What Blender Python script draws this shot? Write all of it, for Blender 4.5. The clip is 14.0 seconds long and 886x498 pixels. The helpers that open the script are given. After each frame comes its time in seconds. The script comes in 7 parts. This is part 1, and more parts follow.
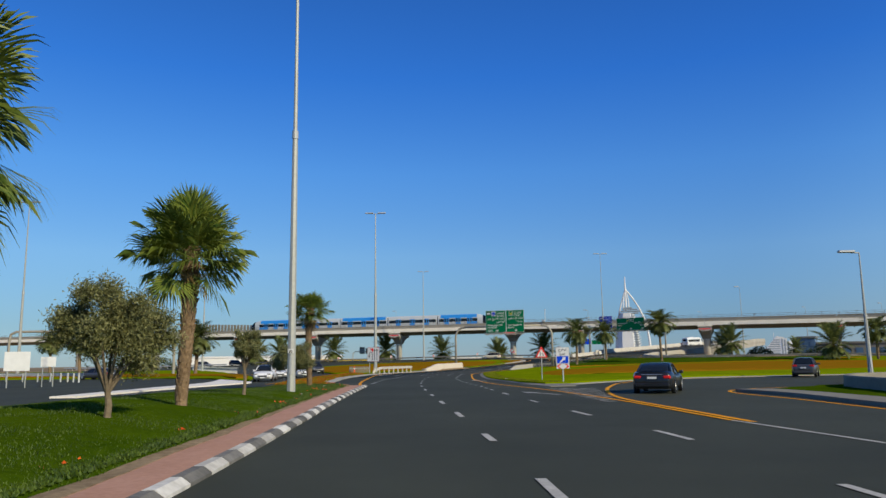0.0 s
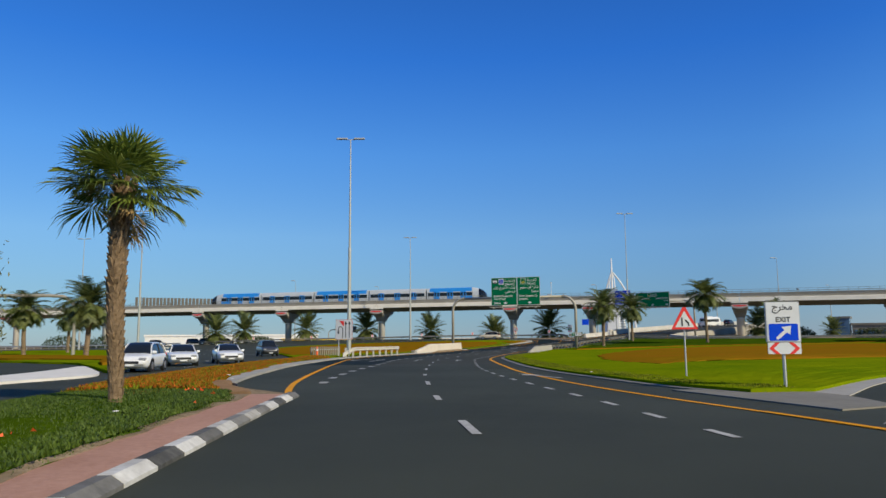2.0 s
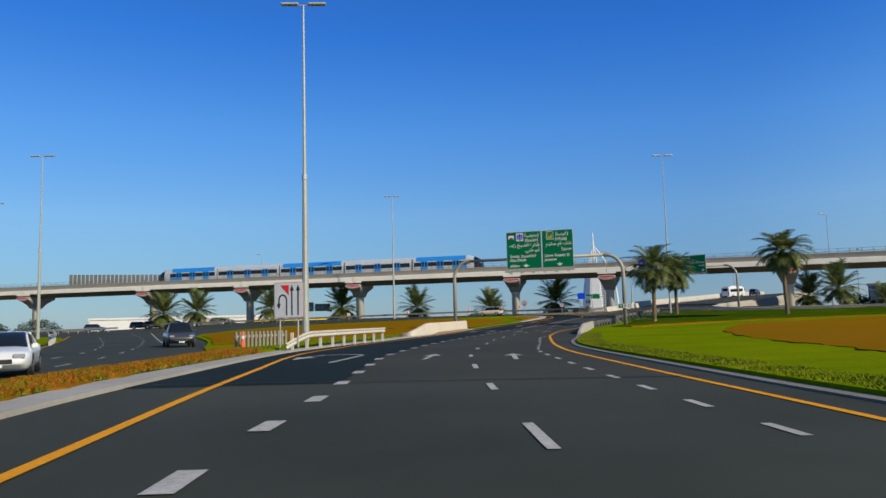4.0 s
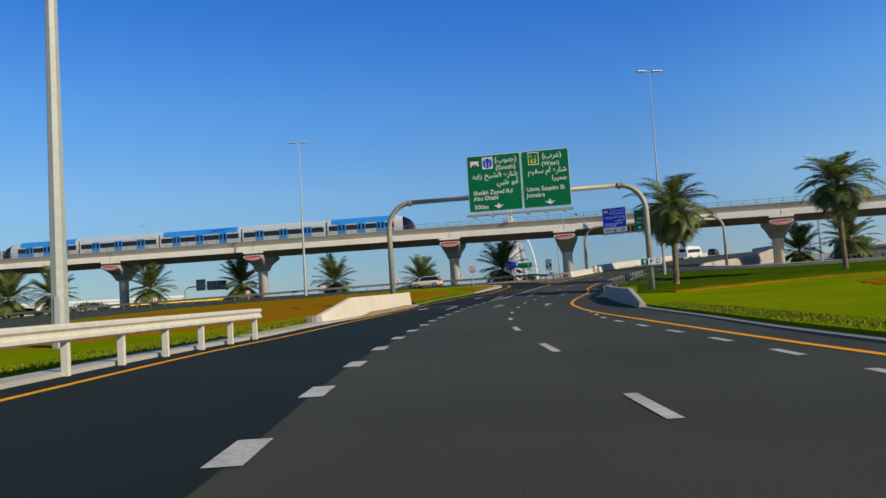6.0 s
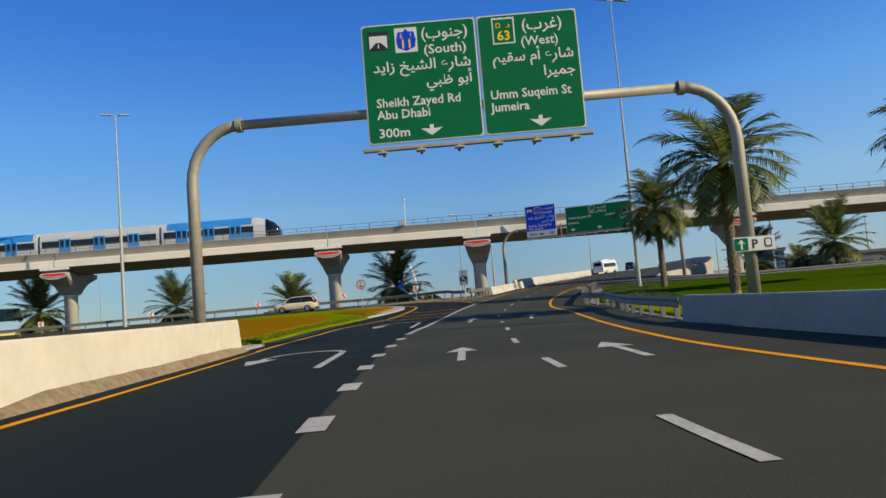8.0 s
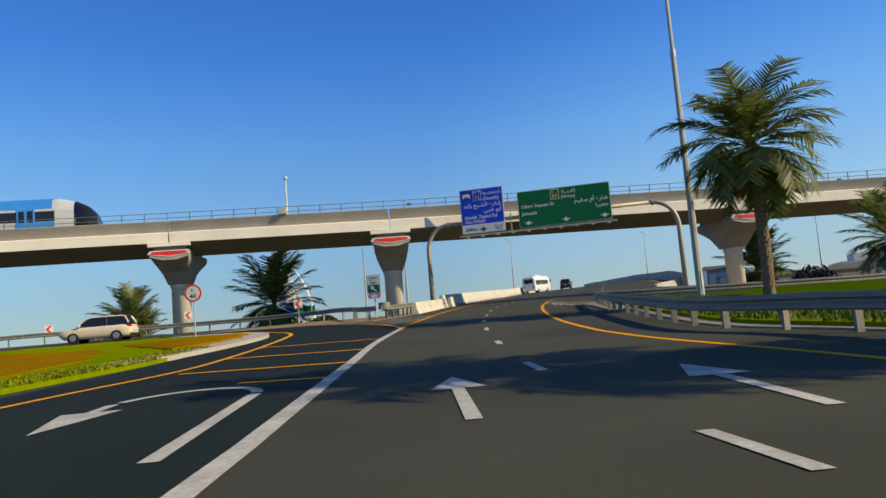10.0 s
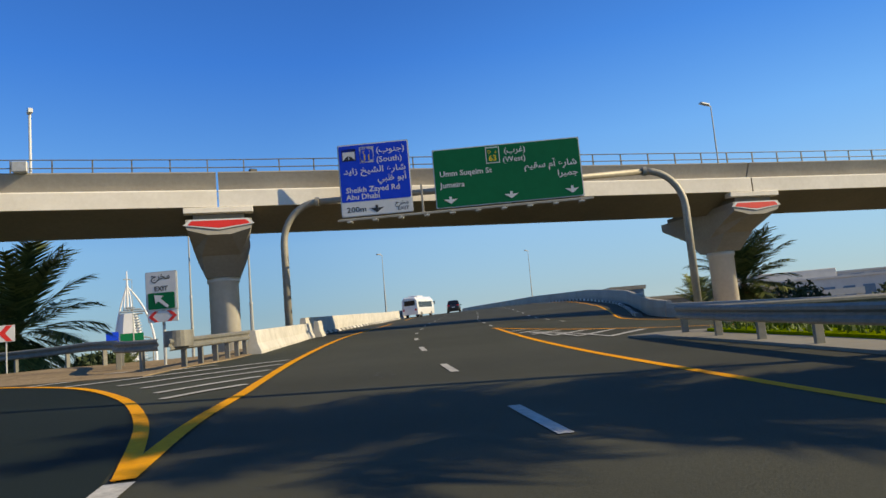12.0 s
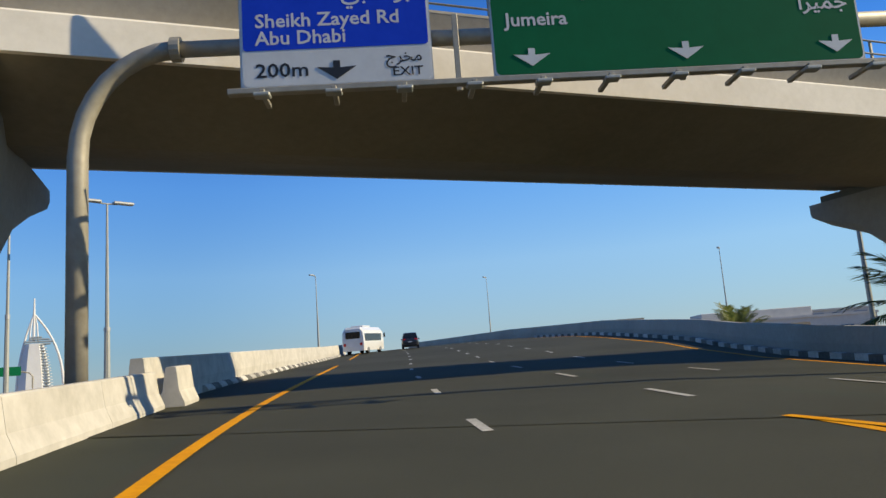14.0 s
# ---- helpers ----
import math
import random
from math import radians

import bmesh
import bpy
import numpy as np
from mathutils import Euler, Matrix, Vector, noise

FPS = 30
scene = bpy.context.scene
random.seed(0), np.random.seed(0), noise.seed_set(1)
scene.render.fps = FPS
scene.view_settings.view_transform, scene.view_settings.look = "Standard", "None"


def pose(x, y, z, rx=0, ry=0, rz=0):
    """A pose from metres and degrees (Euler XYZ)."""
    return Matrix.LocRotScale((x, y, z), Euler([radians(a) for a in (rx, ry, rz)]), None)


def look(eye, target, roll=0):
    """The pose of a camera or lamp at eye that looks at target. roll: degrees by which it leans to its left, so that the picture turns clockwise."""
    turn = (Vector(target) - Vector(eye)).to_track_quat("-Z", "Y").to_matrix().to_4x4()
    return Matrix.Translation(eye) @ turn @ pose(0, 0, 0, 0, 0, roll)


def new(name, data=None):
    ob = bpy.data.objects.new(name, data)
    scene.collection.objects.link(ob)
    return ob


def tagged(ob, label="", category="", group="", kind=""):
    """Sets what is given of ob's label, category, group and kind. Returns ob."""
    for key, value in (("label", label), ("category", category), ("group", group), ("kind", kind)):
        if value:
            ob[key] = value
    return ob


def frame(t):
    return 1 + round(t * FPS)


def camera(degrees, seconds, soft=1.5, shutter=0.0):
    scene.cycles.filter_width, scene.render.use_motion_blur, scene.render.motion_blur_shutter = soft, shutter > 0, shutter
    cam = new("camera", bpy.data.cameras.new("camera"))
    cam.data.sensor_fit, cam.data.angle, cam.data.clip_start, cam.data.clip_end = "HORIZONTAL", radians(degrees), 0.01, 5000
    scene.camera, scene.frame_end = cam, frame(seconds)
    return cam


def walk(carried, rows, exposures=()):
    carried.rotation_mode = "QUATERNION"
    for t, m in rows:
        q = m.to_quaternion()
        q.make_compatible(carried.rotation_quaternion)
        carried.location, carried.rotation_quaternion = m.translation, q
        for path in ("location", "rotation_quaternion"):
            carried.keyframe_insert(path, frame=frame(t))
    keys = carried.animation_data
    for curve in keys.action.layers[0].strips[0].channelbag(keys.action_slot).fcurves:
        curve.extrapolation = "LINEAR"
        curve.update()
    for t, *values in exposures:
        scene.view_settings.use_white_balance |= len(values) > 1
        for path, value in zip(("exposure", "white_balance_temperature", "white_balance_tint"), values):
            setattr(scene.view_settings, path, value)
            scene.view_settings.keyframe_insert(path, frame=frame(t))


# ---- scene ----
cam = camera(62.0, 14.0)
PATH = [
    (0, (2.13, 2.05, 1.57), (2.125, 4.027, 1.872), -0.8),
    (0.5, (1.54, 10.23, 1.51), (1.532, 12.209, 1.799), -0.7),
    (1, (0.992, 17.207, 1.557), (0.99, 19.188, 1.829), -0.6),
    (1.5, (0.619, 24.968, 1.456), (0.637, 26.951, 1.714), -0.4),
    (2, (0.273, 32.139, 1.371), (0.312, 34.123, 1.623), -0.4),
    (2.5, (-0.122, 39.964, 1.404), (-0.071, 41.949, 1.644), -0.8),
    (3, (-0.736, 47.23, 1.396), (-0.67, 49.216, 1.623), -1.0),
    (5.5, (-1.576, 84.238, 1.249), (-1.345, 86.22, 1.384), -2.9),
    (6, (-0.966, 91.099, 1.146), (-0.648, 93.07, 1.264), -3.5),
    (6.5, (-0.148, 98.236, 1.155), (0.26, 100.191, 1.263), -3.9),
    (7, (1.099, 106.503, 1.124), (1.6, 108.436, 1.241), -4.2),
    (7.5, (2.386, 113.394, 1.09), (2.955, 115.307, 1.223), -4.6),
    (8, (3.974, 120.126, 1.123), (4.61, 122.015, 1.284), -4.7),
    (10.5, (15.711, 153.914, 1.37), (16.655, 155.665, 1.58), -4.7),
    (11, (18.424, 159.726, 1.584), (19.427, 161.443, 1.797), -4.7),
    (11.5, (21.374, 165.848, 1.864), (22.48, 167.499, 2.088), -4.7),
    (12, (24.149, 171.261, 2.153), (25.369, 172.828, 2.397), -5.0),
    (12.5, (27.535, 177.166, 2.389), (28.83, 178.666, 2.659), -5.2),
    (13, (30.567, 182.273, 2.669), (31.895, 183.741, 2.952), -4.9),
    (13.5, (33.7, 187.4, 3.0), (35.05, 188.843, 3.309), -4.5),
    (14, (37.318, 192.905, 3.326), (38.677, 194.336, 3.65), -4.3),
]
walk(cam, [(t, look(eye, target, roll)) for t, eye, target, roll in PATH], [(0.0, 0.0, 6650, 4), (3.0, 0.02, 6550, 4), (5.5, 0.07, 6850, 4), (8.0, 0.15, 7300, 4), (10.5, 0.36, 8000, 4), (12.5, 0.38, 7750, 4), (14.0, 0.32, 7400, 4)])

# ---- world, sun and exposure ----
SUN = Vector((0.68, -0.73, 0.56)).normalized()
world = bpy.data.worlds.new("sky")
scene.world = world
world.use_nodes = True
wn = world.node_tree.nodes
sky = wn.new("ShaderNodeTexSky")
sky.sky_type = "NISHITA"
sky.sun_disc = False
sky.sun_elevation = math.asin(SUN.z)
sky.sun_rotation = math.atan2(SUN.x, SUN.y)
sky.altitude = 0
sky.air_density = 1.0
sky.dust_density = 0.1
sky.ozone_density = 2.5
wn["Background"].inputs["Strength"].default_value = 0.14
tint = wn.new("ShaderNodeMix")
tint.data_type, tint.blend_type = "RGBA", "MULTIPLY"
tint.inputs[0].default_value = 1.0
tint.inputs[7].default_value = (0.31, 0.42, 0.48, 1)
world.node_tree.links.new(sky.outputs["Color"], tint.inputs[6])
haze = wn.new("ShaderNodeMix")
haze.data_type, haze.blend_type = "RGBA", "ADD"
haze.inputs[0].default_value = 1.0
haze.inputs[7].default_value = (0.0, 0.27, 1.75, 1)
world.node_tree.links.new(tint.outputs[2], haze.inputs[6])
# sky painted by elevation: dimmed low, deep blue higher, warmed overhead against blue fill
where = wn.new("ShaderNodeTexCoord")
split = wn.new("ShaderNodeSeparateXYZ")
height_ramp = wn.new("ShaderNodeValToRGB")
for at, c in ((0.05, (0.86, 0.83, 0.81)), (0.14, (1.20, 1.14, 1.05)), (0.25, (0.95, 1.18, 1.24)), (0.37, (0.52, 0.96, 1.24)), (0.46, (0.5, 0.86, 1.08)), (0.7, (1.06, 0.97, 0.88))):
    e = height_ramp.color_ramp.elements.new(at)
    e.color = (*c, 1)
height_ramp.color_ramp.elements[0].color = (0.78, 0.77, 0.78, 1)
height_ramp.color_ramp.elements[-1].color = (1.06, 0.97, 0.88, 1)
height_tint = wn.new("ShaderNodeMix")
height_tint.data_type, height_tint.blend_type = "RGBA", "MULTIPLY"
height_tint.inputs[0].default_value = 1.0
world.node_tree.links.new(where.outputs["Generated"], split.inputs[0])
world.node_tree.links.new(split.outputs["Z"], height_ramp.inputs[0])
world.node_tree.links.new(haze.outputs[2], height_tint.inputs[6])
world.node_tree.links.new(height_ramp.outputs["Color"], height_tint.inputs[7])
# painted haze: sky made brighter and warmer around the +x +y direction
side_dot = wn.new("ShaderNodeVectorMath")
side_dot.operation = "DOT_PRODUCT"
side_dot.inputs[1].default_value = (0.82, 0.57, 0.0)
world.node_tree.links.new(where.outputs["Generated"], side_dot.inputs[0])
share = wn.new("ShaderNodeMapRange")
share.interpolation_type = "SMOOTHSTEP"
share.inputs[1].default_value, share.inputs[2].default_value = 0.82, 1.0
world.node_tree.links.new(side_dot.outputs["Value"], share.inputs[0])
side_tint = wn.new("ShaderNodeMix")
side_tint.data_type, side_tint.blend_type = "RGBA", "MULTIPLY"
side_tint.inputs[7].default_value = (1.55, 1.34, 1.18, 1)
world.node_tree.links.new(share.outputs[0], side_tint.inputs[0])
world.node_tree.links.new(height_tint.outputs[2], side_tint.inputs[6])
world.node_tree.links.new(side_tint.outputs[2], wn["Background"].inputs["Color"])
lamp = bpy.data.lights.new("sun", "SUN")
lamp.energy, lamp.angle, lamp.color = 4.6, radians(0.53), (1.0, 0.87, 0.66)
sun = new("sun", lamp)
sun.matrix_world = look(SUN * 200, (0, 0, 0))



# ---- materials ----
def material(name, dark, light, rough=0.7, grain=8.0, patch=0.3, bump=0.15, metal=0.0, local=False, spots=0.35, coat=0.0, vary=0.0, island=0.0):
    """A surface between two colours: fine grain and large patches of it, with relief."""
    m = bpy.data.materials.new(name)
    m.use_nodes = True
    nt = m.node_tree
    n, link = nt.nodes, nt.links.new
    bsdf = n["Principled BSDF"]
    if local:
        co = n.new("ShaderNodeTexCoord").outputs["Object"]
    else:
        co = n.new("ShaderNodeNewGeometry").outputs["Position"]
    fine, large = n.new("ShaderNodeTexNoise"), n.new("ShaderNodeTexNoise")
    for tex, scale, detail in ((fine, grain, 8), (large, patch, 4)):
        tex.inputs["Scale"].default_value = scale
        tex.inputs["Detail"].default_value = detail
        tex.inputs["Roughness"].default_value = 0.65
        link(co, tex.inputs["Vector"])
    blend = n.new("ShaderNodeMix")
    blend.data_type = "FLOAT"
    blend.inputs[0].default_value = spots
    link(fine.outputs["Fac"], blend.inputs[2])
    link(large.outputs["Fac"], blend.inputs[3])
    fac = blend.outputs[0]
    if vary or island:
        src = n.new("ShaderNodeObjectInfo").outputs["Random"] if vary else n.new("ShaderNodeNewGeometry").outputs["Random Per Island"]
        sub = n.new("ShaderNodeMath")
        sub.operation = "SUBTRACT"
        sub.inputs[1].default_value = 0.5
        link(src, sub.inputs[0])
        mul = n.new("ShaderNodeMath")
        mul.operation = "MULTIPLY_ADD"
        mul.inputs[1].default_value = vary or island
        link(sub.outputs[0], mul.inputs[0])
        link(fac, mul.inputs[2])
        fac = mul.outputs[0]
    ramp = n.new("ShaderNodeValToRGB")
    ramp.color_ramp.elements[0].position, ramp.color_ramp.elements[1].position = 0.3, 0.7
    ramp.color_ramp.elements[0].color, ramp.color_ramp.elements[1].color = (*dark, 1), (*light, 1)
    link(fac, ramp.inputs["Fac"])
    link(ramp.outputs["Color"], bsdf.inputs["Base Color"])
    bsdf.inputs["Roughness"].default_value = rough
    bsdf.inputs["Metallic"].default_value = metal
    bsdf.inputs["Specular IOR Level"].default_value = 0.5 if rough < 0.78 else (0.12 if rough < 0.89 else 0.0)
    bsdf.inputs["Coat Weight"].default_value = coat
    if bump:
        b = n.new("ShaderNodeBump")
        b.inputs["Strength"].default_value = bump
        b.inputs["Distance"].default_value = 0.02
        link(fine.outputs["Fac"], b.inputs["Height"])
        link(b.outputs["Normal"], bsdf.inputs["Normal"])
    return m


def both_sides(m, amount):
    """Lets light through thin leaves."""
    m.node_tree.nodes["Principled BSDF"].inputs["Transmission Weight"].default_value = 0.0
    n, link = m.node_tree.nodes, m.node_tree.links.new
    thin = n.new("ShaderNodeBsdfTranslucent")
    mix = n.new("ShaderNodeMixShader")
    mix.inputs[0].default_value = amount
    colour = n["Principled BSDF"].inputs["Base Color"].links[0].from_socket
    link(colour, thin.inputs["Color"])
    link(n["Principled BSDF"].outputs[0], mix.inputs[1])
    link(thin.outputs[0], mix.inputs[2])
    link(mix.outputs[0], n["Material Output"].inputs["Surface"])
    return m


ASPHALT = material("asphalt", (0.028, 0.0305, 0.0215), (0.067, 0.0715, 0.0510), 0.82, 45, 0.12, 0.35, spots=0.55)
ASPHALT_DARK = material("asphalt_dark", (0.006, 0.0110, 0.0090), (0.015, 0.0225, 0.0185), 0.85, 45, 0.15, 0.35, spots=0.5)
ASPHALT_LIGHT = material("asphalt_light", (0.030, 0.0300, 0.0205), (0.071, 0.0705, 0.0500), 0.82, 45, 0.12, 0.35, spots=0.55)
PAINT_WHITE = material("road_paint_white", (0.24, 0.23, 0.205), (0.60, 0.58, 0.53), 0.8, 14, 1.2, 0.3, spots=0.45)
PAINT_YELLOW = material("road_paint_yellow", (0.60, 0.235, 0.004), (0.84, 0.37, 0.008), 0.8, 9, 0.8, 0.2)
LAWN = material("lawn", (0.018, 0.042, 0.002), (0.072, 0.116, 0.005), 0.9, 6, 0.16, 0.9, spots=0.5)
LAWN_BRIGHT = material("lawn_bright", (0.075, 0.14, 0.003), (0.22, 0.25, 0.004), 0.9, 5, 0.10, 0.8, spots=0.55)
ORANGE_COVER = material("ground_cover_orange", (0.17, 0.125, 0.004), (0.29, 0.105, 0.008), 0.9, 3.5, 0.10, 1.0, spots=0.45)
FLOWER_COVER = material("ground_cover_flowers", (0.12, 0.11, 0.006), (0.32, 0.10, 0.012), 0.9, 5, 0.35, 1.0, spots=0.55)
SAND = material("sand", (0.20, 0.155, 0.10), (0.33, 0.265, 0.185), 0.95, 2.0, 0.05, 0.5)
DIRT = material("dirt", (0.13, 0.095, 0.058), (0.36, 0.275, 0.18), 0.95, 6, 0.6, 0.7)
BARE = material("bare_earth", (0.20, 0.115, 0.06), (0.36, 0.225, 0.125), 0.95, 6, 0.6, 0.7)
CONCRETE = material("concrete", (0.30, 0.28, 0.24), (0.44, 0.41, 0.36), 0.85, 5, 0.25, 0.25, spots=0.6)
CONCRETE_PALE = material("concrete_pale", (0.66, 0.61, 0.52), (0.84, 0.79, 0.70), 0.8, 4, 0.35, 0.2, spots=0.6)
CREAM = material("cream_paint", (0.52, 0.45, 0.36), (0.68, 0.615, 0.51), 0.8, 3, 0.3, 0.2, spots=0.6)
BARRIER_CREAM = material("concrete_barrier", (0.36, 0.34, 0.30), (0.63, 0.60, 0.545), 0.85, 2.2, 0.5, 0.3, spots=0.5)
# girder concrete with the underside's shade mixed into its colour
SOFFIT_SHADE = material("concrete_soffit_shade", (0.20, 0.175, 0.125), (0.30, 0.265, 0.195), 0.85, 4, 0.15, 0.25, spots=0.6)
CONCRETE_DARK = material("concrete_weathered", (0.17, 0.155, 0.125), (0.27, 0.25, 0.205), 0.85, 4, 0.2, 0.25, spots=0.6)
KERB_WHITE = material("kerb_white", (0.34, 0.32, 0.285), (0.70, 0.68, 0.63), 0.8, 6, 1.1, 0.5, vary=0.35, spots=0.5)
KERB_BLACK = material("kerb_grey", (0.070, 0.068, 0.062), (0.215, 0.205, 0.185), 0.8, 6, 1.1, 0.5, vary=0.3, spots=0.5)
PINK = material("pink_paving", (0.36, 0.185, 0.125), (0.52, 0.30, 0.215), 0.85, 12, 0.7, 0.3)
STEEL = material("galvanised_steel", (0.36, 0.37, 0.36), (0.52, 0.53, 0.52), 0.5, 6, 0.4, 0.05, metal=0.35)
RAIL_CREAM = material("rail_cream", (0.46, 0.42, 0.34), (0.64, 0.60, 0.51), 0.6, 5, 0.6, 0.05)
STEEL_POLE = material("pole_grey", (0.30, 0.31, 0.29), (0.42, 0.43, 0.40), 0.55, 7, 0.5, 0.05, metal=0.2)
GANTRY = material("gantry_steel", (0.27, 0.245, 0.195), (0.40, 0.37, 0.30), 0.55, 4, 0.6, 0.05, metal=0.2)
RAIL_DARK = material("rail_weathered", (0.14, 0.135, 0.115), (0.26, 0.25, 0.215), 0.55, 6, 0.5, 0.05, metal=0.3)
SIGN_GREEN = material("sign_green", (0.0, 0.115, 0.045), (0.0, 0.135, 0.055), 0.8, 2, 0.5, 0.0)
SIGN_BLUE = material("sign_blue", (0.0, 0.045, 0.52), (0.005, 0.06, 0.60), 0.8, 2, 0.5, 0.0)
SIGN_WHITE = material("sign_white", (0.56, 0.57, 0.56), (0.66, 0.67, 0.66), 0.5, 3, 0.6, 0.0)
SIGN_RED = material("sign_red", (0.62, 0.02, 0.015), (0.74, 0.035, 0.025), 0.5, 3, 0.6, 0.0)
SIGN_BLACK = material("sign_black", (0.012, 0.012, 0.012), (0.02, 0.02, 0.02), 0.5, 3, 0.6, 0.0)
SIGN_YELLOW = material("sign_yellow", (0.72, 0.50, 0.01), (0.82, 0.60, 0.02), 0.5, 3, 0.6, 0.0)
FAN_TRUNK = material("fan_palm_trunk", (0.085, 0.056, 0.034), (0.33, 0.235, 0.145), 0.95, 14, 2.0, 0.9, local=True)
TRUNK = material("palm_trunk", (0.10, 0.070, 0.042), (0.36, 0.27, 0.175), 0.95, 14, 2.0, 0.9, local=True)
BARK = material("tree_bark", (0.11, 0.085, 0.055), (0.25, 0.20, 0.14), 0.95, 16, 2.0, 0.8, local=True)
FROND = both_sides(material("palm_leaf", (0.055, 0.082, 0.020), (0.23, 0.255, 0.075), 0.55, 2.5, 0.7, 0.0, local=True, island=0.35), 0.4)
FAN_LEAF = both_sides(material("fan_palm_leaf", (0.050, 0.095, 0.012), (0.22, 0.26, 0.04), 0.5, 2.5, 0.7, 0.0, local=True, island=0.35), 0.22)
DRY_LEAF = both_sides(material("dry_leaf", (0.20, 0.13, 0.05), (0.40, 0.27, 0.12), 0.8, 2.5, 0.7, 0.0, local=True, island=0.3), 0.15)
OLIVE = both_sides(material("olive_leaf", (0.070, 0.080, 0.024), (0.24, 0.24, 0.090), 0.6, 3, 0.8, 0.0, local=True, island=0.5), 0.15)
BLADE = both_sides(material("grass_blade", (0.024, 0.054, 0.003), (0.088, 0.140, 0.008), 0.7, 3, 0.3, 0.0, island=0.4), 0.2)
PETAL = material("petal", (0.62, 0.05, 0.012), (0.80, 0.14, 0.02), 0.6, 3, 1, 0.0, island=0.5)
GLASS_DARK = material("dark_glass", (0.008, 0.010, 0.012), (0.014, 0.017, 0.02), 0.06, 3, 0.5, 0.0)
TYRE = material("tyre", (0.012, 0.012, 0.012), (0.025, 0.025, 0.025), 0.85, 20, 2, 0.2)
RIM = material("rim", (0.35, 0.35, 0.36), (0.5, 0.5, 0.5), 0.35, 5, 1, 0.0, metal=0.8)
CAR_BLACK = material("car_black", (0.008, 0.009, 0.012), (0.014, 0.015, 0.018), 0.3, 2, 0.5, 0.0, coat=0.3)
CAR_WHITE = material("car_white", (0.66, 0.66, 0.65), (0.76, 0.76, 0.75), 0.35, 2, 0.5, 0.0, coat=0.6)
CAR_CREAM = material("car_cream", (0.58, 0.50, 0.36), (0.66, 0.58, 0.43), 0.35, 2, 0.5, 0.0, coat=0.6)
CAR_GREY = material("car_grey", (0.035, 0.036, 0.04), (0.055, 0.056, 0.06), 0.3, 2, 0.5, 0.0, coat=0.7)
LAMP_RED = material("tail_lamp", (0.45, 0.01, 0.01), (0.6, 0.02, 0.015), 0.25, 3, 1, 0.0)
LAMP_CLEAR = material("head_lamp", (0.22, 0.23, 0.25), (0.34, 0.35, 0.37), 0.15, 3, 1, 0.0)
TRAIN_BLUE = material("train_blue", (0.02, 0.20, 0.60), (0.03, 0.27, 0.70), 0.35, 1, 0.3, 0.0)
TRAIN_SILVER = material("train_silver", (0.42, 0.45, 0.48), (0.54, 0.56, 0.58), 0.35, 1, 0.3, 0.0)
TOWER_WHITE = material("tower_white", (0.62, 0.63, 0.64), (0.74, 0.74, 0.74), 0.6, 0.1, 0.02, 0.0)
TOWER_GREY = material("tower_grey", (0.22, 0.26, 0.30), (0.32, 0.36, 0.40), 0.4, 0.1, 0.02, 0.0)
BUILDING_PALE = material("building_pale", (0.52, 0.49, 0.44), (0.66, 0.63, 0.57), 0.8, 0.5, 0.05, 0.05)
BUILDING_BLUE = material("building_glass", (0.06, 0.12, 0.20), (0.10, 0.17, 0.26), 0.2, 0.5, 0.05, 0.0)
YELLOW_PANEL = material("yellow_panel", (0.72, 0.48, 0.02), (0.82, 0.58, 0.04), 0.6, 1, 0.2, 0.0)
HEDGE = both_sides(material("bush_leaf", (0.014, 0.032, 0.010), (0.05, 0.075, 0.022), 0.7, 3, 0.8, 0.0, island=0.5), 0.1)
CONE = material("cone_orange", (0.70, 0.09, 0.02), (0.8, 0.14, 0.03), 0.5, 5, 1, 0.0)


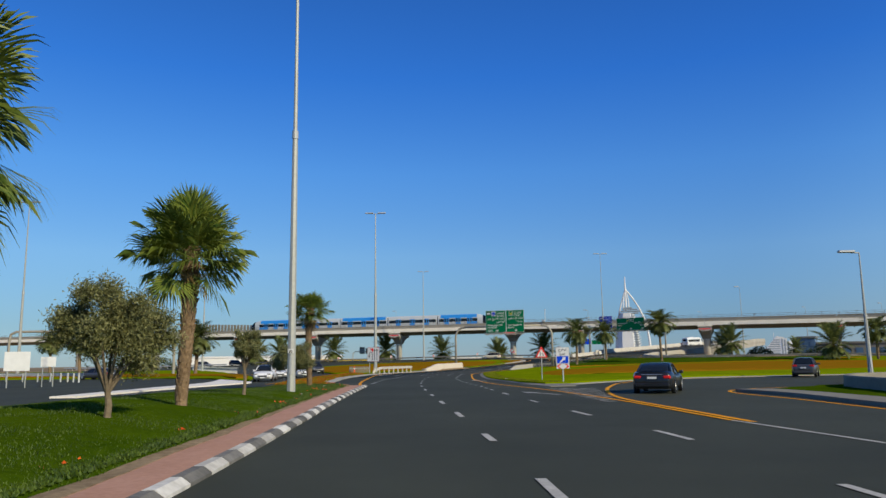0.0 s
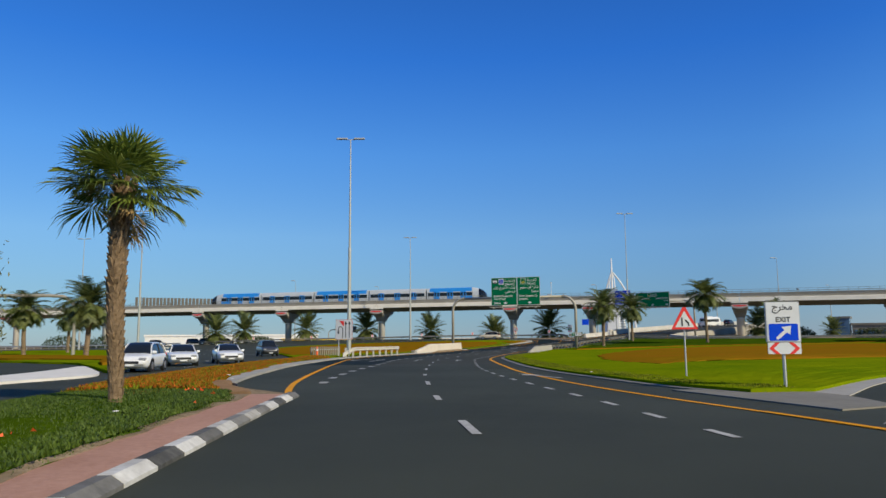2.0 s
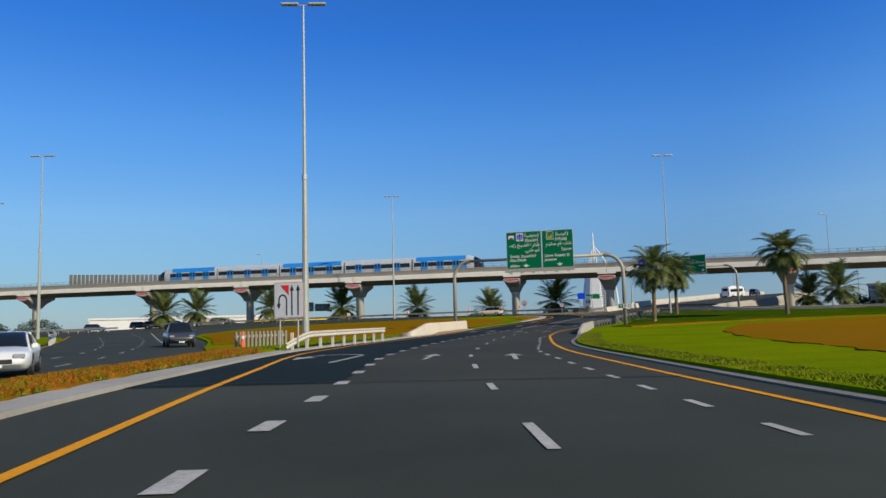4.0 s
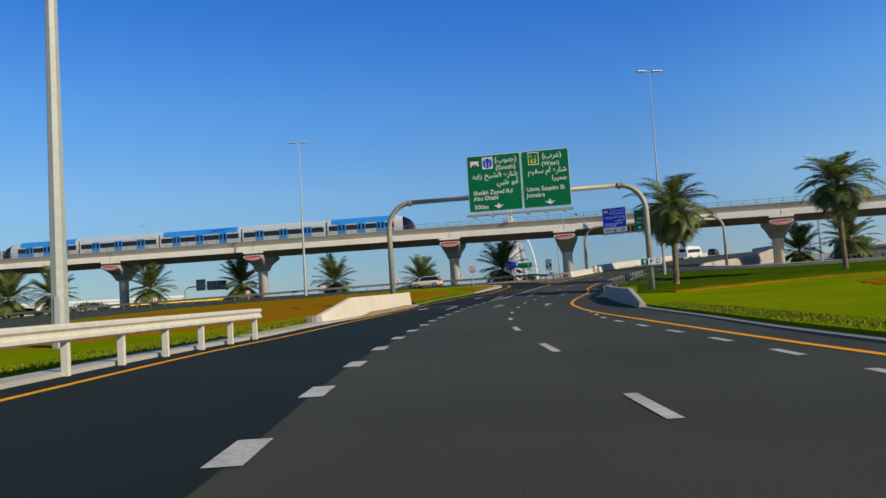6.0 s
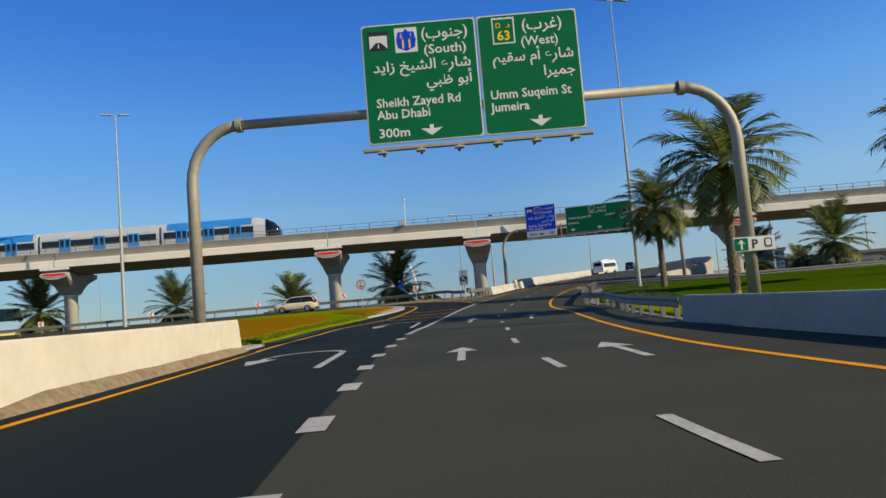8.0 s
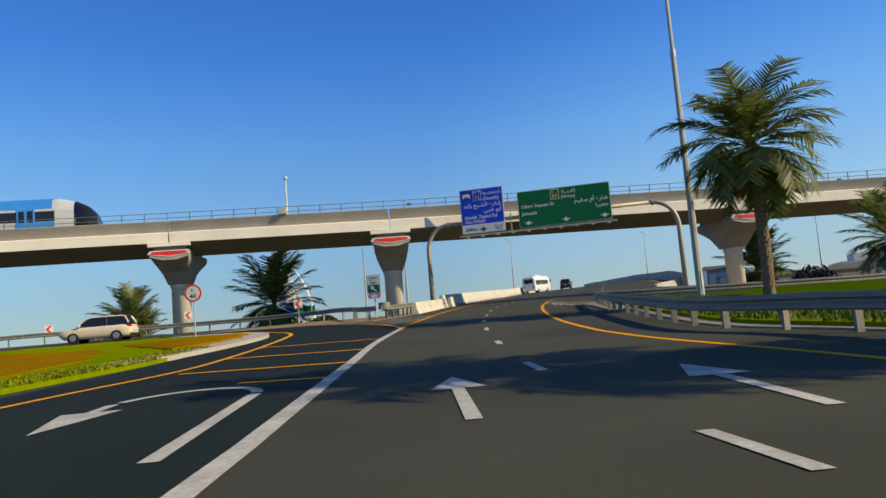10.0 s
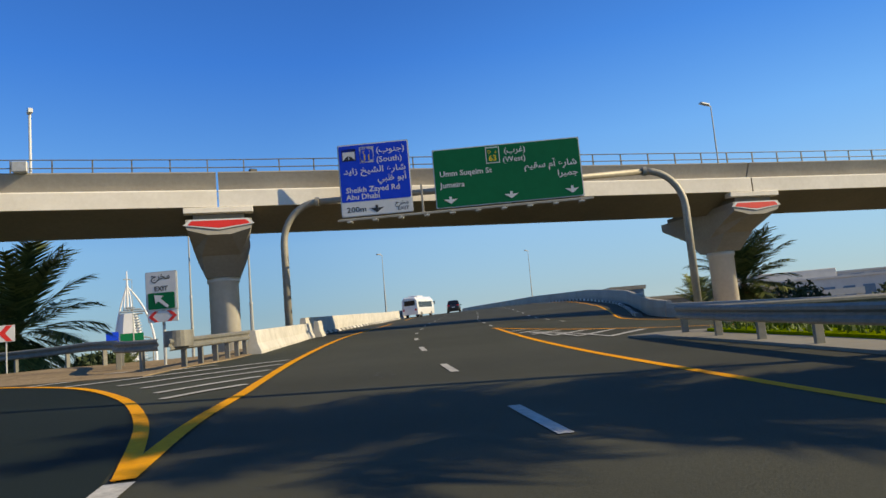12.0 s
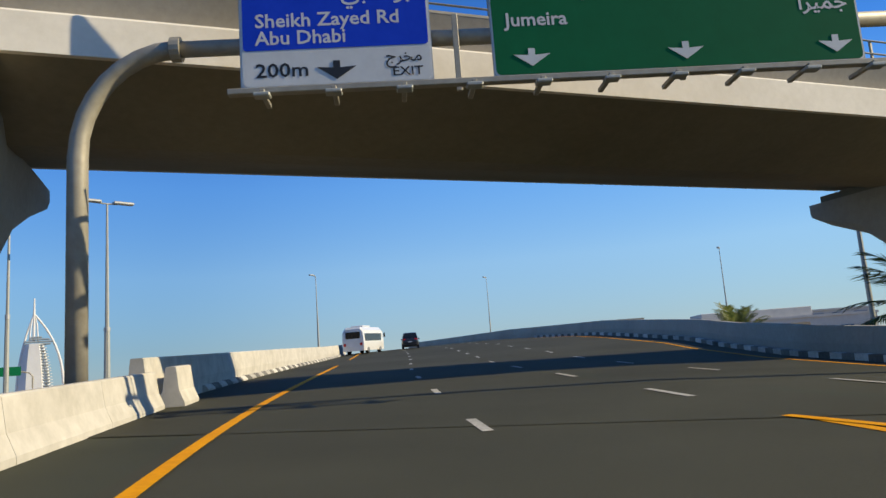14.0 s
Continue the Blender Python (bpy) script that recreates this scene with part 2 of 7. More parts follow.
# ---- mesh helpers ----
class Geo:
    """Vertices and faces of one mesh under construction."""

    def __init__(self):
        self.v, self.f = [], []

    def add(self, verts, faces):
        k = len(self.v)
        self.v.extend(tuple(p) for p in verts)
        self.f.extend(tuple(i + k for i in face) for face in faces)
        return self

    def box(self, x0, x1, y0, y1, z0, z1, c=0.0, m=None):
        """A box, its edges chamfered by c."""
        bm = bmesh.new()
        bmesh.ops.create_cube(bm, size=1.0)
        for p in bm.verts:
            p.co = Vector(((x0 + x1) / 2 + p.co.x * (x1 - x0), (y0 + y1) / 2 + p.co.y * (y1 - y0), (z0 + z1) / 2 + p.co.z * (z1 - z0)))
        if c:
            bmesh.ops.bevel(bm, geom=list(bm.edges), offset=c, segments=1, affect="EDGES", profile=0.5)
        bm.verts.index_update()
        self.add([(m @ p.co if m else p.co) for p in bm.verts], [[q.index for q in face.verts] for face in bm.faces])
        bm.free()
        return self

    def tube(self, pts, radii, n=8, caps=True):
        """A round bar along points, with one radius or one for each point."""
        pts = [Vector(p) for p in pts]
        if not hasattr(radii, "__len__"):
            radii = [radii] * len(pts)
        k, side = len(self.v), None
        for i, p in enumerate(pts):
            d = (pts[min(i + 1, len(pts) - 1)] - pts[max(i - 1, 0)]).normalized()
            if side is None:
                side = d.cross(Vector((0, 0, 1)) if abs(d.z) < 0.9 else Vector((1, 0, 0))).normalized()
            side = (side - d * side.dot(d)).normalized()
            up = d.cross(side)
            for j in range(n):
                a = 2 * math.pi * j / n
                self.v.append(tuple(p + radii[i] * (math.cos(a) * side + math.sin(a) * up)))
        for i in range(len(pts) - 1):
            for j in range(n):
                a, b = k + i * n + j, k + i * n + (j + 1) % n
                self.f.append((a, a + n, b + n, b))
        if caps:
            self.f.append(tuple(k + j for j in range(n)))
            self.f.append(tuple(k + (len(pts) - 1) * n + j for j in reversed(range(n))))
        return self

    def prism(self, poly, y0, y1):
        """An outline in x and z, from y0 back to y1."""
        n = len(poly)
        verts = [(x, y0, z) for x, z in poly] + [(x, y1, z) for x, z in poly]
        faces = [tuple(range(n)), tuple(range(2 * n - 1, n - 1, -1))]
        faces += [(i, n + i, n + (i + 1) % n, (i + 1) % n) for i in range(n)]
        return self.add(verts, faces)

    def rows(self, rings, closed=False, cap=False):
        """A skin over rows of points of equal number."""
        k, n = len(self.v), len(rings[0])
        for ring in rings:
            self.v.extend(tuple(p) for p in ring)
        for i in range(len(rings) - 1):
            for j in range(n if closed else n - 1):
                a, b = k + i * n + j, k + i * n + (j + 1) % n
                self.f.append((a, b, b + n, a + n))
        if cap:
            self.f.append(tuple(k + j for j in reversed(range(n))))
            self.f.append(tuple(k + (len(rings) - 1) * n + j for j in range(n)))
        return self

    def mesh(self, name, mat, smooth=False):
        me = bpy.data.meshes.new(name)
        me.from_pydata(self.v, [], self.f)
        me.materials.append(mat)
        me.validate()
        bm = bmesh.new()
        bm.from_mesh(me)
        bmesh.ops.recalc_face_normals(bm, faces=list(bm.faces))
        bm.to_mesh(me)
        bm.free()
        if smooth:
            me.polygons.foreach_set("use_smooth", [True] * len(me.polygons))
        return me


def raw_mesh(name, verts, faces, mat):
    """A large mesh of leaves or blades, faces as they come."""
    me = bpy.data.meshes.new(name)
    me.from_pydata(verts, [], faces)
    me.materials.append(mat)
    return me


def part(name, geo, mat, parent=None, label="", smooth=False, m=None):
    ob = new(name, geo if isinstance(geo, bpy.types.Mesh) else geo.mesh(name, mat, smooth))
    if parent:
        ob.parent = parent
    if m is not None:
        ob.matrix_basis = m
    if label:
        ob["label"] = label
    return ob


def thing(name, m, label, category, group="", kind=""):
    root = new(name)
    root.matrix_basis = m
    root.empty_display_size = 0.2
    return tagged(root, label, category, group, kind)


# ---- lie of the land ----
UU = [-400, 112, 124, 141, 155, 175, 185, 198, 230, 275, 320, 370, 480]
ZZ = [0, 0, 0.1, 0.32, 0.76, 1.62, 2.1, 2.66, 4.05, 5.9, 6.9, 7.25, 7.25]


def ramp_z(x, y):
    """Height of the climbing road."""
    u, w = 0.5 * x + 0.866 * y, 0.866 * x - 0.5 * y
    z = float(np.interp(u, UU, ZZ))
    z -= 0.03 * min(max(w + 56, 0), 14) * min(max((u - 165) / 20, 0), 1) * min(max((225 - u) / 15, 0), 1)
    return z + 0.032 * min(max(w + 60, 0), 22) * min(max((u - 220) / 25, 0), 1)


def ground_z(x, y):
    """Height of the ground: the ramp's, falling away beside and behind the flyover."""
    u, w = 0.5 * x + 0.866 * y, 0.866 * x - 0.5 * y
    if u <= 190 or (-70 < w < -36 and u < 212):
        z = ramp_z(x, y)
    else:
        z = float(np.interp(u, [190, 198, 245], [2.32, 2.1, 0.2]))
    side = min(max((w + 10) / 60, 0), 1) + min(max((-w - 150) / 60, 0), 1)
    return z * (1 - 0.6 * min(side, 1))


def smooth_line(pts, step=1.0):
    """A curve through points, at even steps."""
    p = [Vector((*q, 0)) if len(q) == 2 else Vector(q) for q in pts]
    fine = []
    for i in range(len(p) - 1):
        a, b, c, d = p[max(i - 1, 0)], p[i], p[i + 1], p[min(i + 2, len(p) - 1)]
        for s in range(12):
            t = s / 12
            fine.append(0.5 * (2 * b + (c - a) * t + (2 * a - 5 * b + 4 * c - d) * t * t + (3 * b - a - 3 * c + d) * t ** 3))
    fine.append(p[-1])
    out, need = [fine[0]], step
    for a, b in zip(fine, fine[1:]):
        far = (b - a).length
        while far >= need:
            a = a + (b - a) * (need / far)
            out.append(a)
            far, need = far - need, step
        need -= far
    if (out[-1] - fine[-1]).length > 0.2 * step:
        out.append(fine[-1])
    return out


def even(pts, n):
    """n + 1 points evenly along a smooth curve."""
    line = smooth_line(pts, 0.5)
    far = [0]
    for a, b in zip(line, line[1:]):
        far.append(far[-1] + (b - a).length)
    want = np.linspace(0, far[-1], n + 1)
    return [Vector((float(np.interp(s, far, [p.x for p in line])), float(np.interp(s, far, [p.y for p in line])), 0)) for s in want]


def offset(line, d):
    """The line moved d to its right."""
    out = []
    for i, p in enumerate(line):
        t = (line[min(i + 1, len(line) - 1)] - line[max(i - 1, 0)]).normalized()
        out.append(p + d * Vector((t.y, -t.x, 0)))
    return out


def sheet(name, left, right, n, across, lift, mat, mound=0.0, skirt=0.0, rough=0.0, parent=None, height=ground_z, ragged=0.0):
    """Ground between two curves. lift: over the land; mound: how much higher in the middle; skirt: a side wall down."""
    a, b = even(left, n), even(right, n)
    g = Geo()
    rows = []
    for i, (p, q) in enumerate(zip(a, b)):
        row = []
        full = min(1.0, 0.02 + 10 * min(i, n - i) / n)
        rise = mound(q.y) if callable(mound) else mound
        if ragged:
            d = (q - p).normalized()
            p = p + d * ragged * (noise.noise((p.x * 0.5, p.y * 0.5, 7)) + 0.6 * noise.noise((p.x * 1.7, p.y * 1.7, 9)))
            q = q + d * ragged * (noise.noise((q.x * 0.5, q.y * 0.5, 7)) + 0.6 * noise.noise((q.x * 1.7, q.y * 1.7, 9)))
        for j in range(across + 1):
            s = j / across
            x, y = p.x + (q.x - p.x) * s, p.y + (q.y - p.y) * s
            z = height(x, y) + lift + full * rise * math.sin(math.pi * s) ** 0.7
            if rough and 0 < j < across:
                z += rough * noise.noise((x * 0.6, y * 0.6, 0)) + rough * 0.6 * noise.noise((x * 2, y * 2, 5))
            row.append((x, y, z))
        if skirt:
            row = [(row[0][0], row[0][1], row[0][2] - skirt)] + row + [(row[-1][0], row[-1][1], row[-1][2] - skirt)]
        rows.append(row)
    if skirt:
        rows = [[(x, y, z - skirt) for x, y, z in rows[0]]] + rows + [[(x, y, z - skirt) for x, y, z in rows[-1]]]
    g.rows(rows)
    return part(name, g, mat, parent, smooth=False)


def ribbon(name, line, width, lift, mat, parent, height=ramp_z):
    """A painted line on the road."""
    a, b = offset(line, -width / 2), offset(line, width / 2)
    g = Geo()
    g.rows([[(p.x, p.y, height(p.x, p.y) + lift), (q.x, q.y, height(q.x, q.y) + lift)] for p, q in zip(a, b)])
    return part(name, g, mat, parent)

# ---- curves of the plan ----
KERB = [(-0.4, -40), (-0.7, -15), (-0.9, 0), (-1.2, 11.3), (-1.75, 22.4), (-2.15, 29), (-2.55, 37), (-2.85, 44), (-3.04, 49), (-3.1, 51.1)]
LINE_1 = [(3.9, -20), (3.7, 0), (3.4, 11.4), (2.9, 18.8), (2.35, 26.2), (1.8, 32.8), (1.3, 39.2), (0.9, 44.6), (0.5, 50.4), (0.25, 57), (0.1, 63.9), (0.1, 69.5),
          (0.25, 76), (0.5, 83), (1.0, 90.9), (1.8, 96.9), (2.8, 102.8), (4.2, 111.1), (5.64, 117.5), (7.52, 124.7), (9.58, 131.4), (11.85, 138.2), (15.2, 146.6),
          (19.7, 158.1), (22.8, 164.4), (26.0, 170.6), (29.3, 176.6), (33.0, 182.8), (36.6, 188.6), (40.5, 194.4), (44.8, 200.4), (50.0, 207.1), (57, 216), (68, 229), (82, 246), (101, 270), (119, 294), (130, 310)]
LINE_2 = [(7.6, -20), (7.3, 0), (6.9, 14), (6.8, 17.7), (6.1, 24.4), (5.5, 31.1), (4.95, 38), (4.75, 41.6)]
LINE_2B = [(4.66, 42.5), (4.45, 45.6), (4.25, 49.2), (3.95, 52.7), (3.6, 57), (3.3, 61), (3.1, 65.5), (3.0, 70), (3.1, 75), (3.3, 80), (3.6, 86), (4.0, 92.3), (4.8, 97.5), (5.85, 102.8), (7.65, 112.9), (9.15, 118.3), (10.45, 122.5)]
LINE_U = [(-3.4, 57.9), (-3.55, 62.0), (-3.55, 65.1), (-3.45, 70.5), (-3.1, 76), (-2.85, 82), (-2.6, 88), (-2.45, 91.5), (-2.0, 94.9), (-1.5, 98.3), (-1.0, 101.3), (-0.3, 105.2),
          (1.0, 111.5), (1.8, 114.9), (2.6, 118.4), (3.5, 122.2), (4.4, 125.6), (5.3, 128.8), (6.4, 132.4), (7.5, 136.2), (8.8, 140), (10.2, 144), (11.6, 147.9)]
LINE_W = [(11.6, 147.9), (13.6, 152.8), (16.4, 158.9), (18.4, 163.2), (21.3, 169.4), (25.7, 177.6)]
YELLOW_L = [(-3.3, 51.6), (-3.75, 53.6), (-4.2, 56.6), (-4.52, 59.5), (-4.95, 64.8), (-5.35, 71), (-5.8, 78), (-6.15, 86), (-6.45, 93), (-6.2, 98.4), (-5.3, 103.8), (-4.0, 110.4), (-2.1, 117.4),
            (0.1, 127), (1.4, 131.4), (2.5, 134.9), (4.7, 142.4), (7.1, 150.3), (11, 160.5), (15.1, 166.5), (16.8, 169.9), (18.8, 174.2), (21.4, 180.6), (22.6, 184.4), (22.9, 187.5), (22.4, 191.5), (19.5, 195.2), (13, 198.6), (0, 201.3), (-18, 202.5)]
YELLOW_R = [(10.5, 10), (10.1, 15.2), (9.3, 21.1), (9.1, 25), (8.9, 28.9), (8.4, 35), (7.4, 42.5), (6.7, 46.6), (6.0, 50.2), (5.2, 55.6), (4.7, 61.8), (4.5, 68), (4.6, 74), (4.8, 82), (5.2, 92),
            (5.9, 98.3), (6.6, 103), (8.1, 111.5), (9.8, 120.3), (12.3, 130.0), (14.2, 135.4), (17.3, 143.0), (21.8, 153.3), (24.6, 161.2), (29.0, 170.2), (34.6, 179.6), (40.0, 187.8), (46.5, 196.6)]
YELLOW_BRIDGE = [(25.7, 177.6), (27.2, 180.4), (29.1, 183.4), (30.2, 185.2), (33.2, 189.9), (38.5, 197.8), (42.6, 203.7), (48.2, 211.1), (60.2, 226.2), (78, 248.5), (97, 273), (116, 299), (124, 311)]
YELLOW_LOOP = [(25.7, 177.6), (26.9, 181.5), (27.7, 186), (27.6, 190.5), (25.8, 195), (22, 199), (14, 202.8), (0, 205.6), (-18, 207)]
YELLOW_MERGE = [(46.5, 196.8), (43.2, 188.2), (44.5, 183.5), (52, 178.5), (66, 173.5), (90, 168)]
MERGE_R = [(63, 171), (55.5, 176.3), (50, 182.6), (49.5, 188), (52.4, 193.6), (57.0, 198.2), (62.8, 203.2), (70.6, 210.2), (78, 218), (87.5, 229.5), (100, 249), (113, 273), (126, 300)]
BARRIER_L = [(35.0, 196.9), (38.9, 202.6), (41.1, 205.8), (44.3, 210.4), (48.2, 215.8), (56.2, 225.8), (70.8, 243.4), (86, 261.5), (104, 286), (122, 312)]
BARRIER_R = [(66, 171), (58, 176.5), (52.2, 182.5), (51.4, 188), (54.0, 192.6), (58.6, 197.0), (64.5, 201.8), (72.5, 208.6), (80.5, 216.6), (91, 229.8), (104, 249.5), (117, 274), (131, 303)]

# ---- ground and carriageways ----
def spaced(near, far, step, limit):
    side, out = near, [0.0]
    while out[-1] < limit:
        out.append(out[-1] + (step if out[-1] < near else step * 1.35 ** (len([v for v in out if v > near]) + 1)))
    return [-v for v in reversed(out[1:])] + out


axis = spaced(260, 4500, 6.5, 4500)
g = Geo()
g.rows([[(20 + x, 110 + y, (ground_z(20 + x, 110 + y) if abs(x) < 320 and abs(y) < 320 else 0) - 0.07) for x in axis] for y in axis])
ground = tagged(part("ground", g, SAND), "pale dry sandy ground reaching to the horizon", "ground", kind="structure")

g = Geo()
rows = []
for i in range(397):
    row = []
    for j in range(95):
        u, w = -190 + i * 1.0, -215 + j * 3.0
        x, y = 0.5 * u + 0.866 * w, 0.866 * u - 0.5 * w
        row.append((x, y, ground_z(x, y)))
    rows.append(row)
g.rows(rows)
road = tagged(part("road", g, ASPHALT), "grey worn asphalt road with white and yellow markings", "road", kind="structure")

# flyover carriageway, climbing on from the ramp
g = Geo()
left, right = even(BARRIER_L[2:], 60), even(BARRIER_R[3:], 60)
g.rows([[(p.x + (q.x - p.x) * s, p.y + (q.y - p.y) * s, ramp_z(p.x + (q.x - p.x) * s, p.y + (q.y - p.y) * s) + 0.012) for s in (0, 0.2, 0.4, 0.6, 0.8, 1)] for p, q in zip(left, right)])
flyover = tagged(part("road_flyover", g, ASPHALT_LIGHT), "asphalt flyover carriageway climbing between concrete barriers", "road", kind="structure")
g = Geo()
for line, s in ((left, 1), (right, -1)):
    g.rows([[(p.x, p.y, ramp_z(p.x, p.y) - 0.01), (p.x, p.y, ramp_z(p.x, p.y) - 1.3), (p.x + 3 * s, p.y - 1.5 * s, ramp_z(p.x, p.y) - 1.6)] for p in line])
part("flyover_edge_beam", g, CONCRETE, flyover)

# paler climbing lanes beyond a surface joint
tag = sheet("road_climbing_lanes", [(-3.0, 79.4), (-2.5, 91), (-1.6, 97.5), (-0.6, 104), (0.9, 111), (2.5, 118), (4.3, 125.5), (6.3, 132.2), (8.7, 139.8), (11.5, 147.8), (15.8, 157.8), (20, 166.8), (25.3, 177), (29.8, 185.2), (38.3, 198.2), (47.8, 211.4)],
            [(5.3, 78.4), (5.65, 92), (6.3, 98), (7.5, 104), (9.3, 111), (11.3, 119.6), (13.3, 126.4), (15.1, 132.2), (17.1, 138.8), (20.7, 147), (25, 155.8), (26.2, 160.6), (29.8, 166.6), (33.8, 172.6), (37.6, 178.4), (40, 182.6), (43.5, 186.5), (51, 195.5), (60, 207)],
            180, 8, 0.005, ASPHALT_LIGHT, height=ramp_z)
tagged(tag, "paler brownish asphalt lanes climbing to the flyover", "road", kind="structure")
# darker resurfaced lane for turning back
tag = sheet("road_turning_lane", [(-8.3, 79.6), (-8.3, 82), (-8.0, 92), (-6.9, 101), (-5.2, 110), (-3.2, 117.5), (-0.9, 127), (1.6, 135), (3.9, 142.6), (6.4, 150.5), (10.2, 161), (15.5, 172), (20.5, 182), (22, 188), (20, 194), (12, 198.5), (-5, 201.5), (-20, 203)],
            [(-3.0, 79.4), (-2.5, 91), (-1.6, 97.5), (-0.6, 104), (0.9, 111), (2.5, 118), (4.3, 125.5), (6.3, 132.2), (8.7, 139.8), (11.5, 147.8), (15.8, 157.8), (20, 166.8), (25.3, 177), (27.6, 186), (25.8, 195), (14, 203), (-18, 207.5)],
            190, 6, 0.009, ASPHALT_DARK)
tagged(tag, "darker resurfaced asphalt turning lane", "road", kind="structure")

# ---- painted markings ----
def dashes(name, pts, first, period, length, width, lift=0.012, mat=PAINT_WHITE, last=1e9):
    line = smooth_line(pts, 0.25)
    s = first
    while s + length < min(len(line) * 0.25, last):
        ribbon(name, line[int(s / 0.25): int((s + length) / 0.25) + 1: 2], width, lift, mat, road)
        s += period


line = smooth_line(LINE_1, 0.25)
for i in range(-4, 42):
    s = float(np.interp(i, [-4, 0, 7, 12, 17, 22, 29, 42], [4.8, 31.4, 77.9, 111.0, 145.8, 181.0, 230.2, 321.2])) - 0.95
    seg = line[int(s / 0.25): int((s + 1.9) / 0.25) + 1: 2]
    if len(seg) > 2:
        ribbon("lane_dash", seg, 0.15, 0.014, PAINT_WHITE, road)
dashes("lane_dash", LINE_2, 2.6, 6.85, 1.9, 0.15)
dashes("lane_dash", LINE_2B, 0.3, 2.75, 0.95, 0.15)
dashes("wide_lane_dash", LINE_U, 0.0, 3.53, 1.05, 0.30, 0.016)
dashes("lane_dash", [(47.7, 198.1), (52.9, 204.8), (59.9, 213.7), (70.9, 226.7), (84.9, 243.7), (103.9, 267.7), (121.5, 291)], 1.4, 7.0, 1.9, 0.15, 0.024)
dashes("lane_dash", [(50.6, 195.9), (55.8, 202.3), (62.8, 210.8), (73.8, 224.0), (87.8, 241.2), (106.8, 265.3), (124, 288)], 1.4, 7.0, 1.9, 0.15, 0.024)
for name, pts, width, mat, lift in (("white_line", LINE_W, 0.24, PAINT_WHITE, 0.016), ("yellow_line", YELLOW_L, 0.2, PAINT_YELLOW, 0.016), ("yellow_line", YELLOW_R[6:], 0.17, PAINT_YELLOW, 0.012),
                                    ("white_line", YELLOW_R[:3], 0.13, PAINT_WHITE, 0.012), ("yellow_line", YELLOW_R[2:8], 0.17, PAINT_YELLOW, 0.018), ("yellow_line", YELLOW_BRIDGE, 0.2, PAINT_YELLOW, 0.024),
                                    ("yellow_line", YELLOW_LOOP, 0.18, PAINT_YELLOW, 0.02), ("yellow_line", YELLOW_MERGE, 0.17, PAINT_YELLOW, 0.02), ("yellow_line", MERGE_R, 0.17, PAINT_YELLOW, 0.024)):
    ribbon(name, smooth_line(pts, 0.8), width, lift, mat, road)
# exit on the right: yellow nose and hatching
ribbon("yellow_line", smooth_line([(9.6, 20.5), (9.42, 25), (9.2, 29.5), (9.2, 32.6), (9.6, 36.4), (10.55, 41.5), (11.8, 46.2), (13.4, 51), (16.2, 56), (20, 59.5), (26, 62.3), (36, 64.6), (60, 66)], 0.6), 0.2, 0.02, PAINT_YELLOW, road)
for i in range(12):
    y = 30.2 + i * 1.14
    c, far = 8.42 + 0.07 * i, 8.62 + 0.155 * i
    ribbon("hatch_bar", [Vector((7.95 - 0.02 * i, y + 1.3 * (c - 7.95), 0)), Vector((c - 0.2, y + 0.26, 0)), Vector((c, y, 0))], 0.2, 0.016, PAINT_WHITE, road)
    if i > 2:
        ribbon("hatch_bar", [Vector((c + 0.1, y, 0)), Vector(((c + far) / 2, y + 0.2 * (far - c), 0)), Vector((far, y + 0.42 * (far - c), 0))], 0.2, 0.021, PAINT_WHITE, road)
# box hatching and noses by the loop
for a, b in (((15.6, 161.2), (16.9, 160.2)), ((15.1, 165.5), (18.3, 163.2)), ((16.9, 169.9), (20.2, 167.4)), ((18.8, 174.0), (22.3, 171.6))):
    ribbon("yellow_line", [Vector((*a, 0)), Vector(((a[0] + b[0]) / 2, (a[1] + b[1]) / 2, 0)), Vector((*b, 0))], 0.2, 0.024, PAINT_YELLOW, road)
for a, b in (((28.0, 184.3), (29.8, 185.0)), ((28.3, 185.7), (30.7, 186.4)), ((28.5, 187.3), (31.6, 187.9)), ((28.4, 188.8), (32.6, 189.4)), ((27.6, 190.6), (33.5, 190.8)), ((27.0, 192.4), (32.0, 192.4)), ((26.0, 194.2), (30.0, 194.2))):
    ribbon("hatch_bar", [Vector((*a, 0)), Vector(((a[0] + b[0]) / 2, (a[1] + b[1]) / 2 + 0.1, 0)), Vector((*b, 0))], 0.22, 0.02, PAINT_WHITE, road)
for a, b in (((42.6, 185.4), (39.9, 184.5)), ((42.7, 186.7), (40.2, 185.9)), ((42.9, 188.0), (40.6, 187.3)), ((43.2, 189.4), (41.3, 188.9)), ((43.7, 190.9), (42.2, 190.5)), ((44.3, 192.4), (43.2, 192.1))):
    ribbon("hatch_bar", [Vector((*a, 0)), Vector(((a[0] + b[0]) / 2, (a[1] + b[1]) / 2, 0)), Vector((*b, 0))], 0.21, 0.02, PAINT_WHITE, road)
for a, b in (((39.9, 184.5), (42.0, 188.6)), ((40.2, 185.9), (42.4, 189.8)), ((40.6, 187.3), (42.8, 190.8))):
    ribbon("hatch_bar", [Vector((*a, 0)), Vector(((a[0] + b[0]) / 2 + 0.1, (a[1] + b[1]) / 2, 0)), Vector((*b, 0))], 0.12, 0.026, PAINT_WHITE, road)
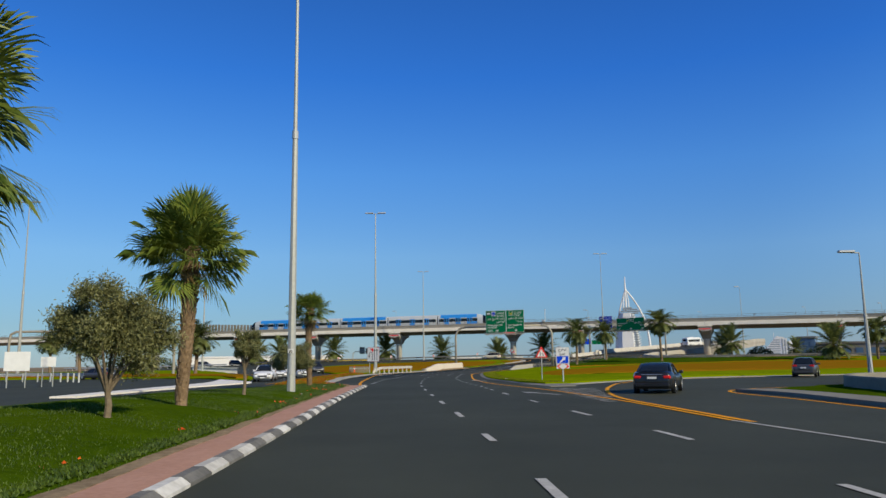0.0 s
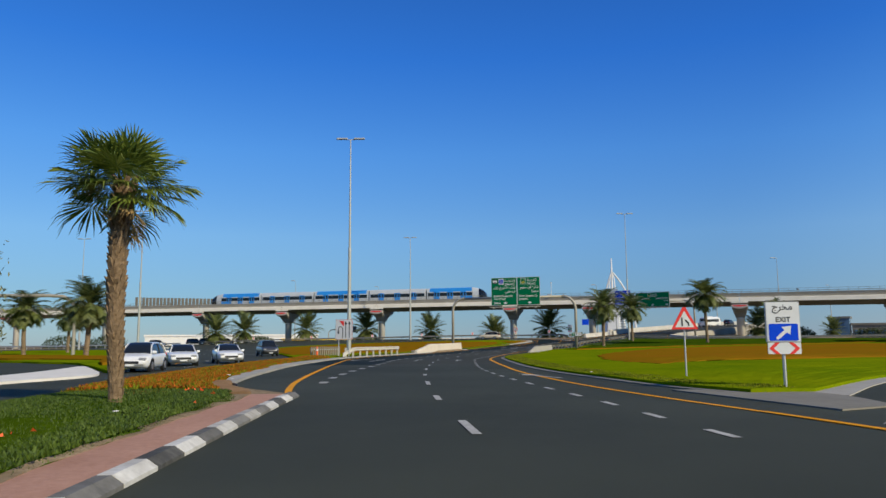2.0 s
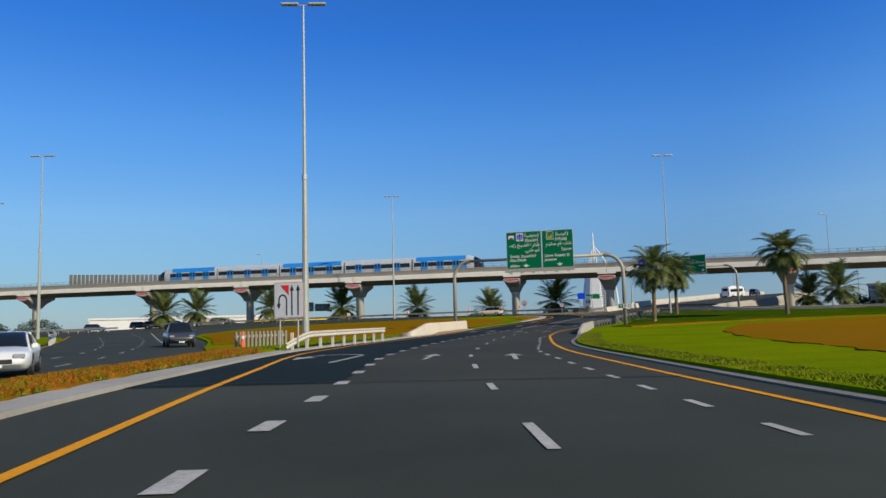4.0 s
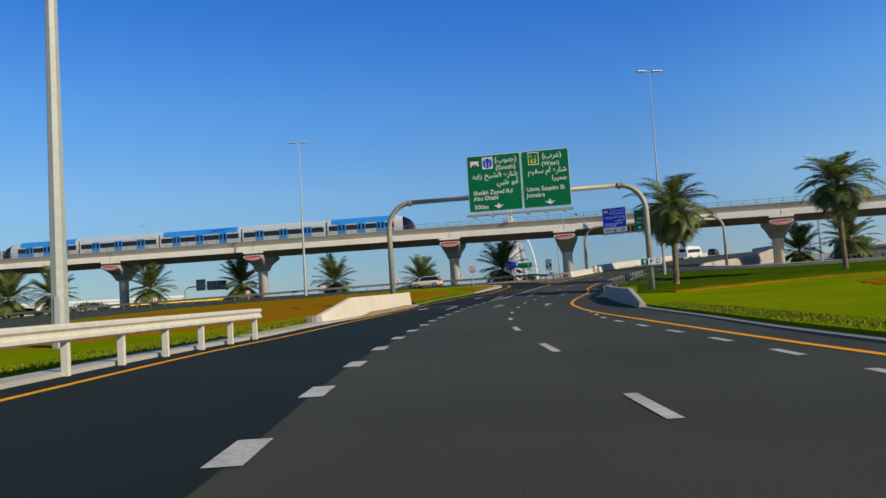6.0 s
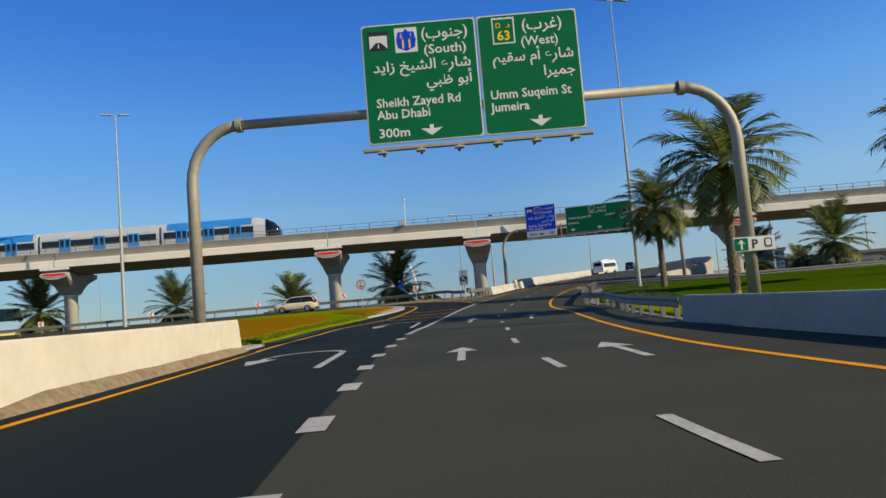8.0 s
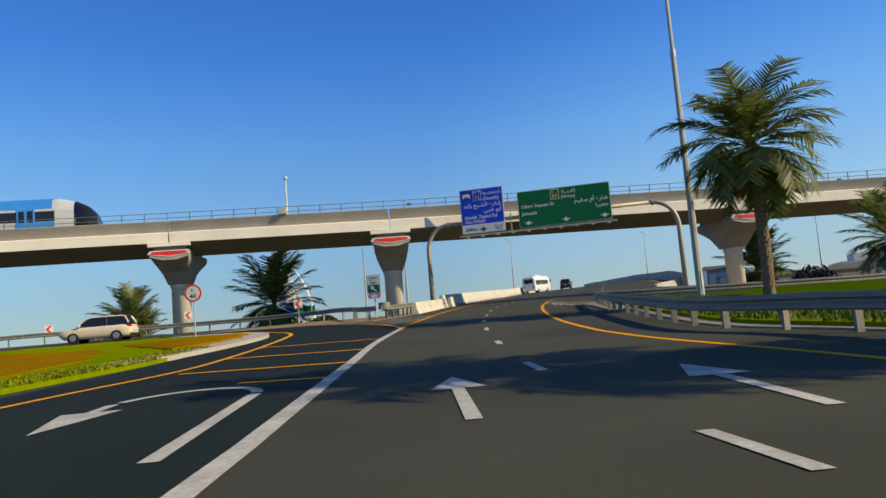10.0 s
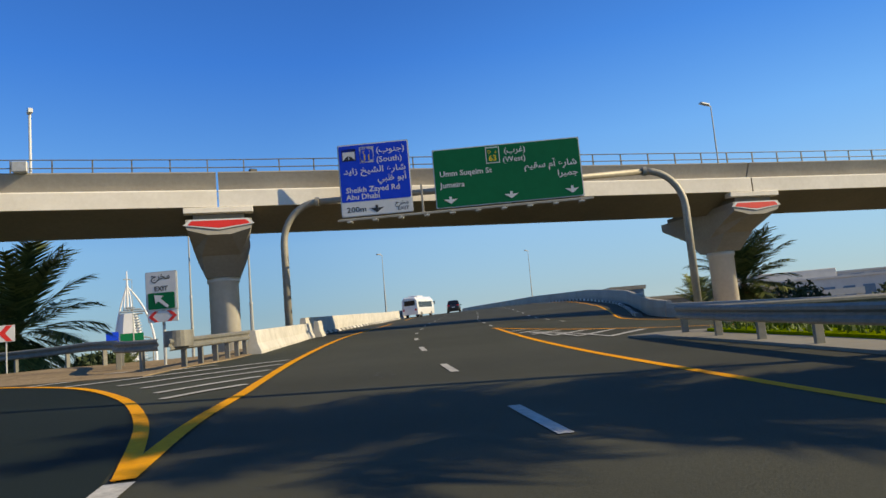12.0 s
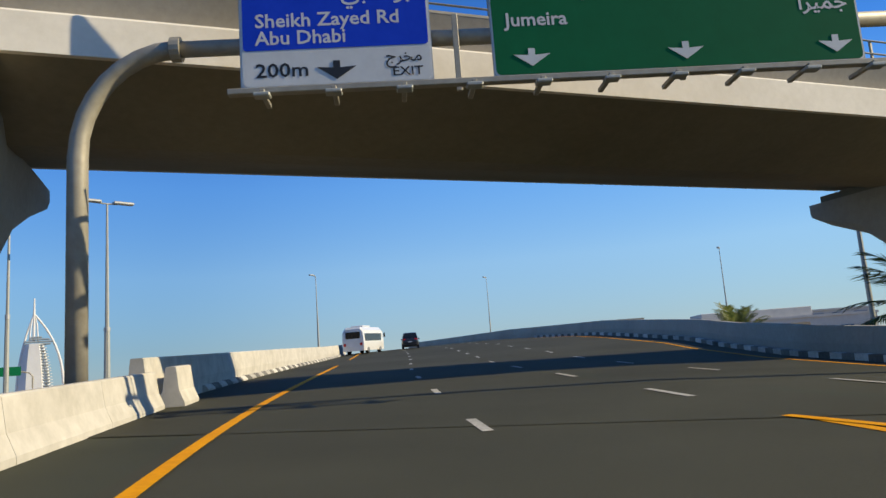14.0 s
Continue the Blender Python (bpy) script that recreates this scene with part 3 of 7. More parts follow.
# opposite carriageway
dashes("lane_dash", [(-14.6, -20), (-15.2, 20), (-15.6, 50), (-14.8, 72), (-14.6, 88), (-17.5, 104), (-24, 126), (-36, 160), (-52, 200)], 1, 6.9, 1.9, 0.15)
dashes("lane_dash", [(-17.6, 92), (-21, 108), (-28, 128), (-42, 162), (-58, 200)], 1, 6.9, 1.9, 0.15)
ribbon("yellow_line", smooth_line([(-11.9, 60), (-12.0, 76), (-11.3, 88), (-11.6, 97), (-13.2, 106), (-17.8, 125), (-22.6, 141), (-27.6, 157), (-31, 175), (-29, 193), (-18.5, 201.3)], 1.0), 0.17, 0.012, PAINT_YELLOW, road)
ribbon("yellow_line", smooth_line([(-17.4, 84), (-19.3, 92), (-22.8, 103), (-35, 133), (-62, 198)], 1.0), 0.17, 0.012, PAINT_YELLOW, road)
ribbon("white_line", smooth_line([(-18.5, 116), (-26, 137), (-37, 168), (-47, 196)], 1.0), 0.15, 0.012, PAINT_WHITE, road)


def arrow(kind, x, y, turn, size=1.0):
    """A lane arrow in the driving direction: straight, bent, or turning back."""
    if kind == "straight":
        shapes = [[(-0.085, -2.3), (0.085, -2.3), (0.085, 0.32), (-0.085, 0.32)], [(-0.37, 0.3), (0.37, 0.3), (0, 1.8)]]
    else:
        shapes = [[(0.53, -2.4), (0.72, -2.4), (0.72, 2.6), (0.53, 2.5)]]
        arc = [radians(8 + 17 * i) for i in range(10)]
        for p, q in zip(arc, arc[1:]):
            shapes.append([(-0.45 + k * math.cos(v), 2.55 + 1.45 * k / 1.1 * math.sin(v)) for v, k in ((p, 1.0), (p, 1.18), (q, 1.18), (q, 1.0))])
        shapes += [[(-1.62, 2.75), (-1.44, 2.85), (-1.44, 1.95), (-1.62, 1.95)], [(-1.95, 2.0), (-1.1, 2.0), (-1.53, 0.1)]]
    g = Geo()
    c, s = math.cos(radians(turn)), math.sin(radians(turn))
    for shape in shapes:
        ring = [(x + size * (c * a - s * b), y + size * (s * a + c * b)) for a, b in shape]
        g.add([(a, b, ramp_z(a, b) + 0.016) for a, b in ring], [tuple(range(len(ring)))])
    return part("lane_arrow", g, PAINT_WHITE, road)


for spec in (("straight", -0.55, 91.1, -8), ("straight", 2.5, 89.6, -6), ("back", -4.43, 90.8, -9), ("straight", 9.6, 136.1, -20), ("straight", 11.8, 133.0, -19), ("back", 6.4, 138.6, -17),
             ("straight", 17.37, 156.15, -24), ("straight", 19.8, 154.05, -26), ("back", 13.9, 156.95, -22), ("straight", 4.65, 62.6, 16), ("straight", 6.5, 38.3, 20)):
    arrow(*spec)


# ---- verges and islands ----
def lawn(name, left, right, n, across, lift, mat, label, mound=0.0, rough=0.05, category="lawn"):
    return tagged(sheet(name, left, right, n, across, lift, mat, mound, 0.25, rough, ragged=0.5 if category == "flower bed" else 0.0), label, category, kind="structure")


VERGE_A = [(-11.0, -40), (-11.2, 0), (-10.9, 25), (-9.9, 40), (-9.5, 48), (-9.5, 52.4)]
VERGE_B = [(-1.68, -40), (-1.98, -15), (-2.15, 0), (-2.5, 11.3), (-3.05, 24), (-3.5, 34), (-3.95, 44), (-4.2, 49.5), (-4.9, 51.6)]


def verge_mound(y):
    """The bank is highest by the first palms and runs out towards its tip."""
    return float(np.interp(y, [20, 30, 45, 52], [0.6, 0.5, 0.16, 0.1]))


lawn("lawn_verge", VERGE_A, VERGE_B, 110, 14, 0.12, LAWN, "green mown grass verge beside the kerb", verge_mound, 0.06)
tagged(sheet("ground_soil_edge", [(p[0] - 1.46, p[1]) for p in KERB], [(p[0] - 1.04, p[1]) for p in KERB], 160, 3, 0.132, DIRT, 0.01, 0.2, 0.03, ragged=0.12), "narrow strip of dry soil and leaf litter beside the paving", "ground", kind="structure")
STRIP_A = [(-9.5, 52.2), (-10.4, 59), (-10.9, 67), (-11.1, 80), (-11.0, 88), (-10.9, 96), (-11.9, 102)]
STRIP_B = [(-5.2, 51.9), (-6.5, 55.5), (-7.1, 58.6), (-7.7, 62.7), (-8.3, 69.2), (-9.1, 78), (-9.0, 86), (-8.6, 93), (-8.8, 100)]
tagged(sheet("ground_bare_patch", [(-6.5, 52.0), (-6.9, 54.2), (-7.2, 58)], [(-4.2, 51.5), (-5.5, 54.6), (-6.6, 58)], 14, 4, 0.155, BARE, 0.02, 0.1, 0.03, ragged=0.25), "bare reddish-brown earth beside the path's nose", "ground", kind="structure")
lawn("flower_bed_strip", STRIP_A, STRIP_B, 60, 8, 0.14, FLOWER_COVER, "strip bed of orange and red flowering ground cover", 0.1, 0.08, "flower bed")
tagged(sheet("pavement_path", [(-6.5, 57.6), (-6.9, 58.6), (-7.7, 62.7), (-8.3, 69.2), (-9.1, 78), (-9.0, 86), (-8.6, 93), (-8.0, 99), (-7.0, 104.4), (-5.8, 110.6), (-3.8, 118), (-1.6, 127.4), (3.2, 143), (5.8, 151)],
             [(-5.9, 56.4), (-6.3, 57.4), (-7.0, 62.6), (-7.5, 69), (-8.0, 77), (-7.9, 86), (-7.7, 93), (-7.2, 99.2), (-6.3, 104.2), (-5.0, 110.5), (-3.0, 117.6), (-0.8, 127.2), (3.9, 142.7), (6.4, 150.6)], 90, 2, 0.10, CONCRETE, 0, 0.2),
       "bare concrete edging path beside the turning lane", "pavement", kind="structure")
ISLE_R = [(-8.8, 100.0), (-7.7, 102.5), (-6.6, 107), (-5.5, 112), (-3.8, 118.2), (-1.7, 127.6), (0.9, 136), (3.2, 143.2), (5.8, 151.2), (9.6, 161.6), (13.6, 169), (15.2, 171.8), (17.6, 176.2), (20.2, 181.8), (21.2, 186), (20.6, 190), (18, 193.6)]
ISLE_L = [(-11.9, 102), (-13.6, 107), (-18.3, 125.4), (-23.2, 141.5), (-28.3, 157.5), (-31.4, 175), (-29.8, 192), (-19, 200), (-4, 200), (8, 198.6), (14, 196.6), (18, 193.6)]
lawn("lawn_island", ISLE_L, ISLE_R, 90, 16, 0.12, LAWN_BRIGHT, "bright yellow-green lawn on a traffic island", 0.16, 0.05)
lawn("flower_bed_island", [(-14.5, 112), (-18, 126), (-23, 143), (-28, 160), (-29, 176), (-26, 188), (-16, 195), (-2, 195), (7, 193)],
     [(-9.6, 109), (-6.6, 120), (-4.2, 128.6), (-1.2, 137.5), (2.6, 148), (6.2, 158), (9.8, 167), (13.4, 175.5), (14.4, 184)], 80, 12, 0.2, ORANGE_COVER, "broad bed of orange-brown ground cover plants", 0.22, 0.08, "flower bed")
lawn("flower_bed_tip", [(14.6, 186), (16.4, 184), (17.6, 182.6)], [(16.2, 176.2), (19.2, 180.8), (20.6, 185)], 14, 6, 0.24, ORANGE_COVER, "small bed of orange ground cover at the island's tip", 0.1, 0.08, "flower bed")
tagged(sheet("pavement_island_kerb", [(13.2, 171.4), (16.5, 176.0), (19.4, 181.6), (20.4, 186), (19.8, 190), (17.2, 193.4)], [(14.3, 170.6), (17.6, 175.6), (20.6, 181.4), (21.7, 186), (21.1, 190.4), (18.4, 194.4)], 40, 2, 0.16, CONCRETE, 0, 0.2),
       "pale concrete kerb round the island's nose", "kerb", kind="structure")
# far left: pavement wedge, road and lawn
tagged(sheet("pavement_wedge", [(-18.0, 40), (-18.0, 52), (-18.0, 62), (-19.0, 69.7), (-20.9, 77.5)], [(-16.6, 40), (-16.0, 52), (-14.8, 60), (-14.3, 65), (-17.0, 71.0), (-20.6, 77.8)], 40, 3, 0.1, CONCRETE_PALE, 0, 0.2), "pale concrete wedge between two carriageways", "pavement", kind="structure")
lawn("lawn_far_left", [(-15.9, 69.6), (-21.3, 79.4), (-28, 88), (-50, 97), (-150, 108), (-150, 160)], [(-15.3, 68.6), (-17.6, 77), (-19.6, 86), (-30, 115), (-64, 190), (-130, 205)], 60, 16, 0.14, LAWN_BRIGHT, "yellow-green lawn island beside the opposite road", 0.2, 0.05)
lawn("flower_bed_far_left", [(-18.6, 75.6), (-27, 89), (-50, 99), (-110, 110)], [(-18.0, 77.6), (-23.5, 93), (-40, 110), (-100, 123)], 30, 8, 0.36, ORANGE_COVER, "orange ground cover bed on the far lawn", 0.12, 0.08, "flower bed")
lawn("lawn_left_edge", [(-80, -30), (-80, 30), (-75, 52)], [(-26, -30), (-26, 30), (-26.5, 48)], 20, 8, 0.12, LAWN, "green lawn beside a side road", 0.2, 0.05)
# large island on the right
R1_MAIN = [(8.6, 51.4), (7.6, 54.6), (7.0, 59), (6.2, 66), (5.95, 74), (6.2, 84), (6.5, 92), (7.0, 98), (8.2, 104.2), (10.0, 111), (12.2, 119.6), (14.2, 126), (16.0, 132), (18.0, 138.5), (21.6, 146.6), (25.8, 155.4), (27.4, 160.4), (30.6, 166), (34.4, 172), (38.0, 177.6), (40.3, 181.8)]
R1_BACK = [(10.4, 51.6), (16.6, 58.6), (24, 64.0), (35, 66.8), (60, 68.5), (100, 72), (120, 90), (118, 125), (104, 150), (84, 160), (62, 166.5), (50, 172), (43.5, 178.5), (41.4, 182)]
lawn("lawn_right", R1_MAIN, R1_BACK, 120, 24, 0.12, LAWN_BRIGHT, "bright yellow-green lawn on the large right-hand island", 0.12, 0.05)
lawn("flower_bed_right", [(12.6, 71.4), (11.8, 77), (12.8, 86), (15.5, 98), (19.5, 110), (25, 122), (31, 132)], [(17, 76.5), (30, 80), (52, 86), (76, 98), (84, 118), (72, 136), (48, 140)], 60, 16, 0.2, ORANGE_COVER, "broad bed of orange-brown ground cover on the lawn", 0.2, 0.07, "flower bed")
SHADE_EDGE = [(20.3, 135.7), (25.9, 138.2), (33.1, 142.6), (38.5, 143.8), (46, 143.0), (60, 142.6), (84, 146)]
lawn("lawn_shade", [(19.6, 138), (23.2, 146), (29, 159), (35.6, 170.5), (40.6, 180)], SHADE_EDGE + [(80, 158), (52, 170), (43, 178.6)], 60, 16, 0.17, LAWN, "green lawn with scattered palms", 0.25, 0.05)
lawn("flower_bed_edging", SHADE_EDGE, [(x + 0.5, y - 0.7 - 0.02 * x) for x, y in SHADE_EDGE], 70, 4, 0.25, ORANGE_COVER, "narrow band of orange-brown ground cover between two lawns", 0.05, 0.06, "flower bed")
EDGE_OUT = [(7.3, 51.6), (6.6, 55.5), (6.0, 59.5), (5.25, 66), (5.0, 74), (5.3, 84), (5.65, 92), (6.25, 98.2), (7.4, 104.2), (9.2, 111.2), (11.2, 119.6), (13.2, 126.4), (15.0, 132.2), (17.0, 138.8), (20.6, 147), (25.0, 155.8), (26.0, 160.6), (29.6, 166.6), (33.6, 172.6), (37.4, 178.4), (39.6, 182.6)]
tagged(sheet("pavement_right_edge", [((3 * c[0] + 2 * p[0]) / 5, (3 * c[1] + 2 * p[1]) / 5) for p, c in zip(EDGE_OUT, R1_MAIN)],
             R1_MAIN, 100, 2, 0.04, CONCRETE_DARK, 0, 0.2),
       "bare concrete edging beside the lawn", "pavement", kind="structure")
tagged(sheet("pavement_exit_nose", [(7.0, 52.8), (7.7, 49.4), (8.3, 46.6)], [(9.4, 52.9), (10.4, 50.6), (9.9, 47.4)], 14, 3, 0.035, CONCRETE_DARK, 0, 0.2), "broken concrete nose at the exit", "pavement", kind="structure")
tagged(sheet("pavement_exit_edge", [(9.6, 52.6), (13.0, 56.6), (17, 60.2), (26, 64.6), (40, 67.4)], [(10.5, 50.2), (14.2, 55.0), (18, 58.7), (27, 63.0), (40, 65.8)], 30, 2, 0.03, CONCRETE, 0, 0.2), "pale concrete edging beside the exit road", "pavement", kind="structure")
tagged(sheet("pavement_gore", [(34.2, 174.0), (38.4, 180.6), (39.4, 183.5)], [(38.2, 176.0), (41.6, 181.5), (40.4, 183.4)], 14, 3, 0.06, CONCRETE_DARK, 0, 0.2), "concrete nose with a dark kerb where roads merge", "pavement", kind="structure")
tagged(sheet("pavement_dirt", [(29.6, 191.2), (31.4, 193.2), (33.2, 194.6), (34.9, 196.8)], [(20, 199.5), (24.5, 201.5), (29.5, 202.4), (33.8, 200.4)], 20, 5, 0.03, DIRT, 0, 0.1, 0.03), "sandy bare ground behind the guard rail", "ground", kind="structure")
# earth bank in front of the cream wall
g = Geo()
foot = even([(0.3, 130.6), (2.2, 137), (5.06, 146.4)], 60)
rows = []
for i, p in enumerate(foot):
    wave = noise.noise((p.x * 0.9, p.y * 0.9, 0))
    s = min(1, 0.05 + i / 14)
    rows.append([(p.x + k * (0.4 + 0.6 * s) * 0.956, p.y - k * 0.292, ground_z(p.x, p.y) + s * (z + h * wave)) for k, z, h in ((0.2, 0.27, 0.03), (0.27, 0.22, 0.03), (0.36, 0.15, 0.02), (0.46, 0.05, 0.0))])
g.rows(rows)
s = Geo()
s.rows([[row[3], (row[3][0] + 0.22, row[3][1] - 0.07, (row[3][2] + ramp_z(row[3][0], row[3][1])) / 2), (row[3][0] + 0.5, row[3][1] - 0.15, ramp_z(row[3][0] + 0.5, row[3][1] - 0.15) + 0.004)] for row in rows])
tagged(part("road_shoulder", s, ASPHALT_DARK), "asphalt shoulder rising to the foot of the bank", "road", kind="structure")
tagged(part("ground_bank", g, DIRT), "sandy earth bank at the foot of the cream wall", "ground", kind="structure")
tagged(sheet("pavement_kerb_end", [(-4.7, 51.8), (-5.6, 54.2), (-7.0, 57.4)], [(-3.4, 52.1), (-4.9, 54.2), (-6.3, 56.6)], 14, 3, 0.06, DIRT, 0.03, 0.2, 0.03), "sandy patch where the kerb ends", "ground", kind="structure")
# small island beyond the exit
lawn("lawn_exit_island", [(17.0, 36.4), (17.4, 33), (17.4, 26), (18, 10), (19, -20)], [(21, 40.2), (32, 42), (40, 38), (44, 20), (44, -20)], 40, 8, 0.14, LAWN, "green lawn on an island behind a low wall", 0.1, 0.05)
tagged(sheet("pavement_exit_island", [(15.4, 36.6), (16.0, 32), (15.6, 25), (16.0, 10), (17, -20)], [(17.0, 36.4), (17.4, 33), (17.4, 26), (18, 10), (19, -20)], 40, 2, 0.15, CONCRETE_DARK, 0, 0.2), "dark concrete kerb round a small island", "kerb", kind="structure")
ribbon("yellow_line", smooth_line([(15.0, 22), (15.2, 30), (15.0, 35), (15.7, 38), (17.6, 40), (22, 42)], 0.8), 0.17, 0.012, PAINT_YELLOW, road)

# ---- metro viaduct ----
FACE = [(-190, 281), (-130, 262.4), (-98, 252.2), (-65, 242.2), (-40, 234.8), (-13.6, 227.0), (20.5, 216.6), (38.9, 209.7), (69.9, 196.4), (98, 183.8), (130, 168.4), (165, 150)]


def deck_z(x):
    return 9.33 - min(max((x - 38.8) * 0.0095, -0.2), 0.9)


PARAPET = [(0.5, 1.99), (0.08, 2.9), (0.06, 2.93), (0.06, 3.0), (0.56, 3.0), (0.58, 1.99)]
DECK = 8.7
SECTION = [(0.0, 1.07), (0.0, 1.92), (0.04, 1.97), (DECK - 0.04, 1.97), (DECK, 1.92), (DECK, 1.07),
           (DECK - 0.3, 1.0), (7.2, 0.84), (6.0, 0.48), (4.5, 0.20), (3.2, 0.06), (1.8, 0.52), (0.3, 0.98)]
viaduct = thing("viaduct", pose(0, 0, 0), "long pale concrete metro viaduct with steel hand rails", "viaduct", kind="structure")
FACE_V = [Vector((*p, 0)) for p in FACE]
for a, b in zip(FACE_V, FACE_V[1:]):
    d = (b - a).normalized()
    back = Vector((-d.y, d.x, 0))
    rings = []
    n = max(2, int((b - a).length / 6))
    for i in range(n + 1):
        p = a + d * 0.05 + (b - a - d * 0.1) * (i / n)
        rings.append([(p.x + back.x * k, p.y + back.y * k, deck_z(p.x) + z) for k, z in SECTION])
    # span coloured dark and brownish to carry the shade under the deck
    part("deck_span", Geo().rows(rings, True, True), SOFFIT_SHADE, viaduct, "concrete box girder span toned dark and brownish for its shaded underside")
    for s, far_side in ((1, 0.0), (-1, DECK)):
        edge = [[(p.x + back.x * (far_side + s * k), p.y + back.y * (far_side + s * k), deck_z(p.x) + z) for k, z in ((-0.02, 1.04), (-0.02, 1.92), (0.03, 1.985), (0.62, 1.985), (0.62, 1.965), (0.12, 1.03))] for p in (a + d * 0.05 + (b - a - d * 0.1) * (i / n) for i in range(n + 1))]
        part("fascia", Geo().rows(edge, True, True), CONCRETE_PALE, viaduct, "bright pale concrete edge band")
    # parapet concrete darker than the edge band: its shade is in the colour
    for s, far_side in ((1, 0.0), (-1, DECK)):
        rings = []
        for i in range(n + 1):
            p = a + d * 0.05 + (b - a - d * 0.1) * (i / n)
            rings.append([(p.x + back.x * (far_side + s * k), p.y + back.y * (far_side + s * k), deck_z(p.x) + z) for k, z in PARAPET])
        part("parapet", Geo().rows(rings, True, True), CONCRETE, viaduct, "concrete parapet leaning outwards, its shade put into a darker tan")
post = Geo().box(-0.035, 0.035, -0.035, 0.035, 0, 0.76).mesh("railing_post", RAIL_DARK)
for k in (0.28, DECK - 0.28):
    for z in (0.3, 0.74):
        g = Geo()
        pts = []
        for i, p in enumerate(FACE_V):
            d = (FACE_V[min(i + 1, len(FACE_V) - 1)] - FACE_V[max(i - 1, 0)]).normalized()
            pts.append((p.x - d.y * k, p.y + d.x * k, deck_z(p.x) + 3.0 + z))
        part("hand_rail", g.tube(pts, 0.03, 6), RAIL_DARK, viaduct)
    if k < 1:
        line = smooth_line(FACE, 1.93)
        for i, p in enumerate(line[:-1]):
            if -125 < p.x < 140:
                d = (line[i + 1] - p).normalized()
                part("railing_post", post, STEEL, viaduct, m=pose(p.x - d.y * k, p.y + d.x * k, deck_z(p.x) + 2.99, 0, 0, math.degrees(math.atan2(d.y, d.x))))
# small trackside cabinet, mast and lamp heads on the parapet
g = Geo().box(-0.35, 0.35, -0.1, 0.3, 0, 0.55, 0.03)
tagged(part("cabinet", g, STEEL, m=pose(29.9, 212.9, 12.42, 0, 0, -21)), "small grey trackside cabinet on the viaduct parapet", "cabinet")
mast = thing("camera_mast", pose(30.5, 213.6, 11.5), "thin white mast with a camera box on the viaduct", "mast")
part("pole", Geo().tube([(0, 0, 0), (0, 0, 4.3)], 0.07, 8), SIGN_WHITE, mast)
part("camera_box", Geo().box(-0.12, 0.12, -0.3, 0.15, 4.25, 4.5, 0.03), SIGN_WHITE, mast)
for x, y in ((-39, 239), (8, 224.5), (42, 212), (83, 196)):
    spot = thing("deck_floodlight", pose(x, y, deck_z(x) + 2.2), "small dark floodlight on a short post on the viaduct", "floodlight", "viaduct floodlights")
    part("post", Geo().tube([(0, 0, 0), (0, 0, 1.6)], 0.04, 6), STEEL, spot)
    part("head", Geo().box(-0.22, 0.22, -0.15, 0.12, 1.55, 1.75, 0.03), SIGN_BLACK, spot)


def pier(x, y, turn, z0):
    """A column with a hammerhead cap, bearing ledge and warning chevron; local y runs under the deck from its near edge."""
    b = deck_z(x)
    root = thing("viaduct_pier", pose(x, y, 0, 0, 0, turn), "round concrete viaduct pier with flared cap and red chevron", "pier", "viaduct piers")
    part("column", Geo().tube([(0, 4.35, z0), (0, 4.35, b - 2.75), (0, 4.35, b - 2.72), (0, 4.35, b - 2.4)], [0.86, 0.86, 0.94, 0.94], 28), CONCRETE_PALE, root, smooth=True)
    rings = []
    for k, hw, mid, zm, low, zl in ((-0.12, 1.72, 1.66, -0.2, 0.6, -0.5), (2.1, 1.6, 1.5, -0.95, 1.05, -1.35), (3.4, 1.5, 1.35, -1.5, 0.95, -2.45), (5.3, 1.5, 1.35, -1.5, 0.95, -2.45), (6.6, 1.6, 1.5, -0.95, 1.05, -1.35), (DECK + 0.12, 1.72, 1.66, -0.2, 0.5, -0.55)):
        rings.append([(-hw, k, b + 0.36), (hw, k, b + 0.36), (hw, k, b + 0.0), (mid, k, b + zm), (low, k, b + zl), (-low, k, b + zl), (-mid, k, b + zm), (-hw, k, b + 0.0)])
    # cap shade put into the colour: darker concrete than the column
    part("cap", Geo().rows(rings, True, True), CONCRETE, root)
    # darkest concrete here paints the shaded slot below the ledge
    part("bearing_block", Geo().box(-1.35, 1.35, 0.15, DECK - 0.2, b + 0.362, b + 0.70), CONCRETE_DARK, root)
    part("bearing_ledge", Geo().box(-1.82, 1.82, -0.16, 0.5, b + 0.70, b + 1.0, 0.02), CONCRETE_PALE, root)
    sign = part("chevron_panel", Geo().prism([(-1.86, b + 0.04), (-1.52, b + 0.35), (1.52, b + 0.35), (1.86, b + 0.04), (0, b - 0.24)], -0.18, -0.13), SIGN_WHITE, root, "white-edged red chevron panel")
    part("chevron_face", Geo().prism([(-1.62, b + 0.05), (-1.42, b + 0.27), (1.42, b + 0.27), (1.62, b + 0.05), (0, b - 0.15)], -0.188, -0.182), SIGN_RED, sign)
    return root


for i in range(1, len(FACE) - 1):
    d = FACE_V[i + 1] - FACE_V[i - 1]
    pier(FACE[i][0], FACE[i][1], math.degrees(math.atan2(d.y, d.x)), 0.2 if not -20 < FACE[i][0] < 80 else 1.2)


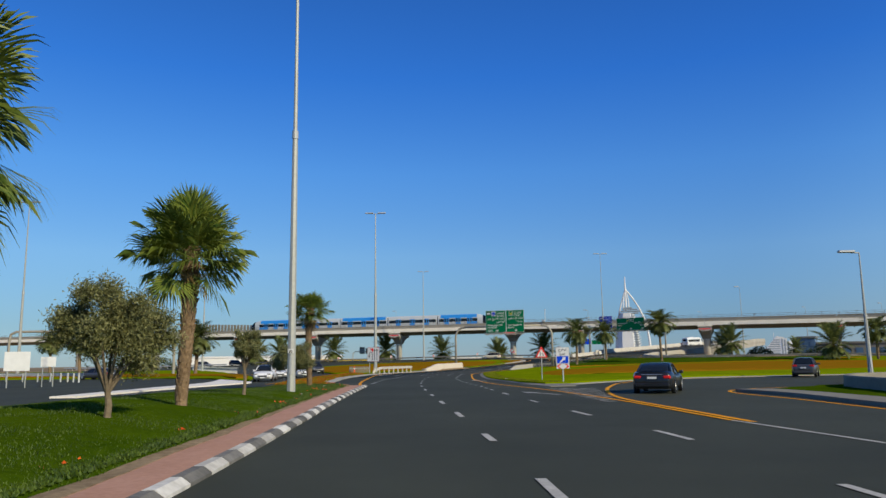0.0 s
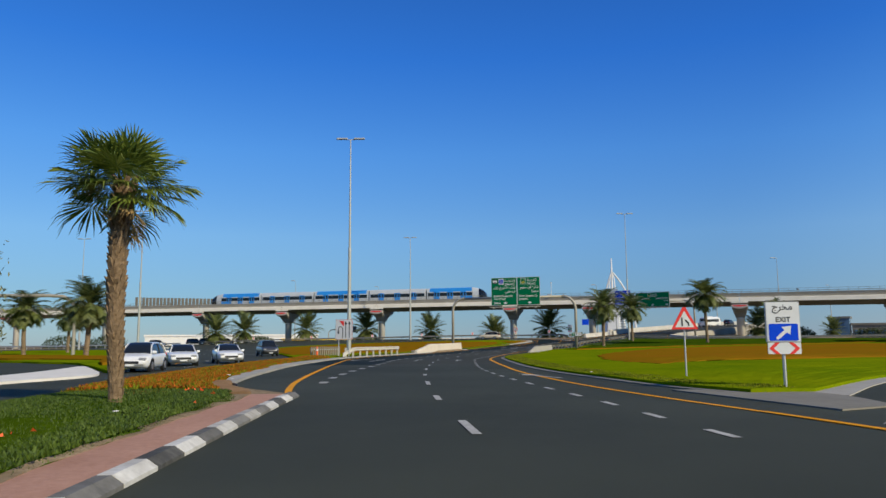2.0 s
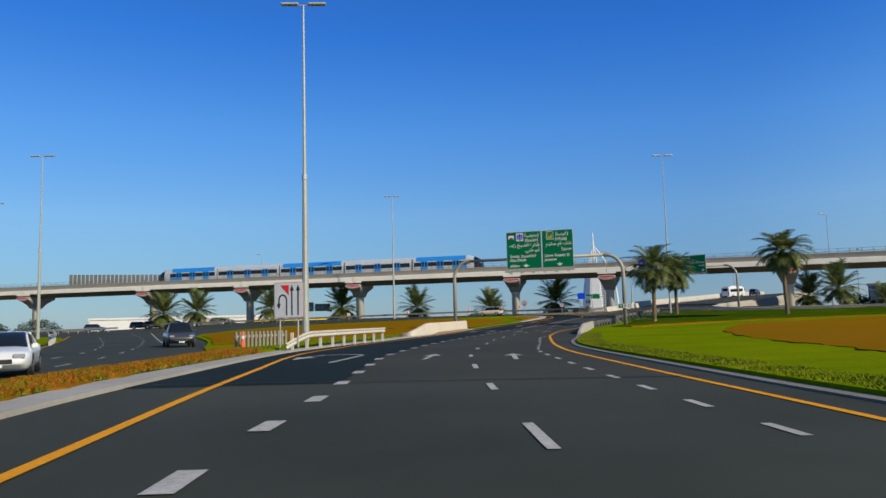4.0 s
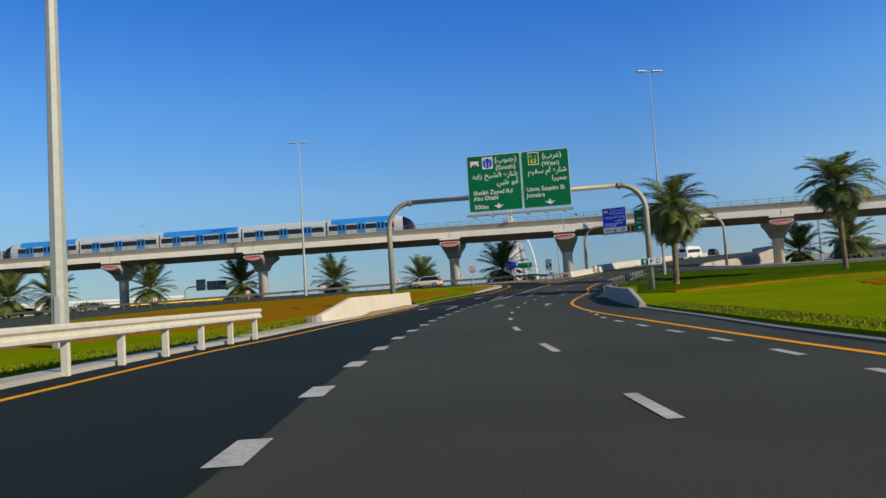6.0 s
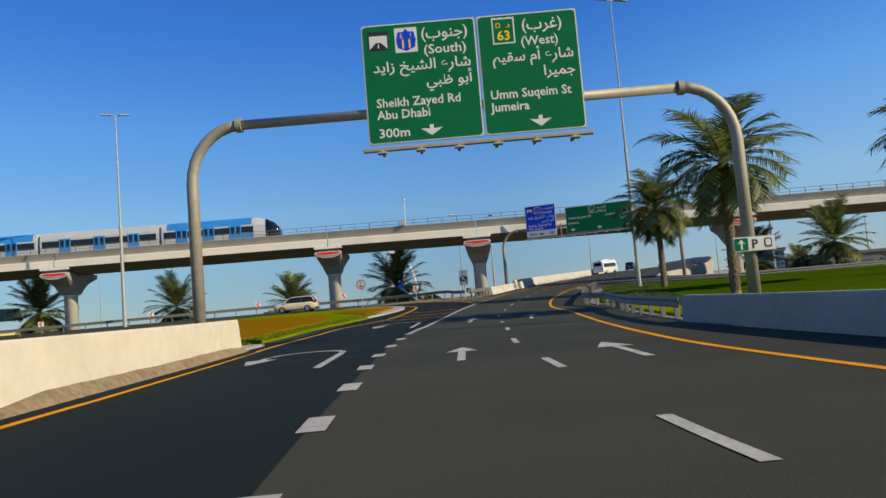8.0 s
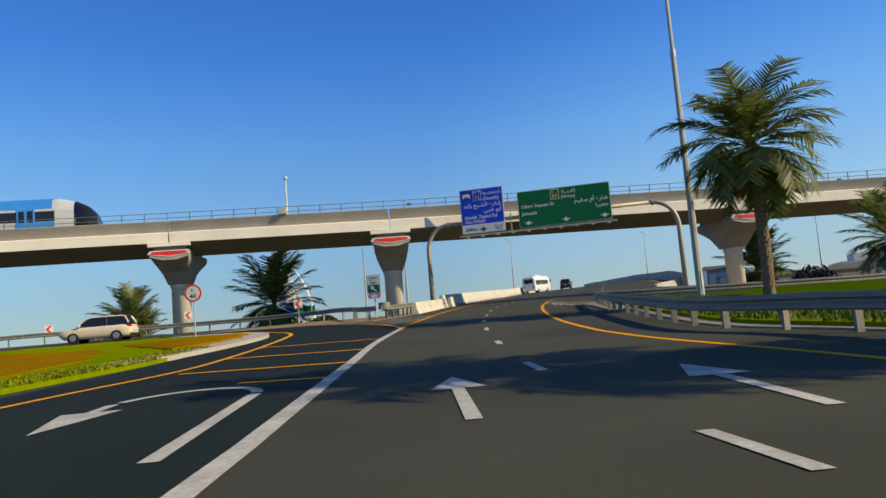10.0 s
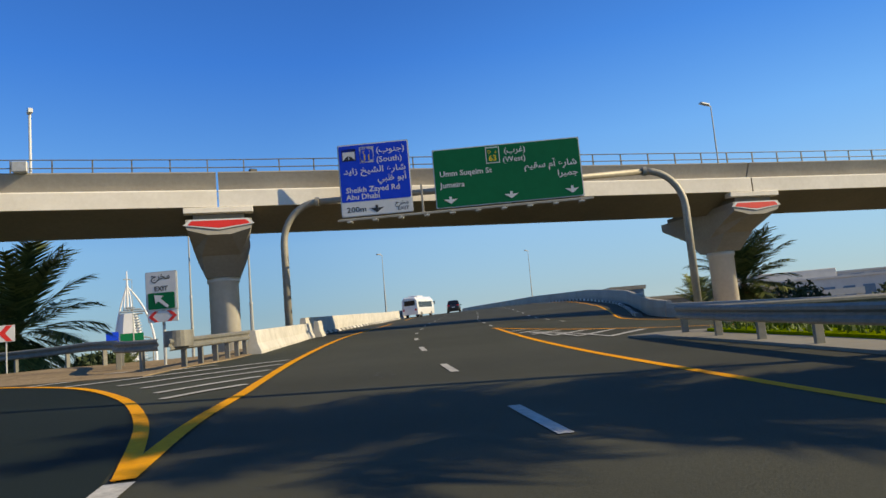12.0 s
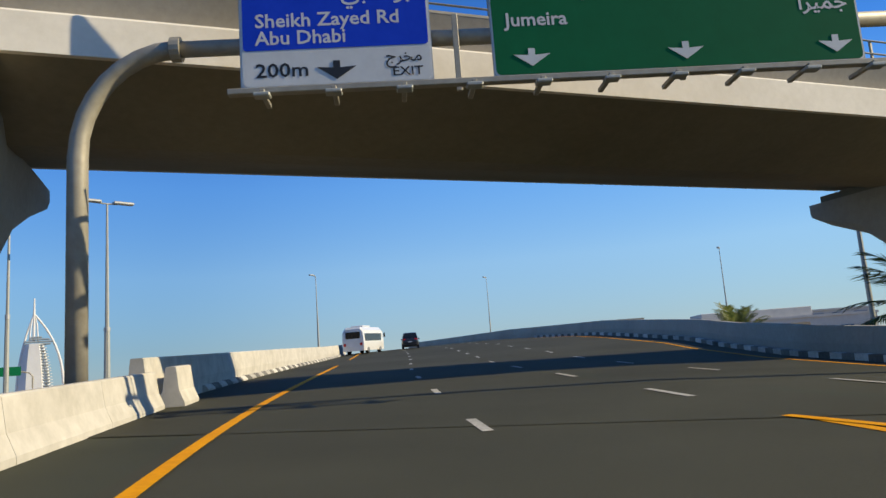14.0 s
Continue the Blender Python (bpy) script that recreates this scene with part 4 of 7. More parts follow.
# ---- metro train ----
def train_car(m, length, nose, roof):
    """One car: floor line z = 0, x along; nose: which end is a rounded driving end."""
    root = thing("train_car", m, "blue and silver metro train car with dark window bands", "train", "cars of the metro train")
    half = [(-1.32, 0.05), (-1.38, 1.0), (-1.36, 2.1), (-1.15, 2.85), (-0.7, 3.1), (0.7, 3.1), (1.15, 2.85), (1.36, 2.1), (1.38, 1.0), (1.32, 0.05)]
    xs = [0, length]
    if nose:
        xs = [0, 0.25, 0.8, 1.8, 3.2, length] if nose < 0 else [0, length - 3.2, length - 1.8, length - 0.8, length - 0.25, length]
    rings = []
    for x in xs:
        e = x if nose < 0 else length - x
        s = 1.0 if not nose or e >= 3.2 else (0.36, 0.55, 0.74, 0.90)[[0, 0.25, 0.8, 1.8].index(round(e, 2))]
        rings.append([(x, y * (0.55 + 0.45 * s), 0.05 + z * s) for y, z in half])
    part("body", Geo().rows(rings, True, True), TRAIN_SILVER, root, smooth=False)
    a, b = (3.4 if nose < 0 else 0.3), length - (3.4 if nose > 0 else 0.3)
    for s in (-1, 1):
        part("window_band", Geo().box(a, b, s * 1.375 - 0.03, s * 1.375 + 0.03, 1.05, 1.95), GLASS_DARK, root)
        for i in range(3):
            x = a + (b - a) * (0.2 + 0.3 * i)
            door = part("door", Geo().box(x - 0.75, x + 0.75, s * 1.39 - 0.035, s * 1.39 + 0.035, 0.2, 2.2, 0.02), TRAIN_BLUE, root)
            for q in (-0.36, 0.36):
                part("door_window", Geo().box(x + q - 0.24, x + q + 0.24, s * 1.39 - 0.045, s * 1.39 + 0.045, 1.0, 2.0), GLASS_DARK, door)
        if nose:
            x = a if nose < 0 else b - 3.2
            part("side_panel", Geo().box(x, x + 3.2, s * 1.38 - 0.033, s * 1.38 + 0.033, 0.15, 1.0, 0.01), TRAIN_BLUE, root)
        part("skirt", Geo().box(a, b, s * 1.30 - 0.03, s * 1.30 + 0.03, -0.45, 0.12), TRAIN_SILVER, root)
    part("roof_panel", Geo().rows([[(x, y, z + 0.075) for y, z in half[3:7]] for x in (a + 0.4, b - 0.2)]).rows([[(x, y * 1.01, z + 0.09) for y, z in half[2:4]] for x in (a + 0.4, b - 0.2)]).rows([[(x, y * 1.01, z + 0.09) for y, z in half[6:8]] for x in (a + 0.4, b - 0.2)]), roof, root)
    if nose:
        front = rings[:4] if nose < 0 else rings[-4:]
        out = -0.03 if nose < 0 else 0.03
        part("windscreen", Geo().rows([[(x + out, y * 1.02, z * 1.012) for x, y, z in ring] for ring in front], True, True), GLASS_DARK, root, "dark wrap-around windscreen", smooth=True)
    return root


line = smooth_line(FACE, 0.5)
start = min(range(len(line)), key=lambda i: (line[i] - Vector((-62.0, 241.3, 0))).length)
for i in range(5):
    p, q = line[start + i * 32], line[start + i * 32 + 31]
    d = (q - p).normalized()
    train_car(pose(p.x - d.y * 2.9, p.y + d.x * 2.9, deck_z(p.x) + 2.75, 0, math.degrees(math.atan2(deck_z(p.x) - deck_z(q.x), 15.5)), math.degrees(math.atan2(d.y, d.x))), 15.6, -1 if i == 0 else (1 if i == 4 else 0), (TRAIN_BLUE, TRAIN_SILVER, TRAIN_BLUE, TRAIN_SILVER, TRAIN_BLUE)[i])


# ---- lettering ----
FORMS = {"ا": "ﺍﺎ", "أ": "ﺃﺄ", "ب": "ﺏﺐﺑﺒ", "ت": "ﺕﺖﺗﺘ", "ج": "ﺝﺞﺟﺠ", "خ": "ﺥﺦﺧﺨ", "د": "ﺩﺪ", "ر": "ﺭﺮ", "ز": "ﺯﺰ", "س": "ﺱﺲﺳﺴ", "ش": "ﺵﺶﺷﺸ", "ظ": "ﻅﻆﻇﻈ", "ع": "ﻉﻊﻋﻌ", "غ": "ﻍﻎﻏﻐ",
         "ق": "ﻕﻖﻗﻘ", "ل": "ﻝﻞﻟﻠ", "م": "ﻡﻢﻣﻤ", "ن": "ﻥﻦﻧﻨ", "و": "ﻭﻮ", "ي": "ﻱﻲﻳﻴ"}


def arabic(text):
    """Joined letter forms, set from right to left."""
    out = []
    for word in text.split(" "):
        shaped, before = "", False
        for i, c in enumerate(word):
            forms = FORMS.get(c)
            if not forms:
                shaped, before = shaped + c, False
                continue
            after = i + 1 < len(word) and word[i + 1] in FORMS and len(forms) == 4
            shaped += forms[(1 if before else 0) + (2 if after else 0)] if len(forms) == 4 else forms[1 if before else 0]
            before = len(forms) == 4
        out.append(shaped[::-1].replace("(", "\0").replace(")", "(").replace("\0", ")"))
    return " ".join(reversed(out))


LETTERING = {}


def words(text, x, z, size, mat, parent, y=-0.055, align="LEFT", thick=0.0, name="lettering", wide=0.0):
    """Flat letters standing upright, facing -y. wide: the length to spread them to."""
    key = (text, size, align, mat.name, thick)
    if key not in LETTERING:
        c = bpy.data.curves.new(name, "FONT")
        c.body, c.size, c.align_x, c.offset = text, size, align, thick
        c.resolution_u = 2
        tmp = bpy.data.objects.new("tmp", c)
        scene.collection.objects.link(tmp)
        me = bpy.data.meshes.new_from_object(tmp.evaluated_get(bpy.context.evaluated_depsgraph_get()))
        bpy.data.objects.remove(tmp)
        me.name = name
        me.materials.clear()
        me.materials.append(mat)
        LETTERING[key] = me
    me, s = LETTERING[key], 1.0
    if wide:
        xs = [v.co.x for v in me.vertices]
        s = wide / (max(xs) - min(xs))
    return part(name, me, mat, parent, m=pose(x, y, z, 90, 0, 0) @ Matrix.Diagonal((s, 1, 1, 1)))


def rounded(x0, x1, z0, z1, r, n=4):
    out = []
    for cx, cz, a0 in ((x1 - r, z1 - r, 0), (x0 + r, z1 - r, 90), (x0 + r, z0 + r, 180), (x1 - r, z0 + r, 270)):
        for i in range(n + 1):
            a = radians(a0 + 90 * i / n)
            out.append((cx + r * math.cos(a), cz + r * math.sin(a)))
    return out


def panel(x0, x1, z0, z1, face, parent, r=0.12, border=0.05, edge=SIGN_WHITE, name="panel"):
    """A sign plate with a rounded border line; returns the plate."""
    plate = part(name, Geo().prism(rounded(x0, x1, z0, z1, r * 0.6), -0.035, 0.03), STEEL, parent)
    part("border", Geo().prism(rounded(x0 + 0.02, x1 - 0.02, z0 + 0.02, z1 - 0.02, r), -0.042, -0.036), edge, plate)
    part("face", Geo().prism(rounded(x0 + border, x1 - border, z0 + border, z1 - border, r), -0.049, -0.043), face, plate)
    return plate


def down_arrow(x, z, w, mat, parent):
    h = w * 0.5
    part("arrow", Geo().prism([(x - 0.09 * w, z + h), (x - 0.09 * w, z + 0.62 * h), (x - 0.5 * w, z + 0.68 * h), (x, z), (x + 0.5 * w, z + 0.68 * h), (x + 0.09 * w, z + 0.62 * h), (x + 0.09 * w, z + h)], -0.06, -0.05), mat, parent)


def shield(kind, x, z, w, h, parent):
    """Small route signs: a road-and-bridge picture, a blue badge or a yellow-on-green number."""
    if kind == "bridge":
        plate = part("symbol_plate", Geo().prism(rounded(x, x + w, z, z + h, 0.03), -0.056, -0.05), SIGN_BLACK, parent)
        part("symbol", Geo().prism([(x + 0.07 * w, z + 0.07 * h), (x + 0.93 * w, z + 0.07 * h), (x + 0.93 * w, z + 0.76 * h), (x + 0.07 * w, z + 0.76 * h)], -0.06, -0.057), SIGN_WHITE, plate)
        part("symbol", Geo().prism([(x + 0.07 * w, z + 0.07 * h), (x + 0.93 * w, z + 0.07 * h), (x + 0.62 * w, z + 0.40 * h), (x + 0.38 * w, z + 0.40 * h)], -0.064, -0.061), SIGN_BLACK, plate)
        part("symbol", Geo().prism([(x + 0.47 * w, z + 0.12 * h), (x + 0.53 * w, z + 0.12 * h), (x + 0.52 * w, z + 0.34 * h), (x + 0.48 * w, z + 0.34 * h)], -0.068, -0.065), SIGN_WHITE, plate)
    elif kind == "blue":
        plate = part("symbol_plate", Geo().prism(rounded(x, x + w, z, z + h, 0.02), -0.056, -0.05), SIGN_WHITE, parent)
        part("badge", Geo().prism([(x + 0.12 * w, z + 0.2 * h), (x + 0.5 * w, z + 0.05 * h), (x + 0.88 * w, z + 0.2 * h), (x + 0.94 * w, z + 0.5 * h), (x + 0.86 * w, z + 0.82 * h), (x + 0.6 * w, z + 0.84 * h), (x + 0.5 * w, z + 0.97 * h), (x + 0.4 * w, z + 0.84 * h), (x + 0.14 * w, z + 0.82 * h), (x + 0.06 * w, z + 0.5 * h)], -0.06, -0.057), SIGN_BLUE, plate)
        words("11", x + 0.5 * w, z + 0.16 * h, 0.52 * h, SIGN_YELLOW, plate, -0.062, "CENTER", 0.008)
        words("E", x + 0.3 * w, z + 0.58 * h, 0.26 * h, SIGN_YELLOW, plate, -0.062, "CENTER")
        words("!", x + 0.72 * w, z + 0.58 * h, 0.26 * h, SIGN_YELLOW, plate, -0.062, "CENTER")
    else:
        plate = part("symbol_plate", Geo().prism([(x, z), (x + w, z), (x + w, z + h)] + [(x + w * (1 - (i + 0.5) / 6), z + h * (0.97 if i % 2 == 0 else 1.0)) for i in range(6)] + [(x, z + h)], -0.056, -0.05), SIGN_WHITE, parent)
        part("badge", Geo().prism([(x + 0.06 * w, z + 0.05 * h), (x + 0.94 * w, z + 0.05 * h), (x + 0.94 * w, z + 0.92 * h), (x + 0.06 * w, z + 0.92 * h)], -0.06, -0.057), SIGN_GREEN, plate)
        words("63", x + 0.5 * w, z + 0.14 * h, 0.50 * h, SIGN_YELLOW, plate, -0.062, "CENTER", 0.008)
        words("D", x + 0.28 * w, z + 0.60 * h, 0.28 * h, SIGN_YELLOW, plate, -0.062, "CENTER")
        words(arabic("د"), x + 0.72 * w, z + 0.60 * h, 0.30 * h, SIGN_YELLOW, plate, -0.062, "CENTER")


def gantry(name, m, xl, zl, xr, zr, beam, bend, label):
    """A bent tube frame over the road, in its own plane: feet at xl and xr."""
    root = thing(name, m, label, "sign gantry", "sign gantries")
    for x, z, s in ((xl, zl, 1), (xr, zr, -1)):
        pts = [(x, 0.28, z), (x, 0.28, beam - bend)]
        for i in range(1, 9):
            a = radians(90 * i / 8)
            pts.append((x + s * bend * 0.9 * (1 - math.cos(a)), 0.28, beam - bend + bend * math.sin(a)))
        part("leg", Geo().tube(pts, [0.21, 0.2] + [0.19] * 8, 16), GANTRY, root, smooth=True)
        e = pts[-1]
        part("flange", Geo().tube([(e[0] - 0.1, 0.28, beam), (e[0] + 0.1, 0.28, beam)], 0.26, 16), GANTRY, root)
        part("base_plate", Geo().box(x - 0.4, x + 0.4, -0.12, 0.68, z - 0.3, z + 0.04, 0.02), CONCRETE, root)
    part("beam", Geo().tube([(xl + bend * 0.9, 0.28, beam), (xr - bend * 0.9, 0.28, beam)], 0.17, 16), GANTRY, root, smooth=True)
    return root


def walkway(root, x0, x1, z, n):
    """The lamp rail under the signs, on brackets."""
    part("lamp_rail", Geo().box(x0, x1, -0.62, -0.42, z - 0.06, z + 0.06, 0.015), GANTRY, root)
    part("rail_rod", Geo().tube([(x0, -0.2, z + 0.12), (x1, -0.2, z + 0.12)], 0.025, 6), GANTRY, root)
    for i in range(n):
        x = x0 + (x1 - x0) * (i + 0.5) / n
        part("bracket", Geo().box(x - 0.05, x + 0.05, -0.75, 0.12, z - 0.12, z - 0.03, 0.01), GANTRY, root)
        part("sign_lamp", Geo().box(x - 0.16, x + 0.16, -0.85, -0.6, z - 0.2, z - 0.12, 0.02), STEEL_POLE, root)


# first gantry: origin at the left edge of its signs
a1 = math.degrees(math.atan2(-0.331, 0.944))
g1 = gantry("sign_gantry", pose(9.83, 144.53, 0, 0, 0, a1), -6.28, 0.3, 12.66, 0.35, 8.08, 1.95, "tan tubular steel gantry carrying two green direction signs")
left = panel(0.0, 3.98, 6.9, 11.12, SIGN_GREEN, g1, name="sign_panel")
right = panel(4.03, 7.5, 6.9, 11.12, SIGN_GREEN, g1, name="sign_panel")
walkway(g1, -0.15, 7.6, 6.6, 6)
shield("bridge", 0.22, 10.2, 0.72, 0.68, left)
shield("blue", 1.16, 10.06, 0.78, 0.88, left)
words(arabic("(جنوب)"), 3.72, 10.5, 0.56, SIGN_WHITE, left, -0.055, "RIGHT", 0.006, wide=1.6)
words("(South)", 2.12, 9.95, 0.46, SIGN_WHITE, left, -0.055, "LEFT", 0.006, wide=1.46)
words(arabic("شارع الشيخ زايد"), 3.74, 9.42, 0.50, SIGN_WHITE, left, -0.055, "RIGHT", 0.007, wide=3.38)
words(arabic("أبو ظبي"), 3.74, 8.84, 0.50, SIGN_WHITE, left, -0.055, "RIGHT", 0.007, wide=1.6)
words("Sheikh Zayed Rd", 0.36, 8.18, 0.44, SIGN_WHITE, left, -0.055, "LEFT", 0.007, wide=2.9)
words("Abu Dhabi", 0.36, 7.76, 0.44, SIGN_WHITE, left, -0.055, "LEFT", 0.007, wide=1.84)
words("300m", 0.36, 7.12, 0.44, SIGN_WHITE, left, -0.055, "LEFT", 0.007, wide=1.06)
down_arrow(2.2, 7.08, 0.76, SIGN_WHITE, left)
shield("green", 4.55, 10.06, 0.78, 0.95, right)
words(arabic("(غرب)"), 7.0, 10.5, 0.56, SIGN_WHITE, right, -0.055, "RIGHT", 0.006, wide=1.38)
words("(West)", 5.5, 9.95, 0.46, SIGN_WHITE, right, -0.055, "LEFT", 0.006, wide=1.27)
words(arabic("شارع أم سقيم"), 7.3, 9.42, 0.50, SIGN_WHITE, right, -0.055, "RIGHT", 0.007, wide=2.8)
words(arabic("جميرا"), 7.3, 8.84, 0.50, SIGN_WHITE, right, -0.055, "RIGHT", 0.007, wide=1.07)
words("Umm Suqeim St", 4.3, 8.14, 0.44, SIGN_WHITE, right, -0.055, "LEFT", 0.007, wide=2.77)
words("Jumeira", 4.3, 7.70, 0.44, SIGN_WHITE, right, -0.055, "LEFT", 0.007, wide=1.34)
down_arrow(5.95, 7.08, 0.76, SIGN_WHITE, right)
# parking plate on its right leg
plate = thing("parking_sign", pose(9.83 + 0.944 * 12.0, 144.53 - 0.331 * 12.0, 2.2, 0, 0, a1), "small green and white parking direction plate on the gantry leg", "sign")
p = panel(0, 1.42, 0, 0.5, SIGN_WHITE, plate, 0.06, 0.02, SIGN_GREEN)
p.location.y = 0.03
part("green_field", Geo().prism(rounded(0.04, 0.50, 0.04, 0.46, 0.03), -0.056, -0.05), SIGN_GREEN, p)
part("arrow", Geo().prism([(0.24, 0.08), (0.30, 0.08), (0.30, 0.3), (0.4, 0.26), (0.27, 0.42), (0.14, 0.26), (0.24, 0.3)], -0.062, -0.057), SIGN_WHITE, p)
words("P", 0.72, 0.1, 0.42, SIGN_BLACK, p, -0.056, "CENTER", 0.012)
part("symbol", Geo().prism(rounded(1.04, 1.3, 0.1, 0.42, 0.08), -0.056, -0.05), SIGN_BLACK, p)
part("symbol", Geo().prism(rounded(1.08, 1.26, 0.16, 0.38, 0.06), -0.062, -0.057), SIGN_WHITE, p)

# second gantry
a2 = math.degrees(math.atan2(-0.637, 0.771))
g2 = gantry("sign_gantry", pose(44.3, 205.83, 0, 0, 0, a2), -3.33, 2.75, 18.6, 2.5, 10.28, 2.2, "tan tubular steel gantry carrying a blue and a green direction sign")
blue = panel(0.0, 3.93, 9.2, 13.24, SIGN_WHITE, g2, name="sign_panel")
part("blue_field", Geo().prism(rounded(0.07, 3.86, 10.02, 13.17, 0.08), -0.056, -0.05), SIGN_BLUE, blue)
green = panel(5.18, 13.22, 9.2, 12.48, SIGN_GREEN, g2, name="sign_panel")
walkway(g2, -0.15, 13.6, 8.95, 10)
for x in (4.45, 9.2):
    part("sign_support", Geo().box(x - 0.06, x + 0.06, 0.02, 0.1, 9.0, 10.7 if x < 5 else 12.3, 0.01), GANTRY, g2)
shield("bridge", 0.22, 12.3, 0.78, 0.68, blue)
shield("blue", 1.2, 12.14, 0.8, 0.9, blue)
words(arabic("(جنوب)"), 3.72, 12.66, 0.46, SIGN_WHITE, blue, -0.06, "RIGHT", 0.006, wide=1.55)
words("(South)", 2.1, 12.12, 0.44, SIGN_WHITE, blue, -0.06, "LEFT", 0.006, wide=1.4)
words(arabic("شارع الشيخ زايد"), 3.7, 11.58, 0.46, SIGN_WHITE, blue, -0.06, "RIGHT", 0.007, wide=3.4)
words(arabic("أبو ظبي"), 3.7, 11.06, 0.46, SIGN_WHITE, blue, -0.06, "RIGHT", 0.007, wide=1.6)
words("Sheikh Zayed Rd", 0.32, 10.52, 0.42, SIGN_WHITE, blue, -0.06, "LEFT", 0.007, wide=2.95)
words("Abu Dhabi", 0.32, 10.14, 0.42, SIGN_WHITE, blue, -0.06, "LEFT", 0.007, wide=1.85)
words("200m", 0.3, 9.44, 0.42, SIGN_BLACK, blue, -0.055, "LEFT", 0.006, wide=1.06)
down_arrow(1.95, 9.34, 0.8, SIGN_BLACK, blue)
words("EXIT", 3.72, 9.36, 0.27, SIGN_BLACK, blue, -0.055, "RIGHT", 0.003, wide=0.62)
words(arabic("مخرج"), 3.72, 9.66, 0.34, SIGN_BLACK, blue, -0.055, "RIGHT", 0.003, wide=0.74)
shield("green", 8.1, 11.45, 0.76, 0.92, green)
words(arabic("(غرب)"), 10.3, 11.95, 0.44, SIGN_WHITE, green, -0.055, "RIGHT", 0.004, wide=1.15)
words("(West)", 9.0, 11.46, 0.42, SIGN_WHITE, green, -0.055, "LEFT", 0.004, wide=1.22)
words("Umm Suqeim St", 5.5, 10.95, 0.42, SIGN_WHITE, green, -0.055, "LEFT", 0.007, wide=2.85)
words("Jumeira", 5.5, 10.32, 0.42, SIGN_WHITE, green, -0.055, "LEFT", 0.007, wide=1.36)
words(arabic("شارع أم سقيم"), 13.0, 10.98, 0.46, SIGN_WHITE, green, -0.055, "RIGHT", 0.007, wide=2.85)
words(arabic("جميرا"), 13.0, 10.42, 0.46, SIGN_WHITE, green, -0.055, "RIGHT", 0.007, wide=1.08)
for x in (6.0, 9.3, 12.6):
    down_arrow(x, 9.42, 0.78, SIGN_WHITE, green)


# ---- roadside signs ----
def sign_posts(root, xs, z0, z1, r=0.04):
    for x in xs:
        part("post", Geo().tube([(x, 0.06, z0), (x, 0.06, z1)], r, 8), STEEL, root)


def strokes(lines, w, mat, parent, y=-0.056):
    """Bars along polylines in the plane of a sign."""
    for pts in lines:
        for (xa, za), (xb, zb) in zip(pts, pts[1:]):
            d = Vector((xb - xa, zb - za)).normalized() * w / 2
            part("stroke", Geo().prism([(xa - d.y - d.x * 0.3, za + d.x - d.y * 0.3), (xa + d.y - d.x * 0.3, za - d.x - d.y * 0.3), (xb + d.y + d.x * 0.3, zb - d.x + d.y * 0.3), (xb - d.y + d.x * 0.3, zb + d.x + d.y * 0.3)], y - 0.004, y), mat, parent)


def two_chevrons(x0, x1, z0, z1, parent, mat=SIGN_RED):
    plate = part("chevron_board", Geo().prism(rounded(x0, x1, z0, z1, 0.02), -0.03, 0.02), SIGN_WHITE, parent)
    w, zc = x1 - x0, (z0 + z1) / 2
    for s in (-1, 1):
        xc = (x0 + x1) / 2
        part("chevron", Geo().prism([(xc + s * 0.14 * w, z1), (xc + s * 0.27 * w, z1), (xc + s * 0.47 * w, zc), (xc + s * 0.27 * w, z0), (xc + s * 0.14 * w, z0), (xc + s * 0.33 * w, zc)], -0.036, -0.031), mat, plate)


# lane board for turning back
sg = thing("lane_sign", pose(-8.35, 100.9, 0, 0, 0, -21), "white lane board with a turn-back arrow and two straight arrows", "sign")
p = panel(0, 1.74, 1.72, 3.56, SIGN_WHITE, sg, 0.1, 0.035, SIGN_RED)
sign_posts(sg, (0.3, 1.35), 0.2, 3.4)
strokes([[(0.75, 1.88), (0.75, 2.7), (0.66, 2.86), (0.5, 2.92), (0.36, 2.84), (0.3, 2.66), (0.3, 2.42)], [(1.06, 1.88), (1.06, 3.2)], [(1.42, 1.88), (1.42, 3.2)]], 0.07, SIGN_BLACK, p)
for x in (1.06, 1.42):
    part("arrow_head", Geo().prism([(x - 0.12, 3.12), (x + 0.12, 3.12), (x, 3.42)], -0.061, -0.05), SIGN_BLACK, p)
part("arrow_head", Geo().prism([(0.18, 2.46), (0.42, 2.46), (0.3, 2.2)], -0.061, -0.05), SIGN_BLACK, p)
part("red_wedge", Geo().prism([(0.4, 3.42), (0.88, 3.42), (0.88, 2.9)], -0.064, -0.05), SIGN_RED, p)


